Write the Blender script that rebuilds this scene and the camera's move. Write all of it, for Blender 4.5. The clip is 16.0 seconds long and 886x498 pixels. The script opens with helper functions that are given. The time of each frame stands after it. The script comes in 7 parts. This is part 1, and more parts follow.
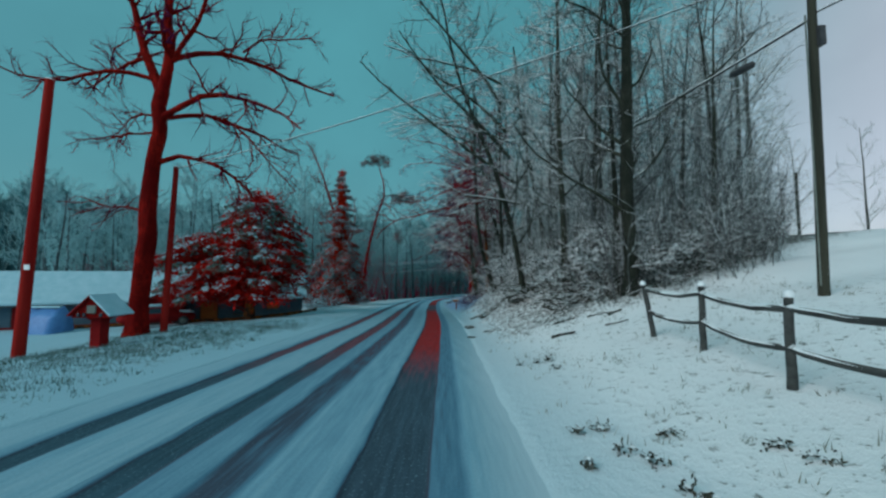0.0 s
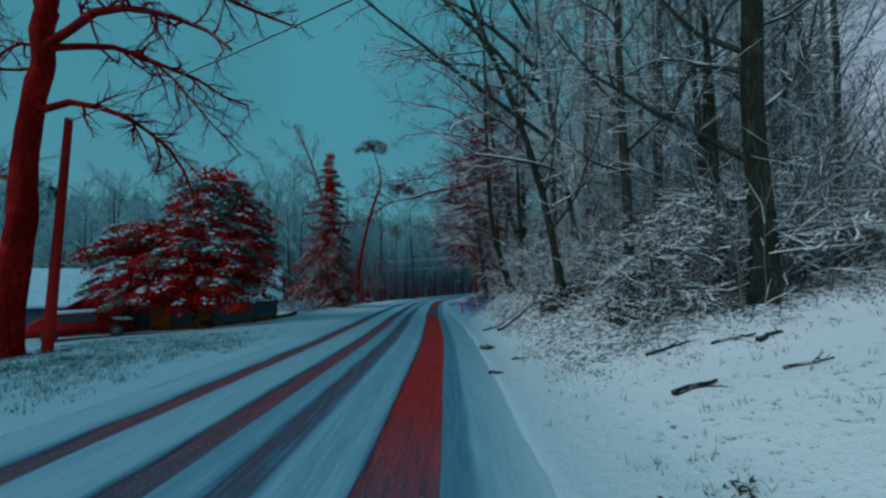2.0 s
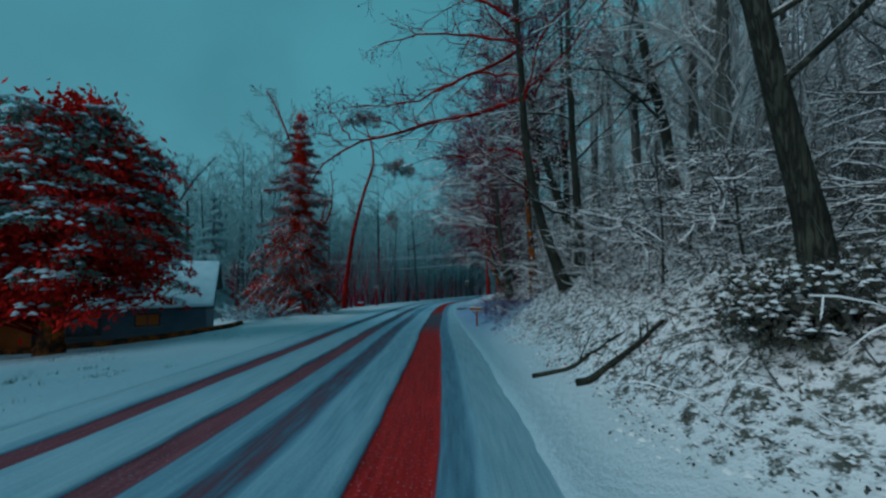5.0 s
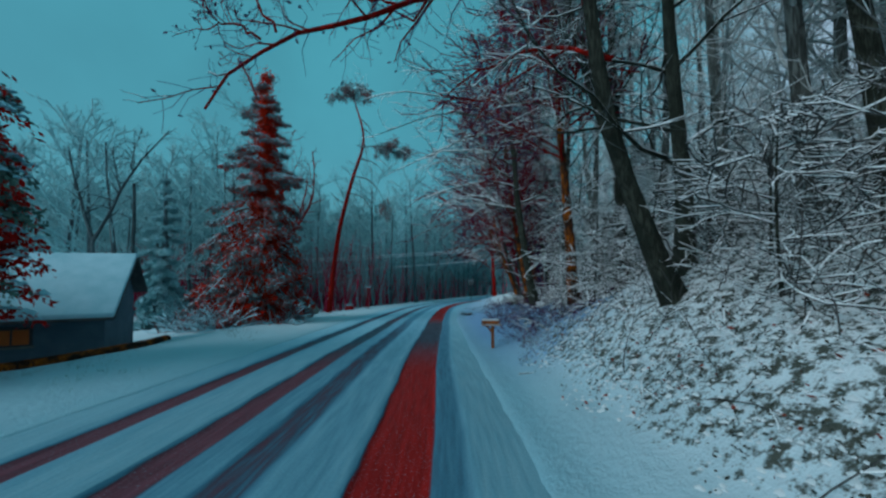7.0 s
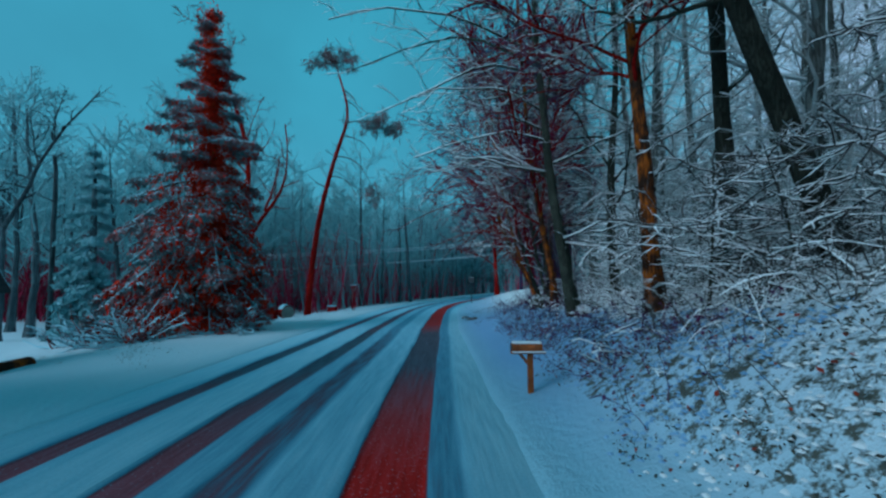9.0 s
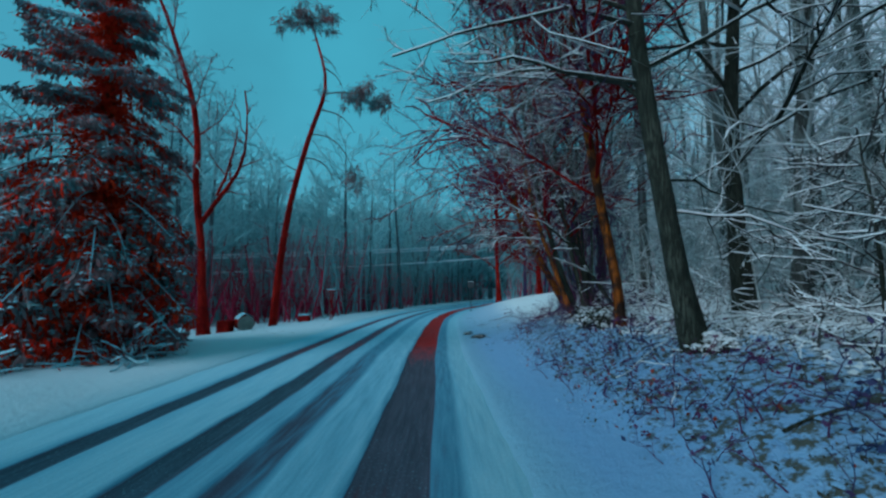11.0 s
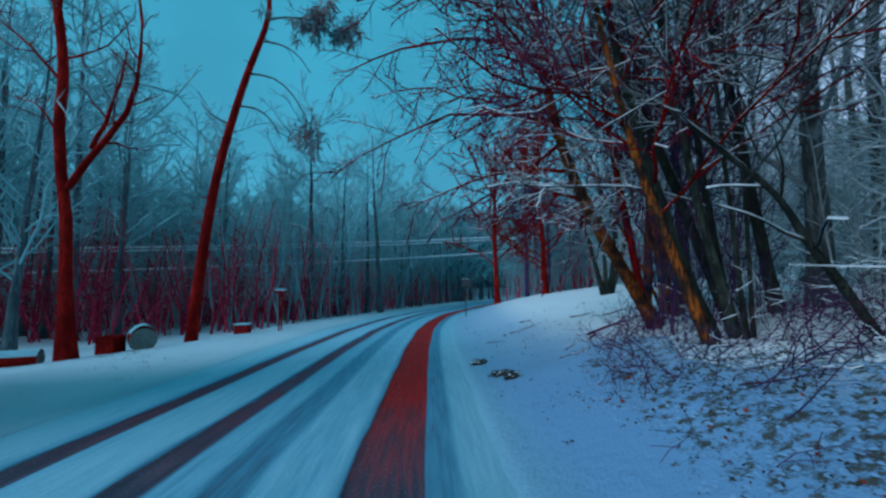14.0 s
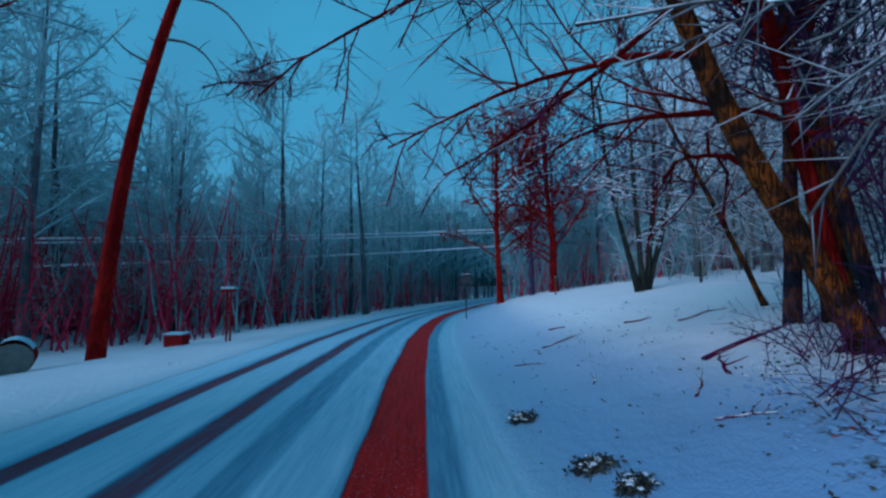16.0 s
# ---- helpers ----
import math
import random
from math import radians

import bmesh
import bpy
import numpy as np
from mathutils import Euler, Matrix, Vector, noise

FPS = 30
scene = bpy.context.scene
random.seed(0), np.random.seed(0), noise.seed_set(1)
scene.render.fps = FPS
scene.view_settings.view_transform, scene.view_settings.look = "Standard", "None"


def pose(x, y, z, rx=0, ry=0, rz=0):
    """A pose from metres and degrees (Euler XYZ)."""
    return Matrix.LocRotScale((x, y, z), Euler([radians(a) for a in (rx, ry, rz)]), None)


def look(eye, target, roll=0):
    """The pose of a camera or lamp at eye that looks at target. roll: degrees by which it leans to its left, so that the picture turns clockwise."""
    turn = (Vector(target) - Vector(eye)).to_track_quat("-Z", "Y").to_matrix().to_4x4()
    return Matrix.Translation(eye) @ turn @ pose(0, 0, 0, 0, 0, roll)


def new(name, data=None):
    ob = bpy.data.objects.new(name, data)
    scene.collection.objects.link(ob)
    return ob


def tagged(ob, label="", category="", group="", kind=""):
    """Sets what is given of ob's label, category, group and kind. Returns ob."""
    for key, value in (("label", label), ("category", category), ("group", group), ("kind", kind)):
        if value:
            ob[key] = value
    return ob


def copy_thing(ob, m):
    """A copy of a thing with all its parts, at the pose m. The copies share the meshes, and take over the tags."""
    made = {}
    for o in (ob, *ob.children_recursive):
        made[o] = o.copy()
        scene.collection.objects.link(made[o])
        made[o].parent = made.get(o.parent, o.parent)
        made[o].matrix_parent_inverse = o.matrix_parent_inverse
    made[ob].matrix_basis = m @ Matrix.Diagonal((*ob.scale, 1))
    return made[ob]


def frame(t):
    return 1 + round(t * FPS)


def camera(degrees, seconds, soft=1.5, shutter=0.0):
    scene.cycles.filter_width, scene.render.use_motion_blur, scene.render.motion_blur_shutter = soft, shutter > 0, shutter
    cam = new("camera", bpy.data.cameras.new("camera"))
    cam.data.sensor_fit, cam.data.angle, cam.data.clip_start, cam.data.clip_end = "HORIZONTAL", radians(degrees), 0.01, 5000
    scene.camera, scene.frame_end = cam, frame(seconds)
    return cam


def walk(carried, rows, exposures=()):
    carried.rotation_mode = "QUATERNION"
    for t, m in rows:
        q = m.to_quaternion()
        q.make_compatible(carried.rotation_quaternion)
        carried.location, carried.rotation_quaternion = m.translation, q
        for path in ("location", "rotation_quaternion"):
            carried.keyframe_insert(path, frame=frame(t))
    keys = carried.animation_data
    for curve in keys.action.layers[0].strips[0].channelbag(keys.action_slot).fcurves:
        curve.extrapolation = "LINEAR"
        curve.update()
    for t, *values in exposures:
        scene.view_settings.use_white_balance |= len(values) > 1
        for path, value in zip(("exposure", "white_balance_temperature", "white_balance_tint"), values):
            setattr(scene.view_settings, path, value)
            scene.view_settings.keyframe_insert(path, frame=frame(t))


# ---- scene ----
cam = camera(98.0, 16.0, soft=2.5)
PATH = [
    (0.0, pose(0.256, 0.817, 2.239, 93.55, -0.05, 0.18)),
    (0.5, pose(0.254, 2.493, 2.200, 93.52, -0.02, 0.30)),
    (1.0, pose(0.233, 3.938, 2.168, 93.48, -0.01, 0.38)),
    (1.5, pose(0.213, 5.382, 2.134, 93.47, -0.03, 0.45)),
    (2.0, pose(0.197, 6.825, 2.076, 93.43, 0.08, 0.57)),
    (2.5, pose(0.187, 8.504, 1.998, 93.50, 0.10, 0.69)),
    (3.0, pose(0.206, 10.004, 1.913, 93.58, 0.11, 0.87)),
    (3.5, pose(0.226, 11.699, 1.797, 93.68, 0.22, 1.09)),
    (4.0, pose(0.285, 13.256, 1.658, 93.74, 0.36, 1.38)),
    (6.5, pose(0.230, 21.116, 1.436, 93.72, 0.36, 2.01)),
    (7.0, pose(0.191, 22.555, 1.409, 93.60, 0.49, 2.05)),
    (7.5, pose(0.141, 24.073, 1.370, 93.50, 0.54, 2.09)),
    (8.0, pose(0.088, 25.455, 1.314, 93.47, 0.68, 2.16)),
    (8.5, pose(0.030, 26.634, 1.255, 93.41, 0.74, 1.98)),
    (9.0, pose(-0.051, 27.988, 1.212, 93.27, 0.57, 1.53)),
    (11.5, pose(-0.375, 35.039, 0.944, 94.15, 0.21, 0.36)),
    (12.0, pose(-0.423, 36.224, 0.892, 94.14, 0.24, -0.05)),
    (12.5, pose(-0.484, 37.374, 0.847, 94.11, 0.19, -0.39)),
    (13.0, pose(-0.563, 38.685, 0.792, 94.13, 0.23, -0.88)),
    (13.5, pose(-0.590, 39.868, 0.740, 94.13, 0.30, -1.25)),
    (14.0, pose(-0.615, 41.266, 0.688, 94.09, 0.36, -1.50)),
    (14.5, pose(-0.645, 42.484, 0.628, 94.11, 0.45, -1.83)),
    (15.0, pose(-0.685, 43.680, 0.560, 94.03, 0.60, -2.15)),
    (15.5, pose(-0.735, 45.041, 0.494, 94.02, 0.60, -2.49)),
    (16.0, pose(-0.778, 46.247, 0.418, 93.93, 0.70, -2.81)),
]
walk(cam, PATH, exposures=[(0.0, -0.2, 6150, 10), (2.0, -0.48, 5600, 9), (3.8, -0.70, 5600, 11), (6.4, -0.12, 5950, 7), (7.5, -0.2, 5150, 6), (9.0, -0.1, 4900, 3), (11.5, 0.03, 5150, 3), (13.0, 0.05, 5000, 5), (14.0, 0.02, 4850, 8), (15.2, -0.12, 4550, 14), (16.0, -0.16, 4700, 21)])

# ---- world and light: flat overcast, teal in the west, pale in the east ----
world = bpy.data.worlds.new("overcast_sky")
scene.world = world
world.use_nodes = True
wn, wl = world.node_tree.nodes, world.node_tree.links
wn.clear()
w_out = wn.new("ShaderNodeOutputWorld")
w_bg = wn.new("ShaderNodeBackground")
w_sky = wn.new("ShaderNodeTexSky")
w_sky.sky_type = "NISHITA"
w_sky.sun_disc = False
w_sky.sun_elevation = radians(33)
w_sky.sun_rotation = radians(-127)
w_co = wn.new("ShaderNodeTexCoord")
w_sep = wn.new("ShaderNodeSeparateXYZ")
w_az = wn.new("ShaderNodeMapRange")
w_az.interpolation_type = "SMOOTHSTEP"
w_az.inputs[1].default_value, w_az.inputs[2].default_value = 0.38, 0.80
w_noise = wn.new("ShaderNodeTexNoise")
w_noise.inputs["Scale"].default_value = 2.2
w_noise.inputs["Detail"].default_value = 5.0
w_cloud = wn.new("ShaderNodeMapRange")
w_cloud.inputs[1].default_value, w_cloud.inputs[2].default_value = 0.3, 0.75
w_cloud.inputs[3].default_value, w_cloud.inputs[4].default_value = 0.84, 1.18
w_mix = wn.new("ShaderNodeMixRGB")
w_mix.inputs[1].default_value = (0.085, 0.325, 0.345, 1)
w_mix.inputs[2].default_value = (0.60, 0.65, 0.70, 1)
w_mul = wn.new("ShaderNodeMixRGB")
w_mul.blend_type = "MULTIPLY"
w_mul.inputs[0].default_value = 1.0
w_add = wn.new("ShaderNodeMixRGB")
w_add.blend_type = "ADD"
w_add.inputs[0].default_value = 0.02
wl.new(w_co.outputs["Generated"], w_sep.inputs[0])
wl.new(w_co.outputs["Generated"], w_noise.inputs["Vector"])
wl.new(w_sep.outputs["X"], w_az.inputs[0])
wl.new(w_az.outputs[0], w_mix.inputs[0])
wl.new(w_noise.outputs["Fac"], w_cloud.inputs[0])
wl.new(w_mix.outputs[0], w_mul.inputs[1])
wl.new(w_cloud.outputs[0], w_mul.inputs[2])
wl.new(w_mul.outputs[0], w_add.inputs[1])
wl.new(w_sky.outputs[0], w_add.inputs[2])
wl.new(w_add.outputs[0], w_bg.inputs["Color"])
w_bg.inputs["Strength"].default_value = 0.92
wl.new(w_bg.outputs[0], w_out.inputs[0])

sun = new("sun", bpy.data.lights.new("sun", "SUN"))
sun.data.energy, sun.data.angle, sun.data.color = 1.7, radians(40), (1.0, 0.98, 0.95)
sun.matrix_world = look((-40, -5, 30), (0, 25, 0))


# ---- materials ----
def material(name, base, other, scale=4.0, rough=0.85, bump=0.3, fine=40.0, stretch=(1, 1, 1), spec=0.3, vary=0.0):
    """Two tones mixed by noise at two scales, with a fine relief."""
    m = bpy.data.materials.new(name)
    m.use_nodes = True
    n, l = m.node_tree.nodes, m.node_tree.links
    b = n["Principled BSDF"]
    co, mp = n.new("ShaderNodeTexCoord"), n.new("ShaderNodeMapping")
    mp.inputs["Scale"].default_value = stretch
    l.new(co.outputs["Object"], mp.inputs[0])
    big, small = n.new("ShaderNodeTexNoise"), n.new("ShaderNodeTexNoise")
    big.inputs["Scale"].default_value, small.inputs["Scale"].default_value = scale, fine
    big.inputs["Detail"].default_value, small.inputs["Detail"].default_value = 6, 4
    l.new(mp.outputs[0], big.inputs["Vector"])
    l.new(mp.outputs[0], small.inputs["Vector"])
    both = n.new("ShaderNodeMath")
    both.operation = "MULTIPLY_ADD"
    both.inputs[1].default_value = 0.45
    l.new(small.outputs["Fac"], both.inputs[0])
    l.new(big.outputs["Fac"], both.inputs[2])
    ramp = n.new("ShaderNodeMapRange")
    ramp.inputs[1].default_value, ramp.inputs[2].default_value = 0.52, 0.95
    l.new(both.outputs[0], ramp.inputs[0])
    mix = n.new("ShaderNodeMixRGB")
    mix.inputs[1].default_value, mix.inputs[2].default_value = (*base, 1), (*other, 1)
    l.new(ramp.outputs[0], mix.inputs[0])
    if vary:
        info, hsv, rng = n.new("ShaderNodeObjectInfo"), n.new("ShaderNodeHueSaturation"), n.new("ShaderNodeMapRange")
        rng.inputs[3].default_value, rng.inputs[4].default_value = 1 - vary, 1 + vary
        l.new(info.outputs["Random"], rng.inputs[0])
        l.new(rng.outputs[0], hsv.inputs["Value"])
        l.new(mix.outputs[0], hsv.inputs["Color"])
        l.new(hsv.outputs[0], b.inputs["Base Color"])
    else:
        l.new(mix.outputs[0], b.inputs["Base Color"])
    bp = n.new("ShaderNodeBump")
    bp.inputs["Strength"].default_value, bp.inputs["Distance"].default_value = bump, 0.03
    l.new(both.outputs[0], bp.inputs["Height"])
    l.new(bp.outputs[0], b.inputs["Normal"])
    b.inputs["Roughness"].default_value = rough
    b.inputs["Specular IOR Level"].default_value = spec
    return m




def bark(name, base, other, ridge=11.0, patch=1.3, bump=1.0, vary=0.2, rough=0.92, spec=0.15):
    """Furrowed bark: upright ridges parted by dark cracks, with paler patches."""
    m = bpy.data.materials.new(name)
    m.use_nodes = True
    n, l = m.node_tree.nodes, m.node_tree.links
    b = n["Principled BSDF"]
    co, mp = n.new("ShaderNodeTexCoord"), n.new("ShaderNodeMapping")
    mp.inputs["Scale"].default_value = (1, 1, 0.11)
    l.new(co.outputs["Object"], mp.inputs[0])
    tex = []
    for s, d, v in ((ridge, 5, mp.outputs[0]), (patch, 6, co.outputs["Object"]), (ridge * 6, 4, mp.outputs[0])):
        t = n.new("ShaderNodeTexNoise")
        t.inputs["Scale"].default_value, t.inputs["Detail"].default_value = s, d
        l.new(v, t.inputs["Vector"])
        tex.append(t)
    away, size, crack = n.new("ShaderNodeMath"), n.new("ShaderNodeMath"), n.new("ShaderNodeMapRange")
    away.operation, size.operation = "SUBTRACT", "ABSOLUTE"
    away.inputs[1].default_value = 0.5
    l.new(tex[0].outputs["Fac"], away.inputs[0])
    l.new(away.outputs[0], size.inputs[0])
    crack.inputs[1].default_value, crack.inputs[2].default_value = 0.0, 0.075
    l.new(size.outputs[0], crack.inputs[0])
    pale = n.new("ShaderNodeMapRange")
    pale.inputs[1].default_value, pale.inputs[2].default_value = 0.42, 0.62
    l.new(tex[1].outputs["Fac"], pale.inputs[0])
    tone, furrow, grain = n.new("ShaderNodeMixRGB"), n.new("ShaderNodeMixRGB"), n.new("ShaderNodeMixRGB")
    tone.inputs[1].default_value, tone.inputs[2].default_value = (*base, 1), (*other, 1)
    l.new(pale.outputs[0], tone.inputs[0])
    grain.blend_type = "OVERLAY"
    grain.inputs[0].default_value = 0.6
    l.new(tone.outputs[0], grain.inputs[1])
    l.new(tex[2].outputs["Fac"], grain.inputs[2])
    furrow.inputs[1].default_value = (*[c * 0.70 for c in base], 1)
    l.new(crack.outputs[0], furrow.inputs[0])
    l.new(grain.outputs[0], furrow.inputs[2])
    info, hsv, rng = n.new("ShaderNodeObjectInfo"), n.new("ShaderNodeHueSaturation"), n.new("ShaderNodeMapRange")
    rng.inputs[3].default_value, rng.inputs[4].default_value = 1 - vary, 1 + vary
    l.new(info.outputs["Random"], rng.inputs[0])
    l.new(rng.outputs[0], hsv.inputs["Value"])
    l.new(furrow.outputs[0], hsv.inputs["Color"])
    l.new(hsv.outputs[0], b.inputs["Base Color"])
    high, bp = n.new("ShaderNodeMath"), n.new("ShaderNodeBump")
    high.operation = "MULTIPLY_ADD"
    high.inputs[1].default_value = 0.4
    l.new(tex[2].outputs["Fac"], high.inputs[0])
    l.new(crack.outputs[0], high.inputs[2])
    bp.inputs["Strength"].default_value, bp.inputs["Distance"].default_value = bump, 0.025
    l.new(high.outputs[0], bp.inputs["Height"])
    l.new(bp.outputs[0], b.inputs["Normal"])
    b.inputs["Roughness"].default_value = rough
    b.inputs["Specular IOR Level"].default_value = spec
    return m


M_SNOW = material("snow", (0.80, 0.84, 0.86), (0.88, 0.90, 0.91), 1.5, 0.75, 0.4, 25)
# snow with a teal and a blue colour cast put into the base
M_SNOW_TEAL = material("wet_snow", (0.32, 0.56, 0.64), (0.44, 0.66, 0.74), 2.0, 0.7, 0.4, 25)
M_SNOW_BLUE = material("icy_blue_snow", (0.22, 0.38, 0.60), (0.32, 0.50, 0.70), 2.0, 0.7, 0.4, 25)
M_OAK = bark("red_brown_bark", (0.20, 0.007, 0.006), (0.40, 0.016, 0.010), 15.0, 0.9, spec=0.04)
M_RED = material("red_pole_wood", (0.22, 0.009, 0.008), (0.38, 0.022, 0.016), 5, 0.85, 0.6, 60, (1, 1, 0.05), spec=0.05)
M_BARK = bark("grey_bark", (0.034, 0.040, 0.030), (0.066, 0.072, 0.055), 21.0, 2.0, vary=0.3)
# paler grey bark: haze between the trees put into the colour
M_HAZEBARK = bark("rimed_grey_bark", (0.10, 0.11, 0.10), (0.22, 0.24, 0.225), 11.0, 1.0, vary=0.35)
M_PLUM = material("plum_twigs", (0.045, 0.012, 0.05), (0.15, 0.012, 0.045), 1.2, 0.9, 0.2, 12, spec=0.05)
M_DUSK = material("dusky_twigs", (0.030, 0.060, 0.13), (0.14, 0.018, 0.06), 0.9, 0.95, 0.2, 8, spec=0.05)
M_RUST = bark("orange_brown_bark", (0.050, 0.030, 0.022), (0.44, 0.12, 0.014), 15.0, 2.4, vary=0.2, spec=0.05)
M_TWIG = material("twig_bark", (0.05, 0.05, 0.048), (0.11, 0.11, 0.105), 6, 0.9, 0.3, 40, vary=0.25)
M_RIMETWIG = material("rimed_twigs", (0.065, 0.072, 0.075), (0.16, 0.175, 0.175), 2.0, 0.95, 0.2, 14, vary=0.2)
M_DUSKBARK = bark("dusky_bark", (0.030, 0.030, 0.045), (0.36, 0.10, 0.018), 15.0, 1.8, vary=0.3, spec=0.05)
# distance haze is put into the teal of the far bark and frosted twigs
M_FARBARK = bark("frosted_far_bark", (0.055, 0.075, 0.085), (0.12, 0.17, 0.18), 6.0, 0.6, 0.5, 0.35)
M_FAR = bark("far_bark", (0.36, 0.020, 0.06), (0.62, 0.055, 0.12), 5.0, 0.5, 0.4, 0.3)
# rime on the twigs, paled further by haze put into the colour
M_RIME = material("rimed_thicket", (0.27, 0.30, 0.295), (0.54, 0.58, 0.57), 1.2, 0.95, 0.1, 8)
M_FROST_HAZE = material("frosted_twigs", (0.17, 0.36, 0.39), (0.36, 0.60, 0.62), 0.6, 0.95, 0.1, 10, vary=0.3)
# distance haze put into the base colour, paler for the farther ring
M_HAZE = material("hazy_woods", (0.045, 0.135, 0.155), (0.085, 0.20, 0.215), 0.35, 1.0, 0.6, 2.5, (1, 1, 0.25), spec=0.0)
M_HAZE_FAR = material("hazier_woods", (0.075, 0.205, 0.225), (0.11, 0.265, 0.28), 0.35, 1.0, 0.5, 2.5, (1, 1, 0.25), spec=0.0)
M_POLE = material("weathered_pole", (0.022, 0.024, 0.017), (0.06, 0.058, 0.04), 5, 0.85, 0.6, 60, (1, 1, 0.05))
M_FENCE = material("weathered_fence", (0.028, 0.031, 0.031), (0.08, 0.085, 0.08), 8, 0.85, 0.8, 70, (1, 0.2, 1))
M_NEEDLE = material("conifer_needles", (0.10, 0.24, 0.25), (0.26, 0.08, 0.08), 0.7, 0.8, 0.2, 9, spec=0.1)
M_INNER = material("dead_inner_twigs", (0.46, 0.008, 0.006), (0.66, 0.05, 0.012), 1.1, 0.9, 0.2, 20, spec=0.05)
M_LEAF = material("evergreen_leaves", (0.06, 0.14, 0.125), (0.15, 0.20, 0.16), 0.5, 0.7, 0.2, 9, spec=0.1)
M_RUSTLEAF = material("rusty_evergreen_leaves", (0.30, 0.008, 0.007), (0.60, 0.016, 0.010), 0.6, 0.8, 0.2, 9, spec=0.05)
M_DEAD = material("dead_leaves", (0.022, 0.030, 0.028), (0.08, 0.078, 0.055), 5, 0.9, 0.2, 30)
M_REDLEAF = material("red_dead_leaves", (0.16, 0.02, 0.012), (0.32, 0.05, 0.02), 5, 0.9, 0.2, 30)
M_STRAW = material("dead_grass", (0.12, 0.13, 0.11), (0.28, 0.29, 0.25), 5, 0.9, 0.2, 30)
M_GRASS = material("winter_grass", (0.05, 0.11, 0.105), (0.13, 0.21, 0.19), 5, 0.9, 0.2, 30)
M_WALL = material("grey_siding", (0.07, 0.12, 0.16), (0.11, 0.17, 0.21), 1.5, 0.8, 0.2, 30)
M_REDWALL = material("dark_red_siding", (0.16, 0.007, 0.008), (0.27, 0.014, 0.014), 1.5, 0.85, 0.2, 30, spec=0.05)
M_ORANGE = material("orange_painted_wood", (0.42, 0.10, 0.02), (0.50, 0.15, 0.03), 2, 0.7, 0.2, 30)
M_WIN = material("window_glass", (0.02, 0.035, 0.05), (0.03, 0.05, 0.06), 1, 0.12, 0.0, 10, spec=0.6)
M_TARP = material("blue_tarp", (0.08, 0.22, 0.50), (0.12, 0.30, 0.60), 3, 0.5, 0.4, 20)
M_METAL = material("dark_metal", (0.03, 0.03, 0.035), (0.07, 0.07, 0.07), 6, 0.5, 0.2, 30)
M_WIRE = material("cable_rubber", (0.03, 0.035, 0.04), (0.06, 0.06, 0.065), 6, 0.6, 0.1, 30)
M_MBOX = material("mailbox_brown", (0.13, 0.036, 0.010), (0.30, 0.085, 0.014), 6, 0.6, 0.2, 30)
M_CUT = material("sawn_wood", (0.12, 0.14, 0.13), (0.20, 0.22, 0.19), 6, 0.85, 0.4, 40)


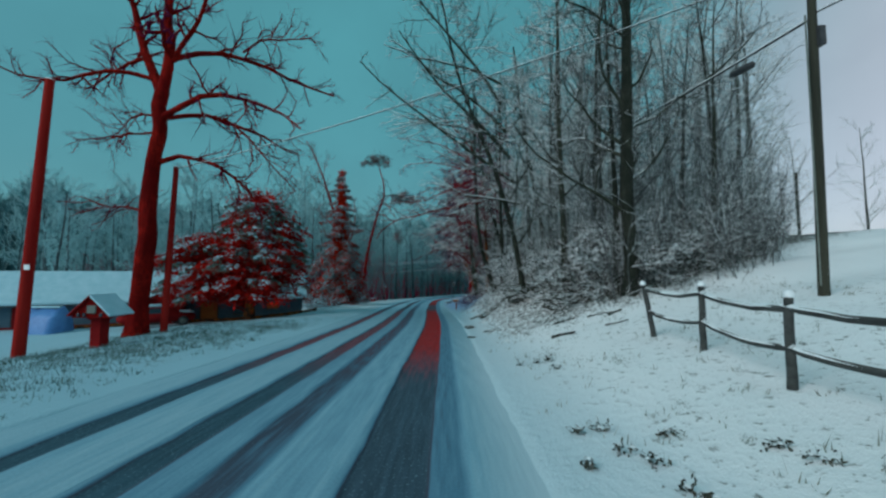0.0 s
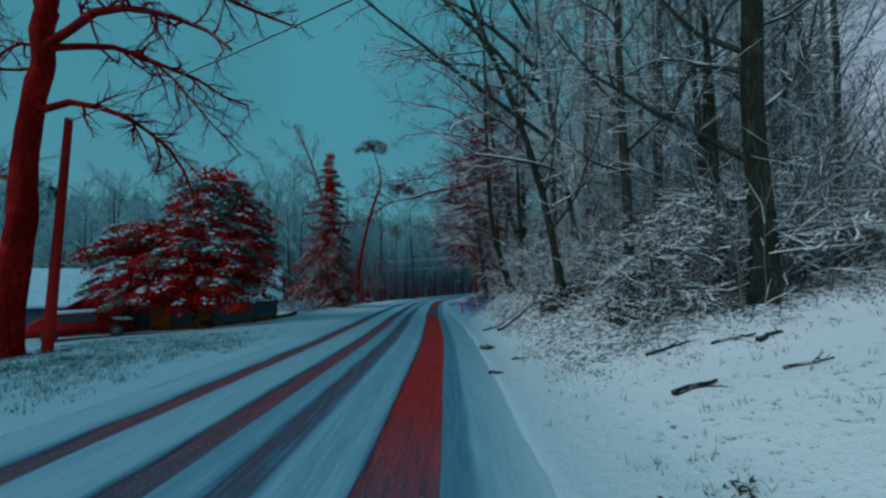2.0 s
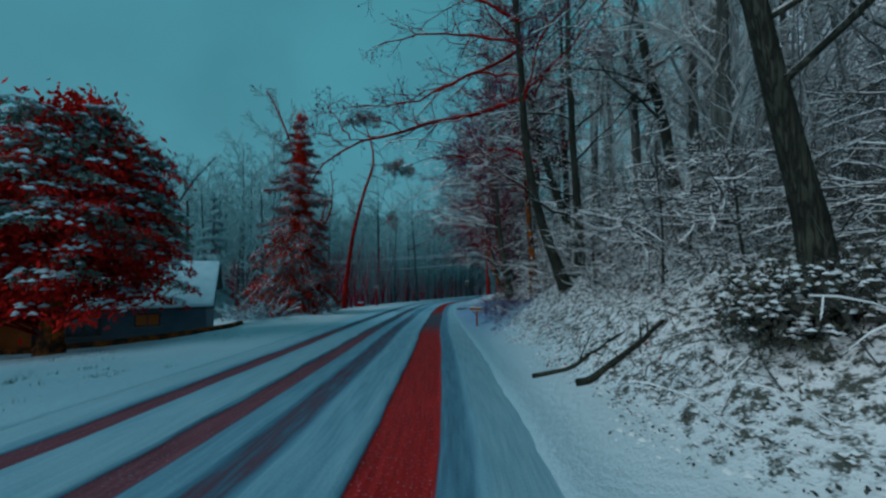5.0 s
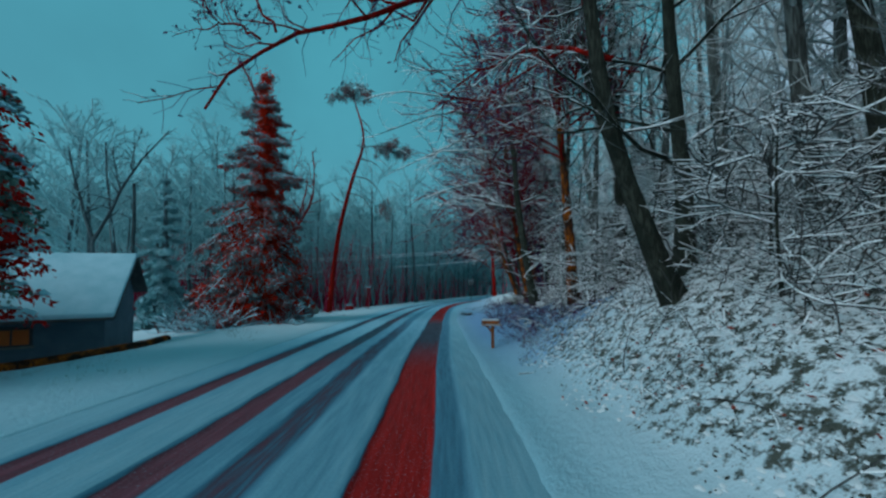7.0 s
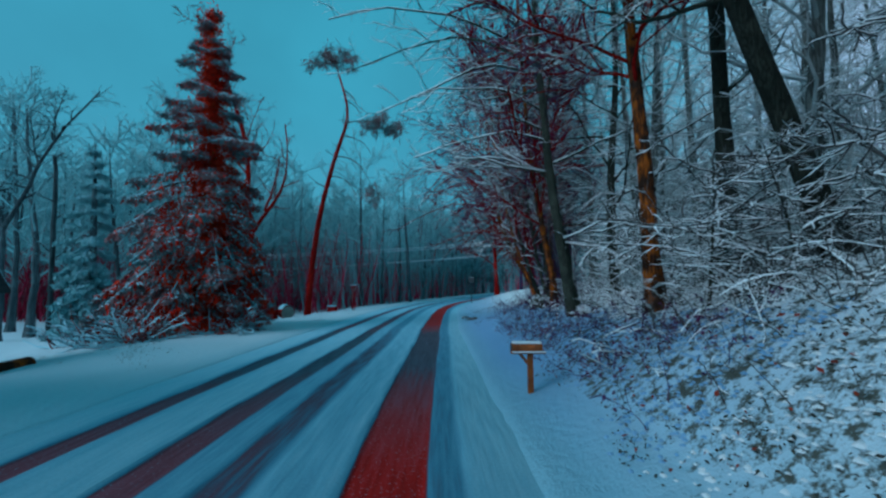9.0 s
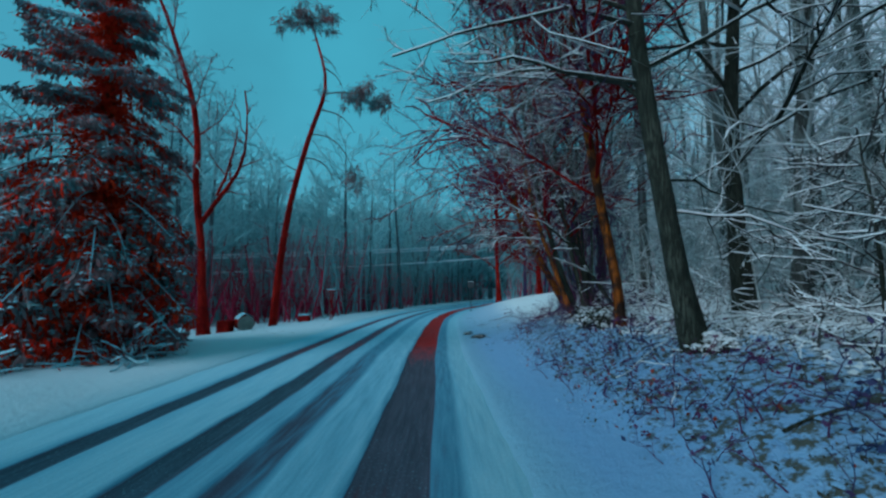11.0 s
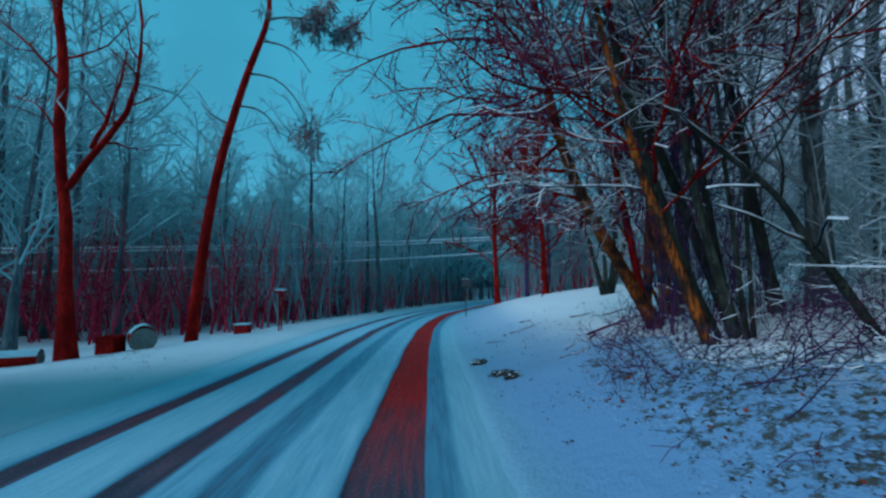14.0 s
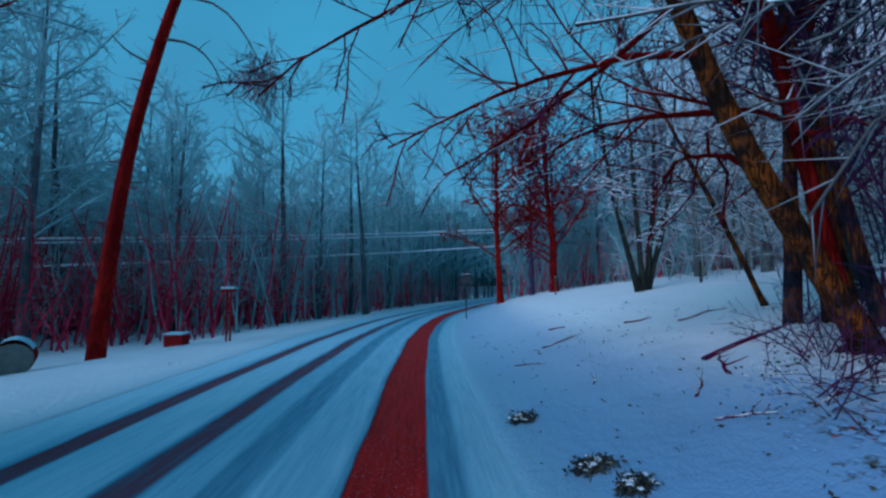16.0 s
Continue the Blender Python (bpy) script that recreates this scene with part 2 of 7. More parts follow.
def ground_material():
    """Snow with leaf litter and grass showing through where the litter attribute is high."""
    m = bpy.data.materials.new("snowy_ground")
    m.use_nodes = True
    n, l = m.node_tree.nodes, m.node_tree.links
    b = n["Principled BSDF"]
    co = n.new("ShaderNodeTexCoord")
    litter = n.new("ShaderNodeAttribute")
    litter.attribute_name = "litter"
    split = n.new("ShaderNodeSeparateColor")
    l.new(litter.outputs["Color"], split.inputs[0])
    tex = []
    for s, d in ((0.35, 4), (6.5, 9), (30.0, 6)):
        t = n.new("ShaderNodeTexNoise")
        t.inputs["Scale"].default_value, t.inputs["Detail"].default_value = s, d
        l.new(co.outputs["Object"], t.inputs["Vector"])
        tex.append(t)
    # white snow; a bluish cast is put into its colour on the west side
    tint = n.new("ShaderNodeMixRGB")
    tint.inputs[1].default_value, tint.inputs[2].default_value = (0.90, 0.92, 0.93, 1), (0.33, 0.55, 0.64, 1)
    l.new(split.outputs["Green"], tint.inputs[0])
    blue_cast = n.new("ShaderNodeMixRGB")
    blue_cast.inputs[2].default_value = (0.24, 0.41, 0.64, 1)
    l.new(litter.outputs["Alpha"], blue_cast.inputs[0])
    l.new(tint.outputs[0], blue_cast.inputs[1])
    tone = n.new("ShaderNodeMixRGB")
    tone.blend_type = "MULTIPLY"
    tone.inputs[0].default_value = 0.14
    l.new(blue_cast.outputs[0], tone.inputs[1])
    l.new(tex[0].outputs["Fac"], tone.inputs[2])
    # litter showing
    a1 = n.new("ShaderNodeMath")
    a1.operation = "MULTIPLY_ADD"
    a1.inputs[1].default_value = 0.55
    l.new(tex[2].outputs["Fac"], a1.inputs[0])
    l.new(tex[1].outputs["Fac"], a1.inputs[2])
    a2 = n.new("ShaderNodeMath")
    a2.operation = "MULTIPLY_ADD"
    a2.inputs[1].default_value = 0.42
    l.new(split.outputs["Red"], a2.inputs[0])
    l.new(a1.outputs[0], a2.inputs[2])
    show = n.new("ShaderNodeMapRange")
    show.inputs[1].default_value, show.inputs[2].default_value = 1.03, 1.19
    l.new(a2.outputs[0], show.inputs[0])
    soil = n.new("ShaderNodeMixRGB")
    soil.inputs[1].default_value, soil.inputs[2].default_value = (0.03, 0.036, 0.032, 1), (0.12, 0.125, 0.10, 1)
    l.new(tex[2].outputs["Fac"], soil.inputs[0])
    mix = n.new("ShaderNodeMixRGB")
    l.new(show.outputs[0], mix.inputs[0])
    l.new(tone.outputs[0], mix.inputs[1])
    l.new(soil.outputs[0], mix.inputs[2])
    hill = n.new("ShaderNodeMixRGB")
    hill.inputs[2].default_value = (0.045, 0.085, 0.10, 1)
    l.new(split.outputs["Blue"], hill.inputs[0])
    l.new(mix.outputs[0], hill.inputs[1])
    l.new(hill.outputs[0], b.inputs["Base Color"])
    bp = n.new("ShaderNodeBump")
    bp.inputs["Strength"].default_value, bp.inputs["Distance"].default_value = 0.5, 0.06
    l.new(a1.outputs[0], bp.inputs["Height"])
    l.new(bp.outputs[0], b.inputs["Normal"])
    b.inputs["Roughness"].default_value = 0.8
    b.inputs["Specular IOR Level"].default_value = 0.25
    return m


# lateral bands of the road, metres from the driving line: (place, 0 snow .. 1 bare wet asphalt)
BANDS = [(-6.4, 0.0), (-5.25, 0.02), (-5.06, 0.28), (-4.97, 0.95), (-4.64, 0.95), (-4.54, 0.2), (-4.2, 0.06), (-3.52, 0.06), (-3.40, 0.92), (-3.04, 0.92),
         (-2.92, 0.32), (-2.5, 0.24), (-2.38, 0.62), (-1.98, 0.56), (-1.82, 0.15), (-1.6, 0.2), (-1.35, 0.22), (-1.12, 0.1), (-1.01, 0.3), (-0.95, 1.0), (-0.2, 1.0),
         (-0.13, 0.45), (0.2, 0.42), (0.3, 0.12), (0.5, 0.05), (1.1, 0.0)]


def road_material():
    m = bpy.data.materials.new("snowy_road")
    m.use_nodes = True
    n, l = m.node_tree.nodes, m.node_tree.links
    b = n["Principled BSDF"]
    uv, sep = n.new("ShaderNodeUVMap"), n.new("ShaderNodeSeparateXYZ")
    uv.uv_map = "UVMap"
    l.new(uv.outputs[0], sep.inputs[0])
    mp = n.new("ShaderNodeMapping")
    mp.inputs["Scale"].default_value = (1.0, 0.22, 1.0)
    l.new(uv.outputs[0], mp.inputs[0])
    mp2 = n.new("ShaderNodeMapping")
    mp2.inputs["Scale"].default_value = (1.6, 0.11, 1.0)
    l.new(uv.outputs[0], mp2.inputs[0])
    tex = []
    for s, d, v in ((1.1, 5, mp), (9.0, 8, mp2), (30.0, 5, uv)):
        t = n.new("ShaderNodeTexNoise")
        t.inputs["Scale"].default_value, t.inputs["Detail"].default_value = s, d
        l.new(v.outputs[0], t.inputs["Vector"])
        tex.append(t)
    wob = n.new("ShaderNodeMath")
    wob.operation = "MULTIPLY_ADD"
    wob.inputs[1].default_value = 0.10
    l.new(tex[0].outputs["Fac"], wob.inputs[0])
    l.new(sep.outputs["X"], wob.inputs[2])
    wob2 = n.new("ShaderNodeMath")
    wob2.operation = "MULTIPLY_ADD"
    wob2.inputs[1].default_value = 0.045
    l.new(tex[1].outputs["Fac"], wob2.inputs[0])
    l.new(wob.outputs[0], wob2.inputs[2])
    pos = n.new("ShaderNodeMapRange")
    pos.inputs[1].default_value, pos.inputs[2].default_value = -6.4 + 0.07, 1.1 + 0.07
    l.new(wob2.outputs[0], pos.inputs[0])
    ramp = n.new("ShaderNodeValToRGB")
    cr = ramp.color_ramp
    for k, (u, v) in enumerate(BANDS):
        e = cr.elements[k] if k < 1 else (cr.elements[-1] if k == len(BANDS) - 1 else cr.elements.new((u + 6.4) / 7.5))
        e.position = (u + 6.4) / 7.5
        e.color = (v, v, v, 1)
    l.new(pos.outputs[0], ramp.inputs[0])
    # broken up by patches of slush
    br = n.new("ShaderNodeMath")
    br.operation = "MULTIPLY_ADD"
    br.inputs[1].default_value = 0.42
    l.new(tex[1].outputs["Fac"], br.inputs[0])
    late = n.new("ShaderNodeMapRange")
    late.inputs[1].default_value, late.inputs[2].default_value = 40.0, 50.0
    late.inputs[3].default_value, late.inputs[4].default_value = 1.0, 0.7
    l.new(sep.outputs["Y"], late.inputs[0])
    own = n.new("ShaderNodeMath")
    own.operation = "GREATER_THAN"
    own.inputs[1].default_value = -1.08
    l.new(sep.outputs["X"], own.inputs[0])
    depth = n.new("ShaderNodeMath")
    depth.operation = "MAXIMUM"
    l.new(own.outputs[0], depth.inputs[0])
    l.new(late.outputs[0], depth.inputs[1])
    worn_ = n.new("ShaderNodeMath")
    worn_.operation = "MULTIPLY"
    l.new(ramp.outputs[0], worn_.inputs[0])
    l.new(depth.outputs[0], worn_.inputs[1])
    l.new(worn_.outputs[0], br.inputs[2])
    fac = n.new("ShaderNodeMapRange")
    fac.inputs[1].default_value, fac.inputs[2].default_value = 0.20, 1.12
    l.new(br.outputs[0], fac.inputs[0])
    col = n.new("ShaderNodeValToRGB")
    c = col.color_ramp
    c.elements[0].color = (0.33, 0.54, 0.63, 1)
    c.elements[1].color = (0.075, 0.012, 0.014, 1)
    for p, rgb in ((0.2, (0.23, 0.44, 0.55)), (0.5, (0.11, 0.25, 0.35)), (0.74, (0.07, 0.05, 0.075))):
        e = c.elements.new(p)
        e.color = (*rgb, 1)
    l.new(fac.outputs[0], col.inputs[0])
    # bare asphalt: bluish slush film near the field and past the pole, red further on; the red colour cast is put in by
    # place
    along = n.new("ShaderNodeMapRange")
    along.inputs[1].default_value, along.inputs[2].default_value = 0.0, 60.0
    sway = n.new("ShaderNodeMath")
    sway.operation = "MULTIPLY_ADD"
    sway.inputs[1].default_value = 5.0
    l.new(tex[1].outputs["Fac"], sway.inputs[0])
    l.new(sep.outputs["Y"], sway.inputs[2])
    l.new(sway.outputs[0], along.inputs[0])
    red_share = n.new("ShaderNodeValToRGB")
    rr = red_share.color_ramp
    for k, (p, v) in enumerate(((0.19, 0.05), (0.27, 0.9), (0.58, 1.0), (0.67, 0.12), (0.79, 0.15), (0.86, 1.0))):
        e = rr.elements[k] if k < 1 else (rr.elements[-1] if k == 5 else rr.elements.new(p))
        e.position, e.color = p, (v, v, v, 1)
    l.new(along.outputs[0], red_share.inputs[0])
    lane = n.new("ShaderNodeMapRange")
    lane.inputs[1].default_value, lane.inputs[2].default_value = -1.9, -1.0
    lane.inputs[3].default_value, lane.inputs[4].default_value = 0.42, 1.0
    l.new(sep.outputs["X"], lane.inputs[0])
    much = n.new("ShaderNodeMath")
    much.operation = "MULTIPLY"
    l.new(red_share.outputs[0], much.inputs[0])
    l.new(lane.outputs[0], much.inputs[1])
    bare = n.new("ShaderNodeMixRGB")
    bare.inputs[1].default_value, bare.inputs[2].default_value = (0.045, 0.115, 0.155, 1), (0.46, 0.014, 0.010, 1)
    l.new(much.outputs[0], bare.inputs[0])
    streak = n.new("ShaderNodeMapRange")
    streak.inputs[1].default_value, streak.inputs[2].default_value = 0.35, 0.68
    streak.inputs[3].default_value, streak.inputs[4].default_value = 0.72, 1.14
    l.new(tex[1].outputs["Fac"], streak.inputs[0])
    worn = n.new("ShaderNodeMixRGB")
    worn.blend_type = "MULTIPLY"
    worn.inputs[0].default_value = 1.0
    l.new(bare.outputs[0], worn.inputs[1])
    l.new(streak.outputs[0], worn.inputs[2])
    crumb = n.new("ShaderNodeMapRange")
    crumb.inputs[1].default_value, crumb.inputs[2].default_value = 0.60, 0.70
    crumb.inputs[4].default_value = 0.7
    l.new(tex[2].outputs["Fac"], crumb.inputs[0])
    slush = n.new("ShaderNodeMixRGB")
    slush.inputs[2].default_value = (0.22, 0.36, 0.42, 1)
    l.new(crumb.outputs[0], slush.inputs[0])
    l.new(worn.outputs[0], slush.inputs[1])
    bared = n.new("ShaderNodeMapRange")
    bared.inputs[1].default_value, bared.inputs[2].default_value = 0.6, 0.9
    l.new(fac.outputs[0], bared.inputs[0])
    # only a scale on the road's colour: up to 1.35 times paler past y 30
    fresh = n.new("ShaderNodeMapRange")
    fresh.inputs[1].default_value, fresh.inputs[2].default_value = 30.0, 42.0
    fresh.inputs[3].default_value, fresh.inputs[4].default_value = 1.0, 1.35
    l.new(sep.outputs["Y"], fresh.inputs[0])
    paler = n.new("ShaderNodeVectorMath")
    paler.operation = "SCALE"
    l.new(col.outputs[0], paler.inputs[0])
    l.new(fresh.outputs[0], paler.inputs["Scale"])
    mot0 = n.new("ShaderNodeMixRGB")
    l.new(bared.outputs[0], mot0.inputs[0])
    l.new(paler.outputs[0], mot0.inputs[1])
    l.new(slush.outputs[0], mot0.inputs[2])
    mot = n.new("ShaderNodeMixRGB")
    mot.blend_type = "MULTIPLY"
    mot.inputs[0].default_value = 0.35
    l.new(mot0.outputs[0], mot.inputs[1])
    l.new(tex[2].outputs["Fac"], mot.inputs[2])
    side = n.new("ShaderNodeMapRange")
    side.interpolation_type = "SMOOTHSTEP"
    side.inputs[1].default_value, side.inputs[2].default_value = 0.35, 1.25
    l.new(wob2.outputs[0], side.inputs[0])
    verge = n.new("ShaderNodeMixRGB")
    verge.inputs[2].default_value = (0.49, 0.61, 0.66, 1)
    fade = n.new("ShaderNodeMapRange")
    fade.inputs[1].default_value, fade.inputs[2].default_value = 9.0, 20.0
    fade.inputs[3].default_value, fade.inputs[4].default_value = 1.0, 0.0
    l.new(sep.outputs["Y"], fade.inputs[0])
    sidef = n.new("ShaderNodeMath")
    sidef.operation = "MULTIPLY"
    l.new(side.outputs[0], sidef.inputs[0])
    l.new(fade.outputs[0], sidef.inputs[1])
    l.new(sidef.outputs[0], verge.inputs[0])
    l.new(mot.outputs[0], verge.inputs[1])
    l.new(verge.outputs[0], b.inputs["Base Color"])
    ro = n.new("ShaderNodeMapRange")
    ro.inputs[3].default_value, ro.inputs[4].default_value = 0.85, 0.62
    l.new(fac.outputs[0], ro.inputs[0])
    l.new(ro.outputs[0], b.inputs["Roughness"])
    bp = n.new("ShaderNodeBump")
    bp.inputs["Strength"].default_value, bp.inputs["Distance"].default_value = 0.5, 0.03
    inv = n.new("ShaderNodeMath")
    inv.operation = "SUBTRACT"
    l.new(tex[1].outputs["Fac"], inv.inputs[0])
    l.new(fac.outputs[0], inv.inputs[1])
    l.new(inv.outputs[0], bp.inputs["Height"])
    l.new(bp.outputs[0], b.inputs["Normal"])
    b.inputs["Specular IOR Level"].default_value = 0.06
    return m


# ---- lie of the land ----
LINE_Y = [-400, 0, 13, 21, 28, 36, 46, 55, 62, 68, 74, 80, 88, 96, 110, 130, 160, 400]
LINE_X = [0.2, 0.24, 0.27, 0.24, 0.02, -0.38, -0.78, -0.82, -0.68, -0.2, 0.6, 1.8, 4.0, 6.8, 13.0, 25.0, 48.0, 300.0]


def line_x(y):
    """The line that the car drives, across the road."""
    return np.interp(y, LINE_Y, LINE_X)


def road_z(y):
    return np.interp(y, [-400, -20, 0, 90, 130, 400], [2.0, 1.1, 0.34, -3.35, -4.2, -4.2])


# heights over the road, by distance to the east of the line (columns) and along it (rows)
EAST = [0.9, 1.6, 2.4, 3.6, 5.4, 8.0, 12.0, 20.0, 40.0, 90.0, 300.0]
EAST_Y = [-30, 4, 9, 13, 17, 20, 24, 31, 36, 40, 44, 48, 52, 57, 64, 75, 90, 140]
EAST_H = [[0.02, 0.05, 0.1, 0.3, 0.55, 1.1, 1.9, 3.2, 6, 9, 12],
          [0.02, 0.06, 0.12, 0.32, 0.6, 1.2, 1.9, 3.2, 6, 9, 12],
          [0.02, 0.08, 0.2, 0.45, 0.8, 1.45, 2.0, 3.3, 6, 9, 12],
          [0.02, 0.08, 0.2, 0.52, 0.95, 1.65, 2.2, 3.4, 6, 9, 12],
          [0.02, 0.06, 0.2, 0.7, 1.4, 2.1, 2.8, 4.0, 6, 9, 12],
          [0.02, 0.06, 0.3, 1.0, 2.0, 2.9, 3.5, 4.5, 6, 9, 12],
          [0.02, 0.06, 0.3, 1.4, 2.5, 3.7, 4.4, 5.1, 6.5, 9, 12],
          [0.02, 0.06, 0.3, 1.45, 2.6, 3.7, 4.4, 5.1, 6.5, 9, 12],
          [0.02, 0.10, 0.28, 0.95, 1.7, 2.8, 3.3, 4.0, 6, 9, 12],
          [0.02, 0.12, 0.3, 0.9, 1.5, 2.1, 2.5, 3.2, 5, 9, 12],
          [0.02, 0.12, 0.35, 0.95, 1.5, 1.9, 2.2, 2.8, 5, 9, 12],
          [0.02, 0.12, 0.35, 0.75, 1.2, 1.65, 2.0, 2.6, 5, 9, 12],
          [0.02, 0.10, 0.25, 0.55, 1.0, 1.6, 2.0, 2.6, 5, 9, 12],
          [0.02, 0.10, 0.25, 0.5, 0.85, 1.3, 1.8, 2.7, 5, 9, 12],
          [0.02, 0.12, 0.3, 0.6, 1.0, 1.5, 2.0, 3.0, 5, 9, 12],
          [0.02, 0.15, 0.4, 0.8, 1.2, 1.7, 2.2, 3.2, 5, 9, 12],
          [0.02, 0.15, 0.4, 0.8, 1.2, 1.7, 2.2, 3.2, 5, 9, 12],
          [0.02, 0.15, 0.4, 0.8, 1.2, 1.7, 2.2, 3.2, 5, 9, 12]]
WEST = [5.9, 8.0, 10.5, 13.0, 17.0, 24.0, 60.0, 300.0]
WEST_Y = [-30, 8, 16, 22, 29, 33, 36, 41, 45, 50, 58, 66, 80, 140]
WEST_H = [[0.02, 0.0, -0.1, -0.4, -0.8, -1.0, -1.0, 2],
          [0.02, 0.0, -0.1, -0.4, -0.8, -1.0, -1.0, 2],
          [0.02, 0.0, -0.1, -0.3, -0.8, -1.2, -1.4, 2],
          [0.02, 0.0, -0.05, -0.1, -0.5, -1.3, -1.6, 2],
          [0.02, 0.0, -0.1, -0.3, -0.6, -0.9, -1.2, 2],
          [0.02, 0.02, -0.1, -0.4, -0.7, -0.85, -1.2, 2],
          [0.02, 0.05, 0.0, -0.35, -0.6, -0.8, -1.2, 2],
          [0.02, 0.08, 0.10, -0.2, -0.6, -0.8, -1.4, 2],
          [0.02, 0.08, 0.15, 0.05, -0.3, -0.9, -1.2, 2],
          [0.02, 0.05, 0.1, -0.1, -0.5, -0.9, -1.2, 2],
          [0.02, 0.0, -0.1, -0.4, -0.75, -1.0, -1.2, 2],
          [0.02, 0.0, -0.15, -0.45, -0.7, -0.9, -1.2, 2],
          [0.02, 0.0, -0.1, -0.3, -0.5, -0.8, -1.2, 2],
          [0.02, 0.0, -0.1, -0.3, -0.5, -0.8, -1.2, 2]]


def table(us, vs, grid, u, v):
    """Bilinear values of a table at u (columns) and v (rows)."""
    us, vs, grid = np.array(us, float), np.array(vs, float), np.array(grid, float)
    u, v = np.clip(u, us[0], us[-1]), np.clip(v, vs[0], vs[-1])
    i, j = np.clip(np.searchsorted(us, u) - 1, 0, len(us) - 2), np.clip(np.searchsorted(vs, v) - 1, 0, len(vs) - 2)
    a, b = (u - us[i]) / (us[i + 1] - us[i]), (v - vs[j]) / (vs[j + 1] - vs[j])
    b = b * b * (3 - 2 * b)
    return (grid[j, i] * (1 - a) + grid[j, i + 1] * a) * (1 - b) + (grid[j + 1, i] * (1 - a) + grid[j + 1, i + 1] * a) * b


def waves(x, y):
    """Uneven ground, a few centimetres."""
    return (np.sin(x * 1.3 + np.sin(y * 0.9) * 1.7) * np.sin(y * 1.1 + np.sin(x * 0.7) * 2.0) * 0.6
            + np.sin(x * 3.1 + y * 2.3 + np.sin(y * 2.9)) * np.sin(y * 3.7 - x * 1.9) * 0.4)


def ground_z(x, y):
    x, y = np.asarray(x, float), np.asarray(y, float)
    u = x - line_x(y)
    h = np.where(u > 0.9, table(EAST, EAST_Y, EAST_H, u, y), np.where(u < -5.9, table(WEST, WEST_Y, WEST_H, -u, y), -0.14))
    rough = np.clip(np.maximum(u - 1.2, -u - 6.2) / 2.0, 0, 1)
    steep = np.clip((u - 2.0) / 1.5, 0, 1) * np.clip((y - 15) / 4, 0, 1) * np.clip((60 - y) / 8, 0, 1)
    far = np.clip((np.hypot(x * 0.9, y - 30) - 110) / 120, 0, 1)
    return road_z(y) + h + waves(x, y) * rough * (0.03 + 0.07 * steep) + 8 * far * far * (3 - 2 * far)


# ---- mesh helpers ----
def mesh(name, verts, faces, mat, smooth=True):
    me = bpy.data.meshes.new(name)
    me.from_pydata([tuple(v) for v in np.asarray(verts, float).tolist()], [], faces if isinstance(faces, list) else np.asarray(faces).tolist())
    me.materials.append(mat)
    if smooth:
        me.polygons.foreach_set("use_smooth", np.ones(len(me.polygons), bool))
    me.update()
    return me


def thing(name, label, category, at=(0, 0, 0), group="", kind=""):
    ob = new(name)
    ob.empty_display_size = 0.2
    ob.location = at
    return tagged(ob, label, category, group, kind)


def part(name, data, parent, label="", kind=""):
    ob = new(name, data)
    ob.parent = parent
    return tagged(ob, label, kind=kind)


def bm_mesh(name, bm, mat, smooth=False):
    me = bpy.data.meshes.new(name)
    bm.to_mesh(me)
    bm.free()
    me.materials.append(mat)
    if smooth:
        me.polygons.foreach_set("use_smooth", np.ones(len(me.polygons), bool))
    return me


def box_bm(bm, size, at, bevel=0.01, turn=None):
    r = bmesh.ops.create_cube(bm, size=1.0)
    vs = r["verts"]
    m = Matrix.Translation(at) @ (turn.to_4x4() if turn else Matrix()) @ Matrix.Diagonal((*size, 1))
    bmesh.ops.transform(bm, matrix=m, verts=vs)
    if bevel:
        es = list({e for v in vs for e in v.link_edges})
        bmesh.ops.bevel(bm, geom=es, offset=bevel, segments=2, affect="EDGES", profile=0.6)


def box(name, size, at, mat, bevel=0.01, turn=None):
    bm = bmesh.new()
    box_bm(bm, size, at, bevel, turn)
    return bm_mesh(name, bm, mat)


def unit(v):
    return v / np.maximum(np.linalg.norm(v, axis=-1, keepdims=True), 1e-9)


def tubes(P, R, sides):
    """Vertices and quads of M tubes with N rings: P (M, N, 3), R (M, N)."""
    M, N, _ = P.shape
    t = unit(np.gradient(P, axis=1))
    ref = np.where(np.abs(t[:, :1, 2:]) > 0.85, [[[1.0, 0, 0]]], [[[0, 0, 1.0]]])
    u = unit(np.cross(t, ref))
    v = np.cross(t, u)
    a = np.arange(sides) * 2 * np.pi / sides
    V = P[:, :, None] + R[:, :, None, None] * (np.cos(a)[:, None] * u[:, :, None] + np.sin(a)[:, None] * v[:, :, None])
    base = (np.arange(M)[:, None, None] * N + np.arange(N - 1)[None, :, None]) * sides
    k = np.arange(sides)
    k2 = (k + 1) % sides
    F = np.stack([base + k, base + k2, base + sides + k2, base + sides + k], -1)
    return V.reshape(-1, 3), F.reshape(-1, 4)


def spikes(P, R):
    """Fine twigs: straight three-sided points."""
    a, b = P[:, 0], P[:, -1]
    t = unit(b - a)
    u = unit(np.cross(t, np.where(np.abs(t[:, 2:]) > 0.85, [[1.0, 0, 0]], [[0, 0, 1.0]])))
    v = np.cross(t, u)
    r = R[:, :1]
    V = np.stack([a + u * r, a - u * r * 0.5 + v * r * 0.87, a - u * r * 0.5 - v * r * 0.87, b], 1)
    k = np.arange(len(P))[:, None, None] * 4
    F = k + np.array([[0, 1, 3], [1, 2, 3], [2, 0, 3]])
    return V.reshape(-1, 3), F.reshape(-1, 3)


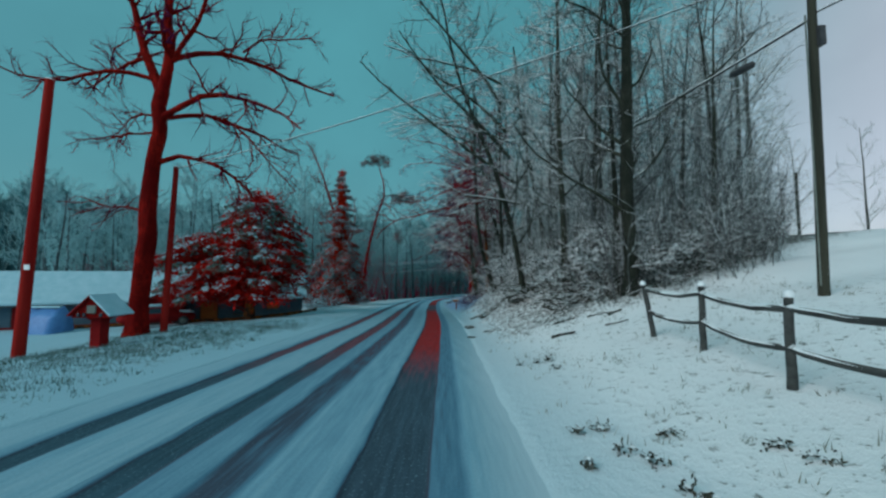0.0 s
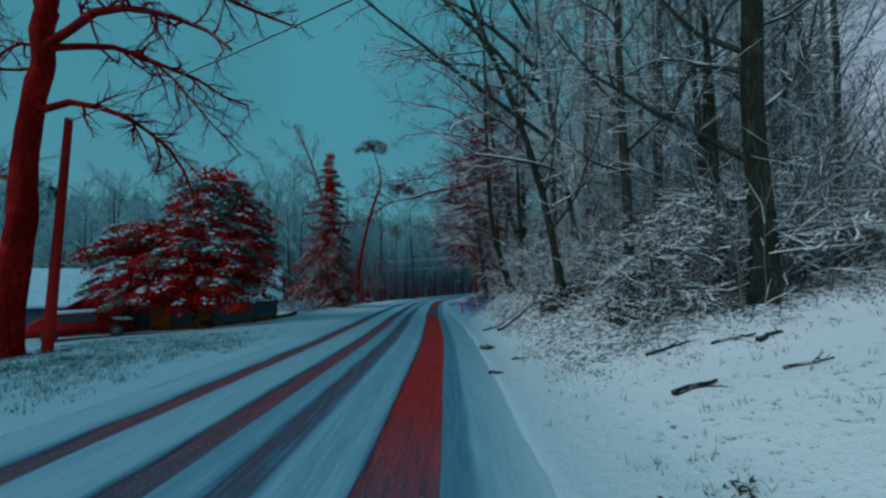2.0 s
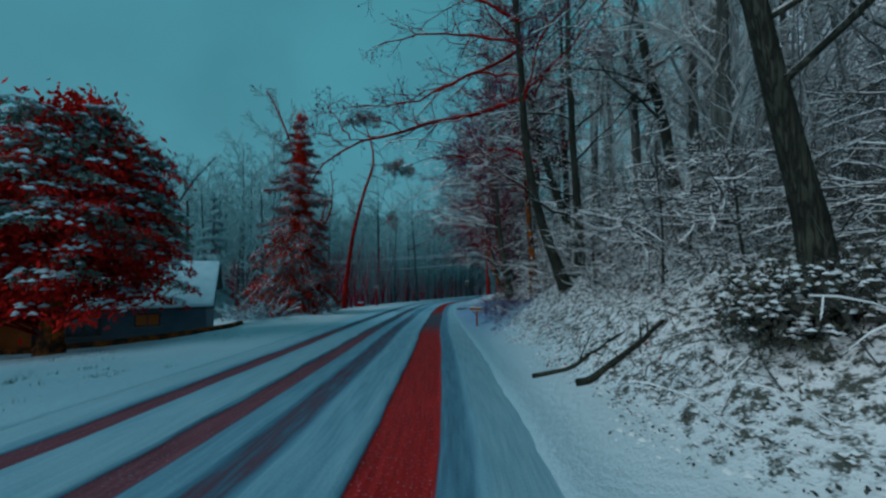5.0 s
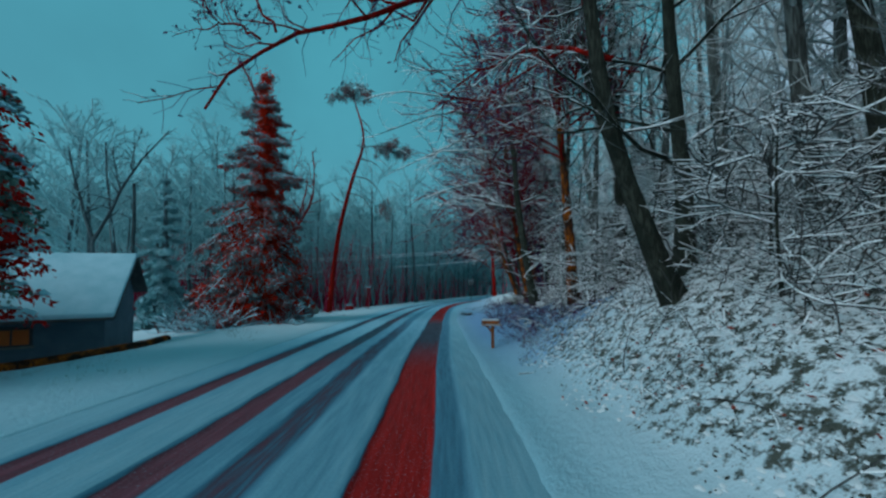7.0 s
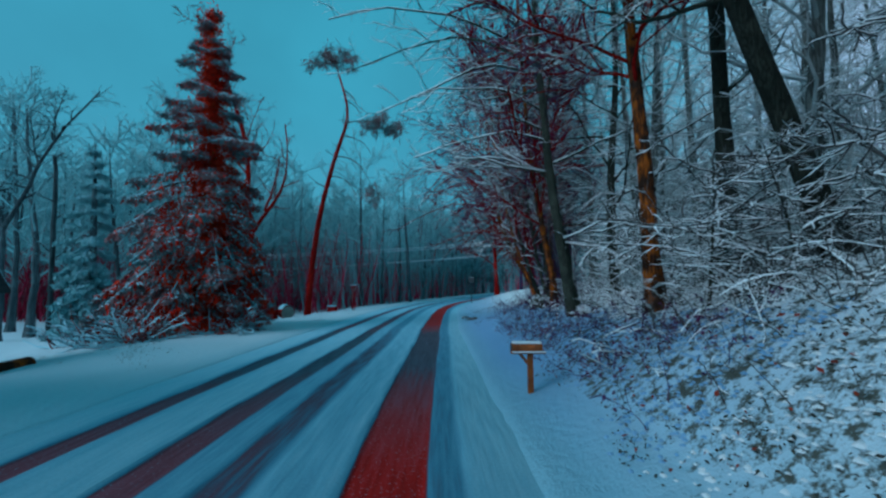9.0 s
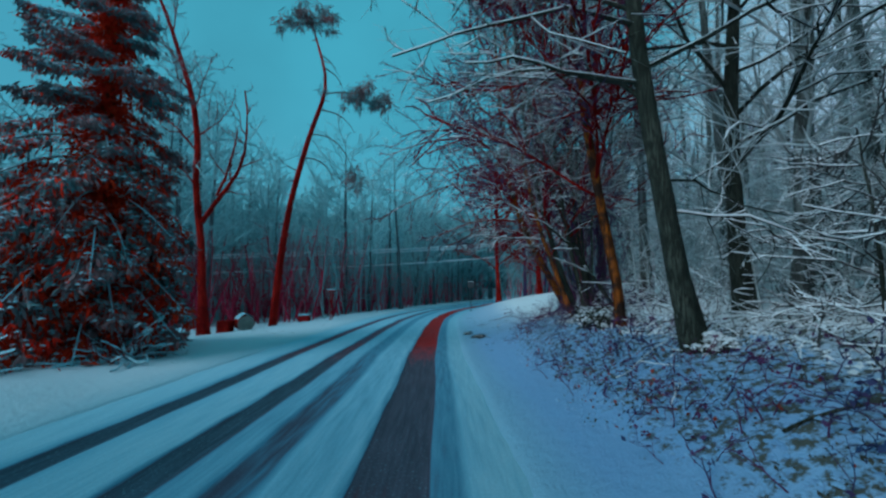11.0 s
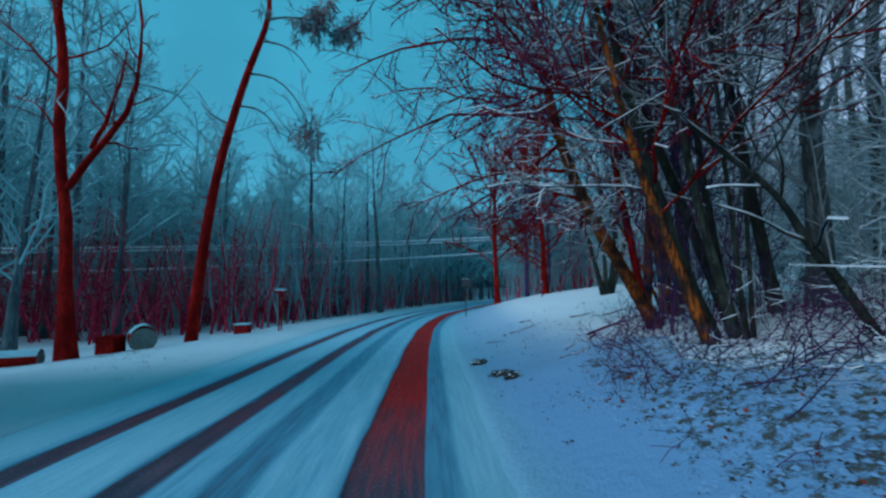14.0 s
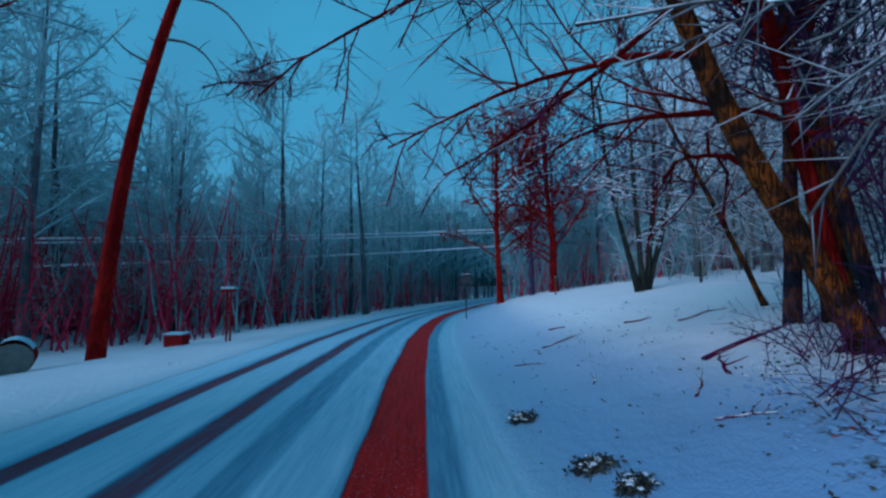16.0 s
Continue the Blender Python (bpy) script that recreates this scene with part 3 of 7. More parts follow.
def gnarled(tp, tr, sides, seed):
    """A trunk of uneven girth with flaring roots."""
    rg = np.random.RandomState(seed + 900)
    n = len(tp) * 2
    s = np.linspace(0, len(tp) - 1, n)
    P = np.stack([np.interp(s, np.arange(len(tp)), tp[:, k]) for k in range(3)], -1)
    R = np.interp(s, np.arange(len(tp)), tr)
    V, F = tubes(P[None], R[None], sides)
    V = V.reshape(n, sides, 3)
    a = np.arange(sides) * 2 * np.pi / sides
    q = rg.rand(4) * 6.28
    z = np.arange(n)[:, None]
    lump = 0.06 * np.sin(2 * a + q[0] + z * 0.35) + 0.05 * np.sin(3 * a + q[1] - z * 0.5) + 0.03 * rg.randn(n, sides)
    lump[:3] += np.array([0.28, 0.12, 0.04])[:, None] * np.sin(4 * a + q[2])
    V = P[:, None] + (V - P[:, None]) * (1 + lump[..., None])
    return V.reshape(-1, 3), F


def snow_strips(P, R, thick, cover=1.0, seed=0):
    """Ridges of snow along the upper side of the flat stretches of limbs."""
    M, N, _ = P.shape
    t = unit(np.gradient(P, axis=1))
    flat = np.clip(np.sqrt(1 - np.clip(t[..., 2] ** 2, 0, 1)) * 1.35 - 0.3, 0, 1)
    rg = np.random.RandomState(seed)
    flat = flat * (0.55 + 0.6 * rg.rand(M, N))
    flat[rg.rand(M) > cover] = 0
    if N < 4:
        flat[:, -1] *= 0.3
        R = np.minimum(R, 0.014)
    side = unit(np.cross(t, [0, 0, 1.0]))
    w = (R * 1.05 + thick * 0.35)[..., None] * flat[..., None]
    top = P + np.array([0, 0, 1.0]) * (R * 0.8 + thick * flat)[..., None]
    left, right = P - side * w + np.array([0, 0, 0.35]) * R[..., None], P + side * w + np.array([0, 0, 0.35]) * R[..., None]
    V = np.stack([left, top, right], 2)
    base = (np.arange(M)[:, None, None] * N + np.arange(N - 1)[None, :, None]) * 3
    k = np.arange(2)
    F = np.stack([base + k, base + k + 1, base + 4 + k, base + 3 + k], -1)
    keep = np.minimum(flat[:, 1:], flat[:, :-1]) > 0.08
    return V.reshape(-1, 3), F[keep].reshape(-1, 4)


def joined(pieces):
    vs, fs, n = [], [], 0
    for v, f in pieces:
        vs.append(v)
        fs.append(f + n)
        n += len(v)
    return np.concatenate(vs), np.concatenate(fs)


def curve_points(points, n):
    """A smooth line through a few points."""
    p = np.array(points, float)
    d = np.r_[0, np.cumsum(np.linalg.norm(np.diff(p, axis=0), axis=1))]
    s = np.linspace(0, d[-1], n)
    out = np.stack([np.interp(s, d, p[:, k]) for k in range(3)], -1)
    for _ in range(2):
        out[1:-1] = (out[:-2] + 2 * out[1:-1] + out[2:]) / 4
    return out


def shoots(rg, P, R, count, ratio, spread, n, lift, wild, low=0.25, thin=0.55, tip=0.25, most=99.0):
    """Shoots off the limbs P: count on each, of ratio times their length, up to a longest limb."""
    M, N, _ = P.shape
    length = np.minimum(np.linalg.norm(np.diff(P, axis=1), axis=-1).sum(1), most)
    s = low + (1 - low) * (np.arange(count)[None] + rg.rand(M, count)) / count
    s = np.clip(s, 0, 0.99)
    x = s * (N - 1)
    i = np.minimum(x.astype(int), N - 2)
    a = (x - i)[..., None]
    m = np.arange(M)[:, None]
    start = P[m, i] * (1 - a) + P[m, i + 1] * a
    rad = R[m, i] * (1 - a[..., 0]) + R[m, i + 1] * a[..., 0]
    t = unit(P[m, i + 1] - P[m, i])
    r = unit(np.cross(t, rg.randn(M, count, 3)))
    ang = np.radians(spread) * (0.7 + 0.6 * rg.rand(M, count, 1))
    d = unit(np.cos(ang) * t + np.sin(ang) * r + np.array([0, 0, lift]))
    ln = (length[:, None] * ratio * (1.15 - 0.6 * s) * (0.6 + 0.7 * rg.rand(M, count)))[..., None]
    pts = [start]
    for _ in range(n - 1):
        d = unit(d + rg.randn(M, count, 3) * wild + np.array([0, 0, lift * 0.25]))
        pts.append(pts[-1] + d * ln / (n - 1))
    Q = np.stack(pts, 2).reshape(M * count, n, 3)
    r0 = (rad * thin).reshape(-1, 1)
    return Q, r0 * np.linspace(1, tip, n)[None]


def leaf_blades(rg, centres, per, size, leaf, droop, flat=0.0, wide=0.28):
    """Small pointed leaves round the centres: two triangles folded to a quad each."""
    c = np.repeat(centres, per, 0)
    p = c + rg.randn(len(c), 3) * size
    d = unit(rg.randn(len(c), 3) + np.array([0, 0, -droop]))
    w = unit(np.cross(d, rg.randn(len(c), 3)))
    if flat:
        d[:, 2] *= 1 - flat
        w[:, 2] *= 1 - flat
    ln = leaf * (0.6 + 0.8 * rg.rand(len(c), 1))
    V = np.stack([p, p + d * ln * 0.5 + w * ln * wide, p + d * ln, p + d * ln * 0.5 - w * ln * wide], 1)
    F = np.arange(len(c) * 4).reshape(-1, 4)
    return V.reshape(-1, 3), F


def bare_tree(name, label, base, trunk, radius, limbs=(), seed=1, auto=14, reach=4.0, counts=(6, 5), mats=None, snow=0.035, low=0.35, lift=0.12,
              twig=1.0, tip=0.3, cover=0.9, group="", spread=62, rings=(5, 3), sides=(6, 4), bends=8, round_=14, limb=0.36, leaves=None):
    """A leafless tree. trunk: points from the foot; limbs: extra limbs given by their points (all relative to the foot), with a radius."""
    rg = np.random.RandomState(seed)
    mats = mats or (M_BARK, M_TWIG, M_SNOW)
    tp = curve_points(trunk, 14)
    tp[1:] += rg.randn(13, 3) * radius * 0.12
    tr = radius * np.linspace(1, tip, 14)
    tr[0] *= 1.3
    tr[1] *= 1.08
    T, TR = tp[None], tr[None]
    height = np.linalg.norm(np.diff(tp, axis=0), axis=1).sum()
    firsts, radii = [], []
    if auto:
        L, LR = shoots(rg, T, TR, auto, reach / height, spread, bends, lift, 0.16, low, limb)
        firsts.append(L)
        radii.append(LR)
    for pts, r in limbs:
        firsts.append(curve_points(pts, bends)[None] + rg.randn(1, bends, 3) * 0.04)
        radii.append(np.linspace(1, 0.3, bends)[None] * r)
    L, LR = np.concatenate(firsts), np.concatenate(radii)
    S, SR = shoots(rg, L, LR, counts[0], 0.5, 50, rings[0], lift * 0.7, 0.30, 0.2, 0.6, most=4.2)
    W, WR = shoots(rg, S, SR, counts[1], 0.5, 45, rings[1], lift * 0.5, 0.28, 0.15, 0.6)
    SR, WR = np.maximum(SR, 0.010 * twig), np.maximum(WR, 0.006 * twig)
    ob = thing(name, label, "tree", base, group)
    part("trunk", mesh("trunk", *gnarled(tp, tr, round_, seed), mats[0]), ob)
    wood = [tubes(L, np.maximum(LR, 0.014 * twig), sides[0])]
    if rings[0] > 2:
        wood.append(tubes(S, SR, sides[1]))
    fine = [tubes(W, WR, 3)] if rings[1] > 2 else [spikes(W, WR)]
    if rings[0] == 2:
        fine.append(spikes(S, SR))
    if len(mats) > 3 or rings[1] == 2:
        part("crown", mesh("crown", *joined(wood), mats[1]), ob)
        part("twig_spray", mesh("twig_spray", *joined(fine), mats[3] if len(mats) > 3 else mats[1]), ob, kind="stuff")
    else:
        part("crown", mesh("crown", *joined(wood + fine), mats[1]), ob)
    if leaves:
        part("dry_leaves", mesh("dry_leaves", *leaf_blades(rg, W[::2, -1], 1, 0.02, 0.10, 0.5, 0.0, 0.3), leaves), ob, "small dry leaves at the twig tips", "stuff")
    if snow:
        sn = joined([snow_strips(L, LR, snow, cover, seed), snow_strips(S, SR, snow * 0.75, cover, seed + 1), snow_strips(W, WR, snow * 0.55, cover * (1.0 if rings[1] > 2 else 0.5), seed + 2)])
        part("snow_cover", mesh("snow_cover", *sn, mats[2]), ob, "fresh snow lying along the branches")
    return ob


def on_ground(x, y, sink=0.12):
    return (x, y, float(ground_z(x, y)) - sink)


# ---- ground and road ----
def bank_edge(y):
    """How far east of the driving line the littered bank begins."""
    return np.interp(y, [14, 42, 46, 49.4, 51.2, 54, 58], [1.9, 2.1, 2.2, 2.8, 4.1, 6.0, 8.5])


def ground():
    xs = np.concatenate([np.geomspace(1800, 60, 16) * -1, np.arange(-55, -22, 2.0), np.arange(-22, -8, 0.5), np.arange(-8, 12, 0.2), np.arange(12, 30, 0.7),
                         np.arange(30, 60, 2.5), np.geomspace(60, 1800, 16)])
    ys = np.concatenate([np.geomspace(600, 12, 14) * -1, np.arange(-10, 0, 0.8), np.arange(0, 76, 0.25), np.arange(76, 130, 1.2), np.geomspace(131, 2500, 22)])
    X, Y = np.meshgrid(xs, ys)
    X = X + np.where(np.abs(X) < 400, line_x(Y), line_x(np.minimum(Y, 130)))
    Z = ground_z(X, Y)
    nx = len(xs)
    i = np.arange((len(ys) - 1) * nx).reshape(-1, nx)[:, :-1].ravel()
    F = np.stack([i, i + 1, i + nx + 1, i + nx], -1)
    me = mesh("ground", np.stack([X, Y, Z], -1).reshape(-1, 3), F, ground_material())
    u = X - line_x(Y)
    # bank with leaf litter, from the edge of the verge into the wood
    bank = np.clip((u - bank_edge(Y) - 0.25 * waves(X * 0.6, Y * 0.6)) / 0.7, 0, 1) * np.clip((Y - 12.9 - 0.1 * u - 0.4 * np.clip(u - 8.5, 0, 99)) / 2.4, 0, 1) * (0.45 + 0.55 * np.clip((51 - Y + u * 0.35) / 4, 0, 1))
    bank = bank * (1 + 0.45 * np.clip((u - 4.5) / 2, 0, 1) * np.clip((28 - Y) / 5, 0, 1))
    bank = bank * (1 - 0.5 * np.clip((u - 5) / 2, 0, 1) * np.clip((Y - 35) / 4, 0, 1))
    field = np.clip((u - 1.2) / 1.5, 0, 1) * np.clip((15 - Y) / 3, 0, 1) * 0.36
    grass = np.clip((-u - 6.6 - 0.5 * waves(X * 0.4, Y * 0.5)) / 1.2, 0, 1) * np.clip((27 - Y) / 5, 0, 1) * np.clip((u + 15) / 3, 0, 1) * (0.42 + 0.3 * np.sin(X * 0.9 + 1.3 * np.sin(Y * 0.6)) * np.sin(Y * 0.8))
    yard = np.clip((-u - 9.6) / 1.0, 0, 1) * np.clip((Y - 24) / 4, 0, 1) * np.clip((44 - Y) / 3, 0, 1) * 0.45
    wood = np.clip((-u - 15) / 3, 0, 1) * np.clip((Y - 62) / 5, 0, 1) * 0.5
    red = np.maximum.reduce([bank * 0.74, field, grass, yard, wood])
    # shares of teal and blue cast put into the snow colour, by place
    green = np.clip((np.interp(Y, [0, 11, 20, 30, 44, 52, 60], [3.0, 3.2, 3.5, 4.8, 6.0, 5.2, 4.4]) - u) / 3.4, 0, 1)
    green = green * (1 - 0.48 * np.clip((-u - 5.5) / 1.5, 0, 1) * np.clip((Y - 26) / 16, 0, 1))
    blue_cast = np.clip((u - 0.6) / 1.2, 0, 1) * np.clip((Y - 30) / 8, 0, 1) * np.clip((5.6 - u) / 2, 0, 1) * np.interp(Y, [48, 54, 70], [1.0, 0.6, 0.5])
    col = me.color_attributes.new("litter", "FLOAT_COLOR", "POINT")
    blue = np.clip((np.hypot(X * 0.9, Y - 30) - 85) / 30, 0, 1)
    col.data.foreach_set("color", np.stack([red, green, blue, blue_cast], -1).ravel())
    tagged(new("ground", me), "snow-covered ground with leaf litter and grass showing through", "ground", kind="structure")


def road():
    us = np.unique(np.concatenate([np.linspace(-6.5, 1.15, 60), [b[0] for b in BANDS]]))
    ys = np.concatenate([np.arange(-40, 0, 1.0), np.arange(0, 90, 0.3), np.arange(90, 160, 1.0)])
    U, Y = np.meshgrid(us, ys)
    shift = np.interp(Y, [34, 43], [0.0, 0.2])
    wear = np.interp(U - shift, [b[0] for b in BANDS], [b[1] for b in BANDS])
    X = line_x(Y) + U
    edge = np.clip((U + 6.5) / 1.2, 0, 1) * np.clip((1.15 - U) / 0.85, 0, 1)
    Z = road_z(Y) + 0.06 * edge - 0.045 * wear + 0.012 * np.sin(Y * 2.3 + U * 5) * np.sin(U * 9 + Y * 0.7) * (1 - wear) - 0.02 * np.clip((-5.5 - U) / 1.0, 0, 1)
    Z += np.clip((U - 0.35) / 0.8, 0, 1) * (0.011 * np.sin(Y * 1.7 + np.sin(Y * 0.6) * 2) + 0.007 * np.sin(Y * 5.3 + 1) + 0.008 * np.sin(Y * 13.1))
    nx = len(us)
    i = np.arange((len(ys) - 1) * nx).reshape(-1, nx)[:, :-1].ravel()
    F = np.stack([i, i + 1, i + nx + 1, i + nx], -1)
    me = mesh("road", np.stack([X, Y, Z], -1).reshape(-1, 3), F, road_material())
    uv = me.uv_layers.new(name="UVMap")
    idx = np.empty(len(me.loops), int)
    me.loops.foreach_get("vertex_index", idx)
    uv.data.foreach_set("uv", np.stack([(U - shift).ravel()[idx], Y.ravel()[idx]], -1).ravel())
    tagged(new("road", me), "two-lane road under packed snow with dark wet wheel tracks", "road", kind="structure")


ground()
road()


# ---- woods far off: a few kinds of tree, set out many times ----
def wood_tree(name, seed, height, radius, reach, mats, label, low=0.4, auto=12, counts=(5, 4), twig=2.2, snow=0.0, lean=0.6, rings=(4, 3)):
    rg = np.random.RandomState(seed)
    lx, ly = rg.randn(2) * lean
    t = bare_tree(name, label, (0, 0, -60), [(0, 0, 0), (lx * 0.3, ly * 0.3, height * 0.35), (lx * 0.8, ly * 0.5, height * 0.7), (lx, ly, height)], radius,
                  seed=seed, auto=auto, reach=reach, counts=counts, mats=mats, snow=snow, low=low, lift=0.28, twig=twig, tip=0.12, rings=rings, sides=(4, 3), bends=6, round_=7, cover=0.65)
    return t


FAR = (M_FARBARK, M_FROST_HAZE, M_SNOW_TEAL)
NEAR = (M_HAZEBARK, M_RIME, M_SNOW)
# darker set for trees before y 25: lower exposure put into the colour
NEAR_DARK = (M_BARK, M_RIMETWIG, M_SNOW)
FAR_KINDS = [wood_tree("woodland_tree", 11 + k, 14 + 1.4 * k, 0.20 + 0.02 * k, 6.2, FAR, "slim leafless woodland tree with frosted twigs, haze in their grey-teal", 0.22 + 0.03 * k, 20,
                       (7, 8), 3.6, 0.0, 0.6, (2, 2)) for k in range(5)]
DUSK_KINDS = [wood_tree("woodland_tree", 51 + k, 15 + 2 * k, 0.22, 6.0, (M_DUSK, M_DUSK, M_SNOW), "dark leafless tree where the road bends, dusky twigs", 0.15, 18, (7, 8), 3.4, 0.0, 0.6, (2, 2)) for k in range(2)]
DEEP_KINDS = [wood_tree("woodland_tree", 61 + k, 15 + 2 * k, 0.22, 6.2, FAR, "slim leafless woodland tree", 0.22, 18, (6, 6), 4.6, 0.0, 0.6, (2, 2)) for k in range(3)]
DUSK_NEAR = [wood_tree("bare_tree", 81 + k, 11 + 2.5 * k, 0.09 + 0.02 * k, 4.4, (M_DUSKBARK, M_DUSK, M_SNOW), "slim dark-twigged bare tree crowding the roadside bank", 0.14, 22, (10, 9), 1.35, 0.0, 1.0, (3, 2)) for k in range(2)]
NEAR_KINDS = [wood_tree("woodland_tree", 31 + k, 13 + 2.0 * k, 0.13 + 0.028 * k, 4.2, NEAR if k > 1 else NEAR_DARK, "bare woodland tree on the bank with snow along its twigs", 0.10, 20, (8, 8), 1.45, 0.016 if k < 2 else 0.05, 0.9, (2, 2))
              for k in range(4)]


def plant(kinds, places, group, seed):
    rg = np.random.RandomState(seed)
    for k, (x, y) in enumerate(places):
        s = 0.8 + 0.4 * rg.rand()
        t = copy_thing(kinds[k % len(kinds)], pose(x, y, float(ground_z(x, y)) - 0.15, 0, 0, rg.rand() * 360))
        t.scale = (s, s, s)
        tagged(t, group=group)


def scatter(n, seed, xr, yr, keep, gap):
    rg = np.random.RandomState(seed)
    out = []
    for _ in range(n * 30):
        x, y = rg.uniform(*xr), rg.uniform(*yr)
        if keep(x, y) and all((x - a) ** 2 + (y - b) ** 2 > gap * gap for a, b in out):
            out.append((x, y))
            if len(out) == n:
                break
    return out


def lat(x, y):
    return x - float(line_x(y))


far_places = scatter(200, 5, (-75, 60), (74, 125), lambda x, y: (lat(x, y) < -8.5 or lat(x, y) > 5 + 0.0 * y) and y > 74 - 0.1 * min(x, 0), 1.7)
far_places += scatter(60, 6, (-70, -18), (58, 84), lambda x, y: True, 2.2)
far_places += scatter(34, 9, (-10, 24), (92, 128), lambda x, y: lat(x, y) < -8, 1.6)


def deep_wood(kinds, places, seed):
    """Trees deep in the wood, too many to tell apart, as one."""
    rg = np.random.RandomState(seed)
    sets = {}
    for k, (x, y) in enumerate(places):
        s, a = 0.8 + 0.4 * rg.rand(), rg.rand() * 6.283
        m = np.array([[math.cos(a), -math.sin(a), 0], [math.sin(a), math.cos(a), 0], [0, 0, 1]]) * s
        for o in kinds[k % len(kinds)].children:
            me = o.data
            co = np.empty(len(me.vertices) * 3)
            me.vertices.foreach_get("co", co)
            n = len(me.polygons[0].vertices)
            li = np.empty(len(me.loops), int)
            me.loops.foreach_get("vertex_index", li)
            key = (o.name.split(".")[0], n, me.materials[0])
            sets.setdefault(key, []).append((co.reshape(-1, 3) @ m.T + [x, y, float(ground_z(x, y)) - 0.15], li.reshape(-1, n)))
    ob = thing("deep_woods", "dense frosted bare woods far behind the road, haze in their colour", "woods", kind="stuff")
    for (nm, n, mat), pieces in sets.items():
        part(nm, mesh(nm, *joined(pieces), mat), ob, kind="stuff")


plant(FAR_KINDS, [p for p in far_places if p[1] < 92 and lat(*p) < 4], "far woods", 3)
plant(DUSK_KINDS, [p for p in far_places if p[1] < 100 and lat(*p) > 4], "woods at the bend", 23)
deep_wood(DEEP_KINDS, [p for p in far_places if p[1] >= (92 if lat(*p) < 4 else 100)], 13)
near_places = scatter(92, 7, (6.5, 34), (16, 54), lambda x, y: lat(x, y) > 6.6 + max(0.0, (18 - y) * 0.6) and lat(x, y) < 0.92 * (y - 1.5) - 2.0, 1.45)
near_places = [p for k, p in enumerate(near_places) if p[1] < 35 or k % 5 < 3]
near_places += scatter(16, 8, (48, 90), (20, 56), lambda x, y: True, 4.0)
near_places += scatter(34, 15, (16, 46), (56, 84), lambda x, y: lat(x, y) > 15.5, 2.0)
plant(NEAR_KINDS[:2], [p for p in near_places if p[1] < 25], "wood on the bank", 4)
plant(NEAR_KINDS[2:], [p for p in near_places if p[1] >= 25], "wood on the bank", 14)
plant(DUSK_NEAR, [(6.3, 51.9), (5.9, 53.0), (6.6, 52.6)], "dark trees of the bank", 24)
for t in FAR_KINDS + DUSK_NEAR + NEAR_KINDS + DUSK_KINDS + DEEP_KINDS:
    for o in (*t.children, t):
        bpy.data.objects.remove(o)


def distant_woods():
    """The woods go on for a long way: a wall of crowns beyond the far trees, haze put into its colour, with feathered
    tops.
    """
    rg = np.random.RandomState(91)
    az = np.radians(np.linspace(-86, 40, 900))
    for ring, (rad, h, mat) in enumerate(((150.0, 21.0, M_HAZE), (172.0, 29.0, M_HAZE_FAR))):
        k = np.arange(900)
        top = h + 2.2 * np.sin(k * 0.11 + ring) + 1.6 * np.sin(k * 0.31 + 2 * ring) + 1.0 * np.sin(k * 0.83) + 0.8 * rg.randn(900)
        top = top * np.interp(np.degrees(az), [-86, -30, 10, 34, 40], [1.15, 1.0, 0.92, 0.9, 0.4])
        x, y = rad * np.sin(az), 30 + rad * np.cos(az)
        z = ground_z(x, y) - 1
        rows = np.linspace(0, 1, 9)
        P = np.stack([np.stack([x * (1 - 0.03 * np.sin(r * 3)) + rg.randn(900) * 0.7, y * (1 - 0.03 * np.sin(r * 3)) + rg.randn(900) * 0.7, z + top * r], -1) for r in rows])
        i = (np.arange(8)[:, None] * 900 + np.arange(899)[None]).ravel()
        F = np.stack([i, i + 1, i + 901, i + 900], -1)
        # feathered tops: fine upright twigs
        n = 7000
        j = rg.randint(0, 899, n)
        a = P[8, j] * rg.uniform(0.99, 1.0, (n, 1)) + rg.randn(n, 3) * [0.4, 0.4, 0.7]
        b = a + (rg.randn(n, 3) * 0.30 + [0, 0, 1.0]) * rg.uniform(1.0, 3.6, (n, 1))
        sv, sf = spikes(np.stack([a, b], 1), np.full((n, 2), 0.09))
        ob = tagged(new("backdrop_woods", mesh("backdrop_woods", np.concatenate([P.reshape(-1, 3), sv]), F.tolist() + (sf + P.size // 3).tolist(), mat)), "bare woods in the far distance with haze in their colour", "woods", kind="structure")


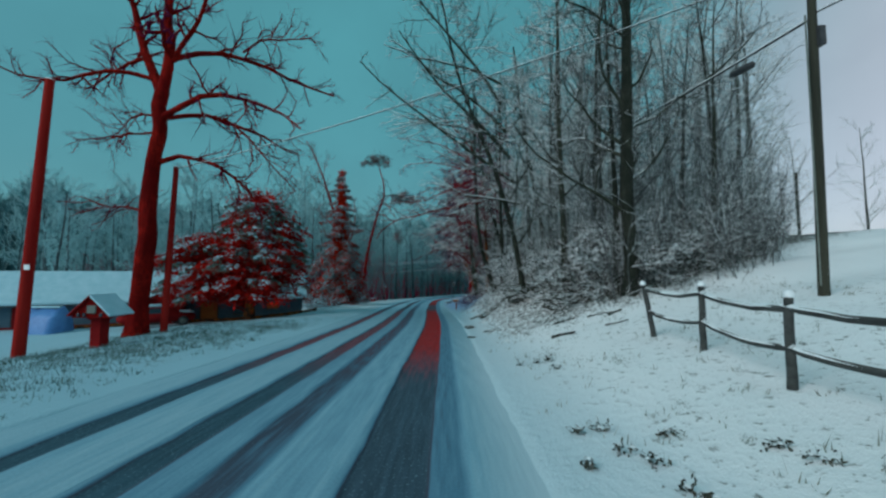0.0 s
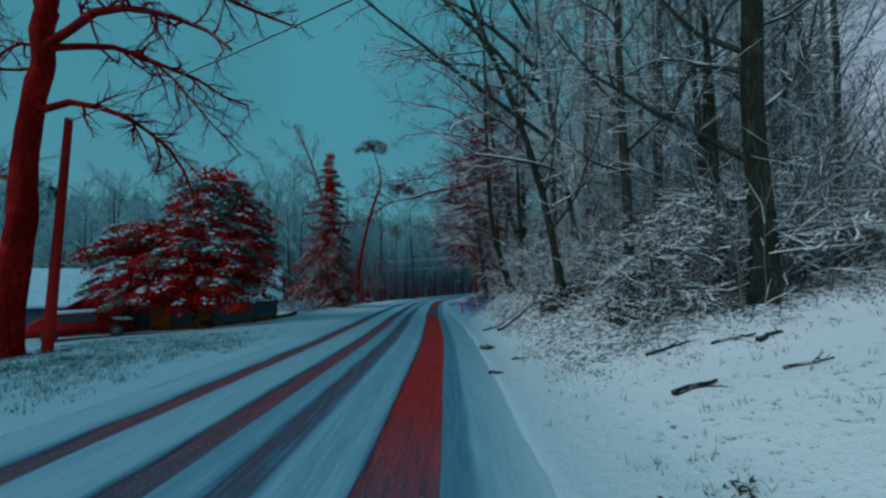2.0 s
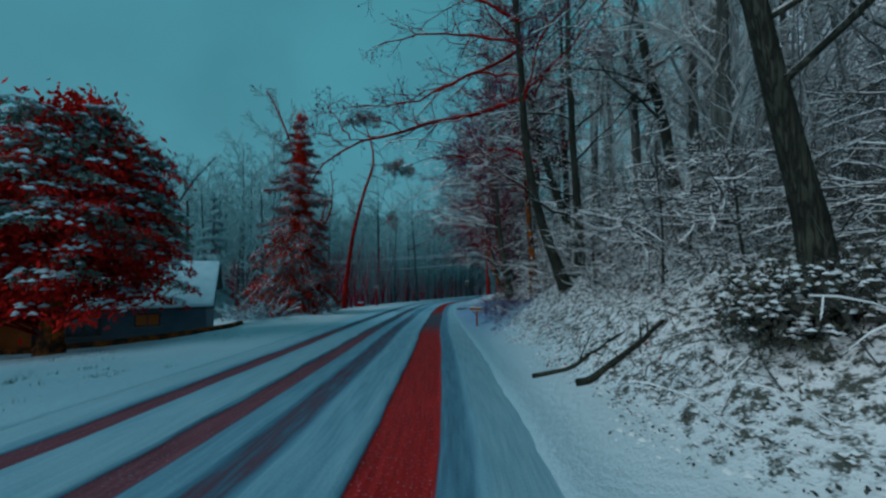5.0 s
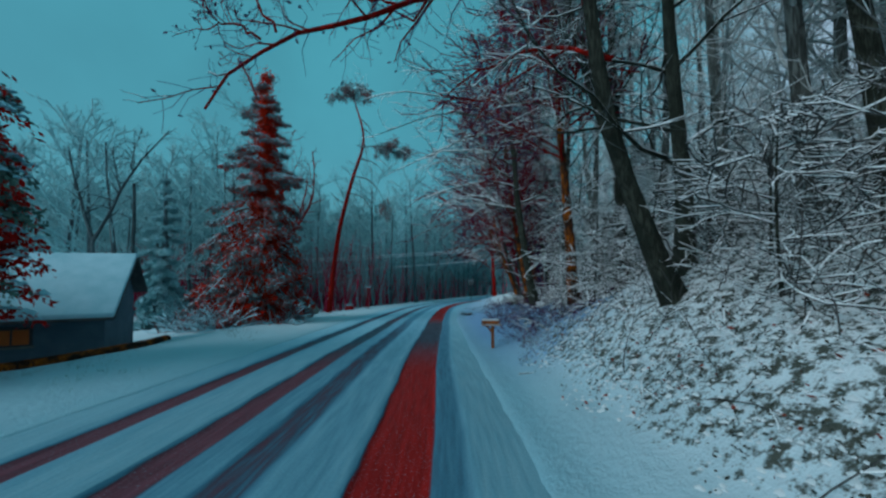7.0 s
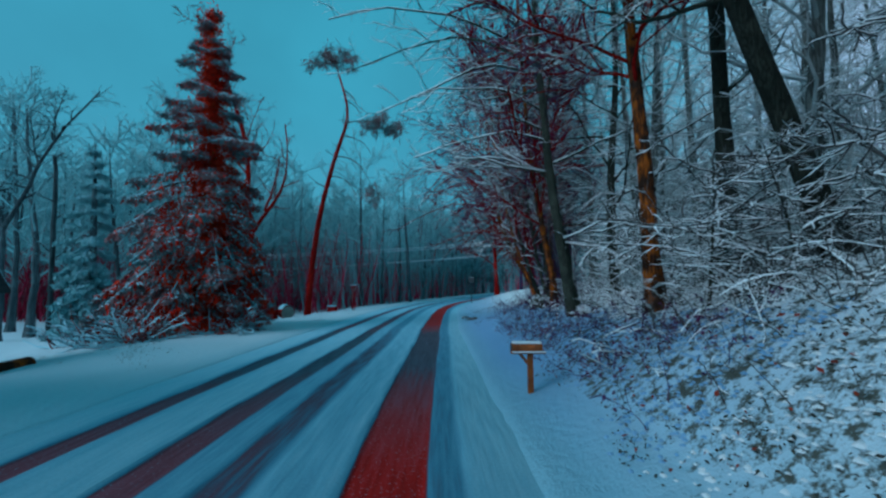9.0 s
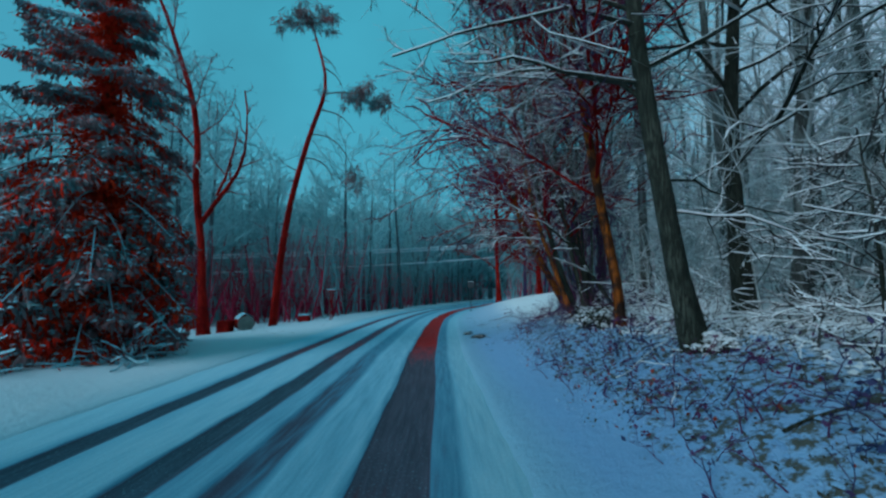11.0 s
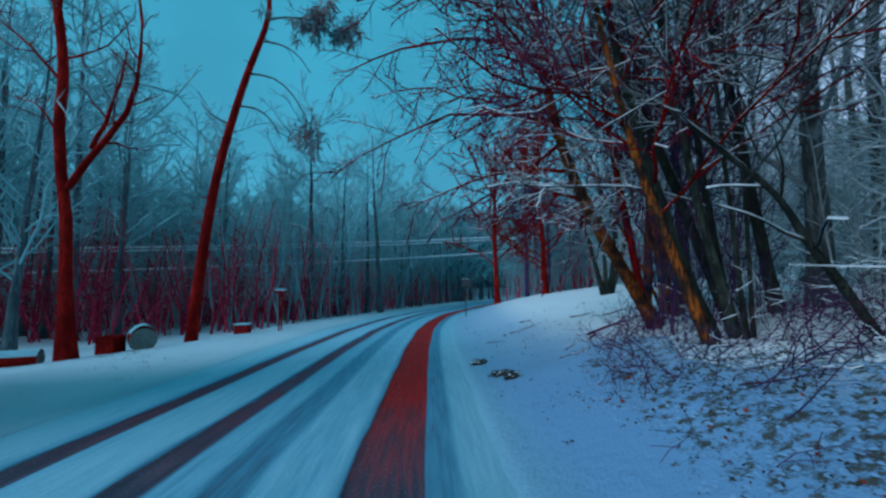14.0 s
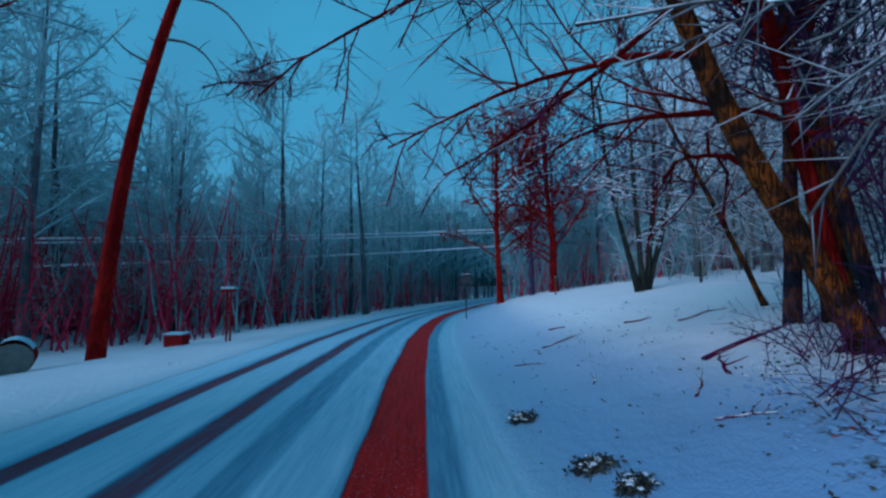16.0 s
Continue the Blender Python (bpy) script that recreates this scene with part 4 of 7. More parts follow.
def thicket(name, label, n, seed, xs, ys, keep, height, mat, snow, r=0.022, arms=10):
    """Many thin saplings with fine side twigs, too many to count."""
    rg = np.random.RandomState(seed)
    x, y = rg.uniform(*xs, n), rg.uniform(*ys, n)
    k = keep(x - line_x(y), y) > rg.rand(n)
    x, y = x[k], y[k]
    n = len(x)
    d = unit(rg.randn(n, 3) * 0.16 + [0, 0, 1])
    ln = height * rg.uniform(0.5, 1.25, (n, 1))
    pts = [np.stack([x, y, ground_z(x, y) - 0.05], -1)]
    for _ in range(5):
        d = unit(d + rg.randn(n, 3) * 0.10)
        pts.append(pts[-1] + d * ln / 5)
    P = np.stack(pts, 1)
    R = np.linspace(1, 0.3, 6)[None] * r * rg.uniform(0.6, 1.5, (n, 1))
    Q, QR = shoots(rg, P, R, arms, 0.32, 60, 3, 0.06, 0.22, 0.12, 0.5, 0.6)
    QR = np.maximum(QR, r * 0.4)
    tv, tf = tubes(P, R, 4)
    sv, sf = spikes(Q, QR)
    tagged(new(name, mesh(name, np.concatenate([tv, sv]), tf.tolist() + (sf + len(tv)).tolist(), mat)), label, "thicket", kind="stuff")
    if snow:
        tagged(new("snow_on_thicket", mesh("snow_on_thicket", *snow_strips(Q, QR, snow, 0.45, seed), M_SNOW)), "lines of fresh snow on the thicket's twigs", "snow", kind="stuff")


distant_woods()
deep = lambda u, y: np.clip((u - 5.6 - np.clip(y - 47, 0, 9) * 0.6) / 2, 0, 1) * (u < 0.97 * (y - 1.5) - 1.0)
thicket("woodland_thicket", "dim rimed saplings between the trees near the field", 700, 70, (5, 24), (15, 27), deep, 4.6, M_RIMETWIG, 0.008, 0.02, 15)
thicket("woodland_thicket", "rimed saplings between the trees of the bank", 1400, 71, (5, 30), (25, 58), deep, 4.6, M_RIME, 0.02, 0.02, 15)
thicket("field_edge_thicket", "dense dark brush where the field meets the wood", 340, 79, (4.6, 15), (14, 20), lambda u, y: np.clip((u - 5.0) / 1.0, 0, 1) * np.clip((y - 14.6 - 0.12 * u) / 1.0, 0, 1) * np.clip((21 - y) / 2, 0, 1),
        2.4, M_TWIG, 0.006, 0.014, 22)
thicket("lawn_thicket", "rimed saplings where the lawn meets the wood", 520, 74, (14, 40), (54, 84), lambda u, y: np.clip((u - 14) / 2, 0, 1), 6.0, M_RIME, 0.03, 0.03, 14)
thicket("dusky_thicket", "dark fine-twigged saplings crowding the roadside trees", 520, 76, (3.5, 10), (47, 58), lambda u, y: np.clip((u - bank_edge(y) - 1.6) / 1.0, 0, 1) * np.clip((y - 48.5) / 2, 0, 1) * np.clip((9.0 - u) / 2, 0, 1) * (u > 5.0),
        6.0, M_DUSK, 0.0, 0.015, 30)
thicket("far_thicket", "dim saplings along the edge of the far woods", 3200, 72, (-75, 60), (66, 120), lambda u, y: np.where(u < -9.5, 1.0, np.where(u > 14, 0.8, np.where((u > 4) & (y > 84), 1.0, 0))) * (y > 74 - 0.1 * np.clip(u, -60, 0) * 0 - (u < -18) * 10),
        5.5, M_FAR, 0.0, 0.055, 7)
thicket("far_thicket_tops", "frosted saplings along the edge of the far woods, haze in their colour", 3600, 73, (-75, 60), (70, 120), lambda u, y: np.where(u < -10, 1.0, np.where(u > 14, 0.8, np.where((u > 4) & (y > 84), 1.0, 0))),
        11.0, M_FROST_HAZE, 0.0, 0.055, 24)

thicket("wood_edge_stems", "dark red stems along the edge of the far woods", 1100, 75, (-62, 12), (64, 84), lambda u, y: np.where((u < -11) & (y > 67 - (u < -19) * 6), 1.0, 0.0),
        8.0, M_FAR, 0.0, 0.07, 6)

# ---- things west of the road ----
def utility_pole(name, foot, top, r0, r1, mat, label):
    ob = thing(name, label, "utility pole", foot)
    h = np.array(top) - np.array(foot)
    p = np.linspace(0, 1, 9)[:, None] * h
    part("shaft", mesh("shaft", *tubes(p[None], np.linspace(r0, r1, 9)[None], 14), mat), ob)
    cap = [p[-1] + np.array([0, 0, k]) for k in (-0.02, 0.02, 0.05)]
    part("cap", mesh("cap", *tubes(np.array(cap)[None], np.array([[r1 * 1.03, r1 * 0.95, 0.01]]), 14), M_SNOW), ob, "thin cap of snow")
    return ob


def cable(name, a, b, sag, r, label, mat=None, n=28):
    s = np.linspace(0, 1, n)[:, None]
    p = np.array(a) * (1 - s) + np.array(b) * s - np.array([0, 0, 1.0]) * sag * 4 * s * (1 - s)
    ob = thing(name, label, "cable", a)
    part("strand", mesh("strand", *tubes((p - np.array(a))[None], np.full((1, n), r), 6), mat or M_WIRE), ob)
    part("snow_cover", mesh("snow_cover", *snow_strips((p - np.array(a))[None], np.full((1, n), r), r * 1.3, 1.0), M_SNOW), ob, "line of snow on the cable")
    return ob


left_pole = utility_pole("utility_pole", (-16.9, 16.5, -1.25), (-16.45, 16.6, 10.4), 0.22, 0.16, M_RED, "red-brown wooden utility pole leaning over the snowy verge")
bm = bmesh.new()
box_bm(bm, (0.22, 0.03, 0.2), (0.33, -0.2, 3.7), 0.004)
part("marker_plate", bm_mesh("marker_plate", bm, M_SNOW), left_pole, "small white marker plate")
utility_pole("utility_pole", (-14.0, 20.55, -0.75), (-13.75, 20.6, 7.75), 0.17, 0.12, M_RED, "short red-brown wooden pole behind the oak")

# the big oak
OAK = on_ground(-15.0, 20.1)
oak_limbs = [([(0.65, 0, 12.4), (-0.15, 0.2, 13.7), (-0.6, 0.3, 15.2), (-1.15, 0.4, 16.6), (-1.9, 0.6, 18.8), (-2.9, 0.8, 21.0)], 0.25),
             ([(0.75, 0, 12.4), (1.15, 0, 14.0), (1.2, -0.1, 15.4), (1.0, -0.2, 16.6), (0.7, -0.3, 19.0), (0.2, -0.3, 21.5)], 0.28),
             ([(1.2, 0, 14.2), (2.1, -0.4, 15.0), (2.95, -0.7, 16.1), (3.6, -1.0, 17.2), (4.6, -1.4, 19.0)], 0.15),
             ([(1.2, 0, 14.3), (2.0, 0.3, 14.9), (3.1, 0.8, 15.2), (4.4, 1.2, 15.3), (5.5, 1.5, 14.5), (7.2, 2.0, 13.8), (8.9, 2.4, 13.4)], 0.15),
             ([(4.2, 1.1, 15.3), (5.2, 0.9, 15.9), (6.9, 0.6, 15.6), (8.2, 0.4, 15.6)], 0.07),
             ([(0.9, 0, 11.2), (2.1, -0.4, 11.9), (3.5, -0.8, 12.2), (4.9, -1.2, 11.9), (6.4, -1.5, 11.3), (8.0, -1.8, 10.8), (8.7, -2.0, 9.8)], 0.16),
             ([(0.9, 0, 11.1), (1.8, 0.4, 11.7), (3.2, 0.9, 11.6), (4.4, 1.4, 11.0), (5.5, 1.8, 10.5), (6.9, 2.4, 10.0)], 0.13),
             ([(3.4, 0.9, 11.5), (4.3, 1.0, 10.9), (5.5, 1.2, 9.5), (6.4, 1.4, 8.4), (7.2, 1.5, 7.6)], 0.07),
             ([(0.7, 0, 8.9), (1.5, 0.2, 9.35), (2.7, 0.5, 9.25), (3.5, 0.7, 8.8), (4.4, 0.9, 8.1), (5.1, 1.0, 7.5), (5.5, 1.1, 6.1)], 0.13),
             ([(4.2, 0.9, 8.1), (4.4, 1.0, 7.5), (4.1, 1.1, 6.8)], 0.05),
             ([(0.2, 0, 13.2), (-0.6, -0.2, 13.5), (-1.9, -0.5, 13.5), (-3.0, -0.7, 13.0), (-3.6, -0.9, 12.5), (-5.3, -1.2, 12.5), (-6.4, -1.4, 13.2)], 0.12),
             ([(-0.4, 0.2, 14.4), (-1.3, 0.5, 14.6), (-2.4, 0.8, 14.2), (-3.6, 1.1, 13.5), (-4.7, 1.3, 13.2)], 0.10),
             ([(0.45, 0, 11.2), (-0.7, 0.3, 11.5), (-1.6, 0.5, 11.0), (-2.3, 0.6, 10.5)], 0.07),
             ([(0.4, 0, 10.4), (-0.9, -0.3, 10.2), (-2.1, -0.5, 9.8), (-3.0, -0.6, 9.8)], 0.06),
             ([(0.3, 0, 6.1), (-0.6, 0.2, 6.7), (-1.6, 0.4, 6.4), (-2.7, 0.5, 6.7), (-3.8, 0.6, 7.2)], 0.07)]
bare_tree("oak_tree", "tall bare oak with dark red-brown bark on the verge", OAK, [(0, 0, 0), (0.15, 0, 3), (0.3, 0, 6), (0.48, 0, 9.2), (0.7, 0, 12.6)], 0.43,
          oak_limbs, seed=21, auto=0, reach=5, counts=(17, 11), rings=(5, 2), mats=(M_OAK, M_OAK, M_SNOW_TEAL, M_PLUM), snow=0.02, lift=0.05, twig=1.3, cover=0.2, tip=0.72)


# the broad evergreen in front of the house
def snow_pads(rg, at, size):
    """Lumps of snow: low six-sided domes of uneven outline."""
    n = len(at)
    a = np.arange(6) * np.pi / 3
    r = size * (0.6 + 0.8 * rg.rand(n, 6, 1))
    ring = at[:, None] + np.stack([np.cos(a), np.sin(a), 0 * a], -1)[None] * r * np.array([1, 1, 0]) + np.array([0, 0, -0.3]) * r
    top = at[:, None] + np.array([0, 0, 1.0]) * size * (0.25 + 0.25 * rg.rand(n, 1, 1))
    V = np.concatenate([ring, top], 1)
    b = np.arange(n)[:, None] * 7
    k = np.arange(6)
    F = np.stack([b + k, b + (k + 1) % 6, b + 6 + 0 * k], -1)
    return V.reshape(-1, 3), F.reshape(-1, 3)


def broad_evergreen(base):
    """Wide crown of two domes: tiers of drooping leaf clumps with snow lying on their upper sides."""
    rg = np.random.RandomState(8)
    ob = thing("evergreen_tree", "broad dark evergreen with drooping leaves under clumps of snow", "tree", base)
    T = curve_points([(0, 0, 0), (0.1, 0, 2.2), (0.0, 0.2, 4.5), (0.4, 0.2, 7.2), (0.7, 0.2, 9.4)], 10)[None]
    part("trunk", mesh("trunk", *tubes(T, np.interp(np.arange(10), [0, 1, 9], [0.52, 0.36, 0.05])[None], 12), M_RUST), ob, "orange-brown trunk")
    # domes: centre, half-widths, share of the clumps
    tips = []
    for c, r, n in (((0.3, 0.2, 4.3), (3.3, 3.2, 4.6), 280), ((-3.9, -0.4, 3.3), (2.7, 2.7, 2.9), 170), ((2.1, 0.6, 4.4), (1.9, 2.0, 2.4), 80), ((1.6, 0.2, 6.3), (2.3, 2.0, 2.3), 70), ((-0.9, 0.2, 6.2), (2.0, 2.0, 2.0), 50), ((0.9, 0.2, 7.6), (1.2, 1.2, 1.9), 34)):
        d = unit(rg.randn(n, 3))
        d[:, 2] = np.where(d[:, 2] < -0.55, -d[:, 2], d[:, 2])
        p = np.array(c) + d * np.array(r) * rg.uniform(0.72, 1.12, (n, 1)) * (1 + 0.13 * np.sin(5 * np.arctan2(d[:, 1:2], d[:, :1]) + 3 * d[:, 2:]))
        p[:, 2] = 0.5 * p[:, 2] + 0.5 * np.round(p[:, 2] / 0.7 + 0.3 * np.sin(p[:, 0])) * 0.7 + rg.randn(n) * 0.12
        tips.append(p)
    tips = np.concatenate(tips)
    tips = tips[(tips[:, 2] > 0.9) & (tips[:, 2] < 9.8)]
    n = len(tips)
    # a bough to each clump, rising from the trunk and bending down at its end
    zt = np.clip(tips[:, 2] - 0.25 * np.hypot(tips[:, 0], tips[:, 1]), 0.8, 9.2)
    root = np.stack([np.interp(zt, T[0, :, 2], T[0, :, k]) for k in range(3)], -1)
    s = np.linspace(0, 1, 7)[None, :, None]
    P = root[:, None] * (1 - s) + tips[:, None] * s + np.array([0, 0, 1.0]) * 0.5 * np.sin(s * np.pi)
    part("crown", mesh("crown", *tubes(P, np.linspace(0.05, 0.012, 7)[None] * np.ones((n, 1)), 4), M_OAK), ob)
    out = unit((tips - np.array([0, 0.2, 0])) * [1, 1, 0])
    # each clump: leaves spread over a drooping tongue
    per = 96
    a, b = rg.rand(n, per, 1), rg.randn(n, per, 1)
    side = np.cross(out, [0, 0, 1.0])
    at = tips[:, None] + out[:, None] * (a - 0.6) * 0.95 + side[:, None] * b * 0.30 + np.array([0, 0, 1.0]) * (0.10 - 0.42 * a * a - 0.10 * np.abs(b) + rg.randn(n, per, 1) * 0.07)
    d = unit(out[:, None] * 0.5 + side[:, None] * b * 0.5 + np.array([0, 0, -0.75]) + rg.randn(n, per, 3) * 0.35)
    w = unit(np.cross(d, rg.randn(n, per, 3)))
    ln = 0.155 * rg.uniform(0.6, 1.4, (n, per, 1))
    V = np.stack([at, at + d * ln * 0.5 + w * ln * 0.24, at + d * ln, at + d * ln * 0.5 - w * ln * 0.24], 2)
    rust = rg.rand(n) < np.interp(tips[:, 2], [1, 4, 7, 9], [0.92, 0.75, 0.4, 0.12])
    for red, mat, label in ((True, M_RUSTLEAF, "dark red drooping leaves"), (False, M_LEAF, "dark green drooping leaves")):
        q = V[rust == red].reshape(-1, 3)
        part("foliage", mesh("foliage", q, np.arange(len(q)).reshape(-1, 4), mat), ob, label)
    deep = np.concatenate([P[:, 3], P[:, 4], P[:, 5]])
    part("inner_foliage", mesh("inner_foliage", *leaf_blades(rg, deep, 11, 0.32, 0.30, 0.8, 0.0, 0.2), M_RUSTLEAF), ob, "dark red shaded leaves")
    # snow on the upper side of most clumps
    g = rg.rand(n) < np.interp(tips[:, 2], [1, 5, 9], [0.45, 0.7, 0.85])
    m = 11
    a, b = rg.rand(g.sum(), m, 1), rg.randn(g.sum(), m, 1)
    pads = tips[g][:, None] + out[g][:, None] * (a - 0.6) * 0.85 + side[g][:, None] * b * 0.24 + np.array([0, 0, 1.0]) * (0.19 - 0.36 * a * a - 0.08 * np.abs(b))
    part("snow_cover", mesh("snow_cover", *snow_pads(rg, pads.reshape(-1, 3), 0.125), M_SNOW_TEAL), ob, "clumps of teal-tinted snow on the leaves")


broad_evergreen(on_ground(-14.6, 30.3, 0.3))


def fir(name, base, height, radius, seed, label, mats, inner=True):
    rg = np.random.RandomState(seed)
    ob = thing(name, label, "tree", base)
    T = np.stack([0.1 * np.sin(np.linspace(0, 3, 14)), 0 * np.arange(14), np.linspace(0, height, 14)], -1)[None]
    part("trunk", mesh("trunk", *tubes(T, np.linspace(0.36, 0.03, 14)[None], 12), mats[0]), ob)
    P, R = [], []
    z = 0.9
    while z < height - 0.25:
        f = z / height
        upper = np.clip((f - 0.38) / 0.15, 0, 1)
        for k in range(9 if f < 0.4 else (6 if f < 0.75 else 5)):
            a = rg.rand() * 6.283
            ln = radius * min((1 - f) ** 0.58, 2.2 * (1 - f)) * (0.45 + 0.6 * rg.rand()) + 0.1
            s = np.linspace(0, 1, 8)
            drop = -0.72 + 0.42 * upper - 0.15 * rg.rand()
            q = s[:, None] * np.array([np.cos(a), np.sin(a), 0]) * ln
            q[:, 2] = z + ln * (0.30 * s + (drop - 0.28) * s ** 1.9 + 0.18 * s ** 5) + rg.randn() * 0.06
            P.append(q)
            R.append(np.linspace(0.045, 0.008, 8) * (1.2 - f))
        z += 0.5 + 0.42 * upper * (1.15 - f) + 0.1 * rg.rand()
    P, R = np.array(P), np.array(R)
    # drooping sprays along each bough, three narrow leaflets each
    n_s = 72
    m = np.arange(len(P))[:, None]
    s = 0.34 + 0.66 * (np.arange(n_s)[None] + rg.rand(len(P), n_s)) / n_s
    x = np.clip(s * 7, 0, 6.99)
    i = x.astype(int)
    a = (x - i)[..., None]
    c = P[m, i] * (1 - a) + P[m, i + 1] * a
    t = unit(P[m, i + 1] - P[m, i])
    side = unit(np.cross(t, [0, 0, 1.0])) * np.where(rg.rand(len(P), n_s, 1) < 0.5, -1, 1)
    d = unit(t * 0.6 + side * 0.8 + np.array([0, 0, -0.75]) + rg.randn(len(P), n_s, 3) * 0.25)
    # the sprays stand out sideways on short side shoots, most in the middle of the bough
    reach = np.linalg.norm(P[:, -1] - P[:, 0], axis=-1)[:, None, None] * 0.22 * np.sin(np.pi * np.clip(s[..., None], 0.2, 0.97)) * rg.rand(len(P), n_s, 1)
    c = c + side * reach + t * reach * 0.4 - np.array([0, 0, 0.45]) * reach
    ln = (0.14 + 0.18 * rg.rand(len(P), n_s, 1)) * (0.4 + 1.05 * (1 - P[m, i][..., 2:] / height))
    V, c0 = [], c
    for k in range(6):
        c = c0 + rg.randn(len(P), n_s, 3) * [0.09, 0.09, 0.06]
        dd = unit(d + rg.randn(len(P), n_s, 3) * 0.38 + np.array([0, 0, -0.22 * k]))
        ww = unit(np.cross(dd, rg.randn(len(P), n_s, 3)))
        e = np.stack([c, c + dd * ln * 0.5 + ww * ln * 0.13, c + dd * ln, c + dd * ln * 0.5 - ww * ln * 0.13], 2)
        V.append(e.reshape(-1, 3))
    V = np.concatenate(V).reshape(-1, 4, 3)
    dead = rg.rand(len(P), n_s) < np.interp(s, [0.3, 0.75, 1.0], [0.9, 0.55, 0.2]) * np.interp(P[:, :1, 2] / height, [0.1, 0.4, 0.7], [1.0, 0.6, 0.25])
    dead = np.tile(dead.ravel(), 6) & bool(inner)
    for red, mat, text in ((False, mats[1], "blue-green needles"), (True, M_INNER, "red-brown needles")):
        q = V[dead == red].reshape(-1, 3)
        if len(q):
            part("foliage", mesh("foliage", q, np.arange(len(q)).reshape(-1, 4), mat), ob, text)
    zc = height * (0.06 + 0.82 * rg.rand(420) ** 1.1)
    ac, rc = rg.rand(420) * 6.283, 0.075 * (height * 1.04 - zc) * rg.rand(420) ** 0.6
    near = np.concatenate([P[:, 1], P[:, 2], np.stack([rc * np.cos(ac), rc * np.sin(ac), zc], -1)])
    if inner:
        part("inner_foliage", mesh("inner_foliage", *leaf_blades(rg, near * [0.95, 0.95, 1], 26, 0.20, 0.24, 0.6, 0.0, 0.12), M_INNER), ob, "dead red-brown inner twigs")
    for k in range(len(P)):
        part("bough", mesh("bough", *tubes(P[k:k + 1], R[k:k + 1], 4), mats[0]), ob)
    g = rg.rand(len(P), n_s) < np.interp(P[:, :1, 2] / height, [0.3, 0.6], [0.6, 0.35])
    pv, pf = snow_pads(rg, (c0 + d * ln * rg.rand(len(P), n_s, 1) * 0.8 + np.array([0, 0, 0.04]))[g], 0.085)
    ridge = snow_strips(P, R, 0.055, 0.7, seed)
    part("snow_cover", mesh("snow_cover", np.concatenate([ridge[0], pv]), ridge[1].tolist() + (pf + len(ridge[0])).tolist(), mats[2]), ob, "snow lying on the boughs")
    return ob


fir("fir_tree", on_ground(-12.0, 46.4, 0.2), 16.2, 4.7, 5, "tall spruce with snow on its drooping boughs", (M_RUST, M_NEEDLE, M_SNOW_TEAL))

# forked tree whose long stem rises behind the spruce
bare_tree("bare_tree", "forked bare tree with dark red-brown bark by the ditch", on_ground(-15.0, 57.0), [(0, 0, 0), (-0.12, 0, 2.2), (-0.25, 0, 4.6), (-0.38, 0, 6.9), (-1.09, 0, 9.2), (-0.81, 0, 11.5),
          (-0.52, 0, 13.4), (-1.45, 0, 15.5), (-2.06, 0, 16.6), (-3.15, 0, 20.8), (-5.2, 0, 24.4)], 0.25,
          [([(-0.38, 0, 6.9), (0.17, 0, 8.1), (1.32, 0.1, 9.2), (1.89, 0.1, 9.8), (2.17, 0.2, 11.2), (2.29, 0.2, 12.9), (1.87, 0.3, 15.4)], 0.15), ([(0.5, 0, 8.5), (1.19, 0.2, 10.7), (1.5, 0.3, 12.8)], 0.10),
           ([(-0.85, 0, 11.4), (-2.2, -0.3, 13.0), (-3.6, -0.4, 14.4)], 0.07), ([(-1.0, 0, 9.4), (-2.0, 0.3, 10.6), (-3.2, 0.4, 11.0)], 0.05)],
          seed=43, auto=9, reach=4, counts=(8, 7), mats=(M_OAK, M_OAK, M_SNOW_TEAL, M_TWIG), low=0.45, twig=1.7, snow=0.02, cover=0.4)
bare_tree("bare_tree", "bare tree forked like a V behind the house", on_ground(-26.6, 50), [(0, 0, 0), (0, 0, 3), (-0.1, 0, 6.9)], 0.16,
          [([(-0.1, 0, 6.8), (-0.7, 0, 8.4), (-1.4, 0, 10.0), (-2.2, 0.2, 12.1), (-2.6, 0.3, 14.0)], 0.15),
           ([(-0.1, 0, 6.7), (0.7, 0, 8.4), (1.8, 0, 10.3), (2.7, 0, 12.0), (4.3, 0.2, 14.3), (5.2, 0.3, 15.0)], 0.13),
           ([(1.8, 0, 10.3), (1.2, 0.2, 12.2), (0.8, 0.4, 14.0)], 0.07), ([(2.7, 0, 12.0), (2.5, 0.2, 13.4), (2.9, 0.2, 14.8)], 0.07)],
          seed=58, auto=0, counts=(12, 9), mats=(M_FARBARK, M_FARBARK, M_SNOW_TEAL, M_FROST_HAZE), twig=1.9, snow=0, tip=0.8, lift=0.15)
bare_tree("broken_tree", "bare broken trunk standing behind the house", on_ground(-23.6, 50), [(0, 0, 0), (0, 0, 5), (-0.1, 0, 10.9)], 0.14, seed=59, auto=7, reach=1.6, counts=(3, 3), mats=(M_FARBARK, M_FARBARK, M_SNOW_TEAL, M_FROST_HAZE), twig=1.9, snow=0, tip=0.7)
fir("fir_tree", on_ground(-21.3, 50, 0.2), 11.6, 2.0, 9, "slim hazy young spruce behind the house", (M_FARBARK, M_FROST_HAZE, M_SNOW_TEAL), False)
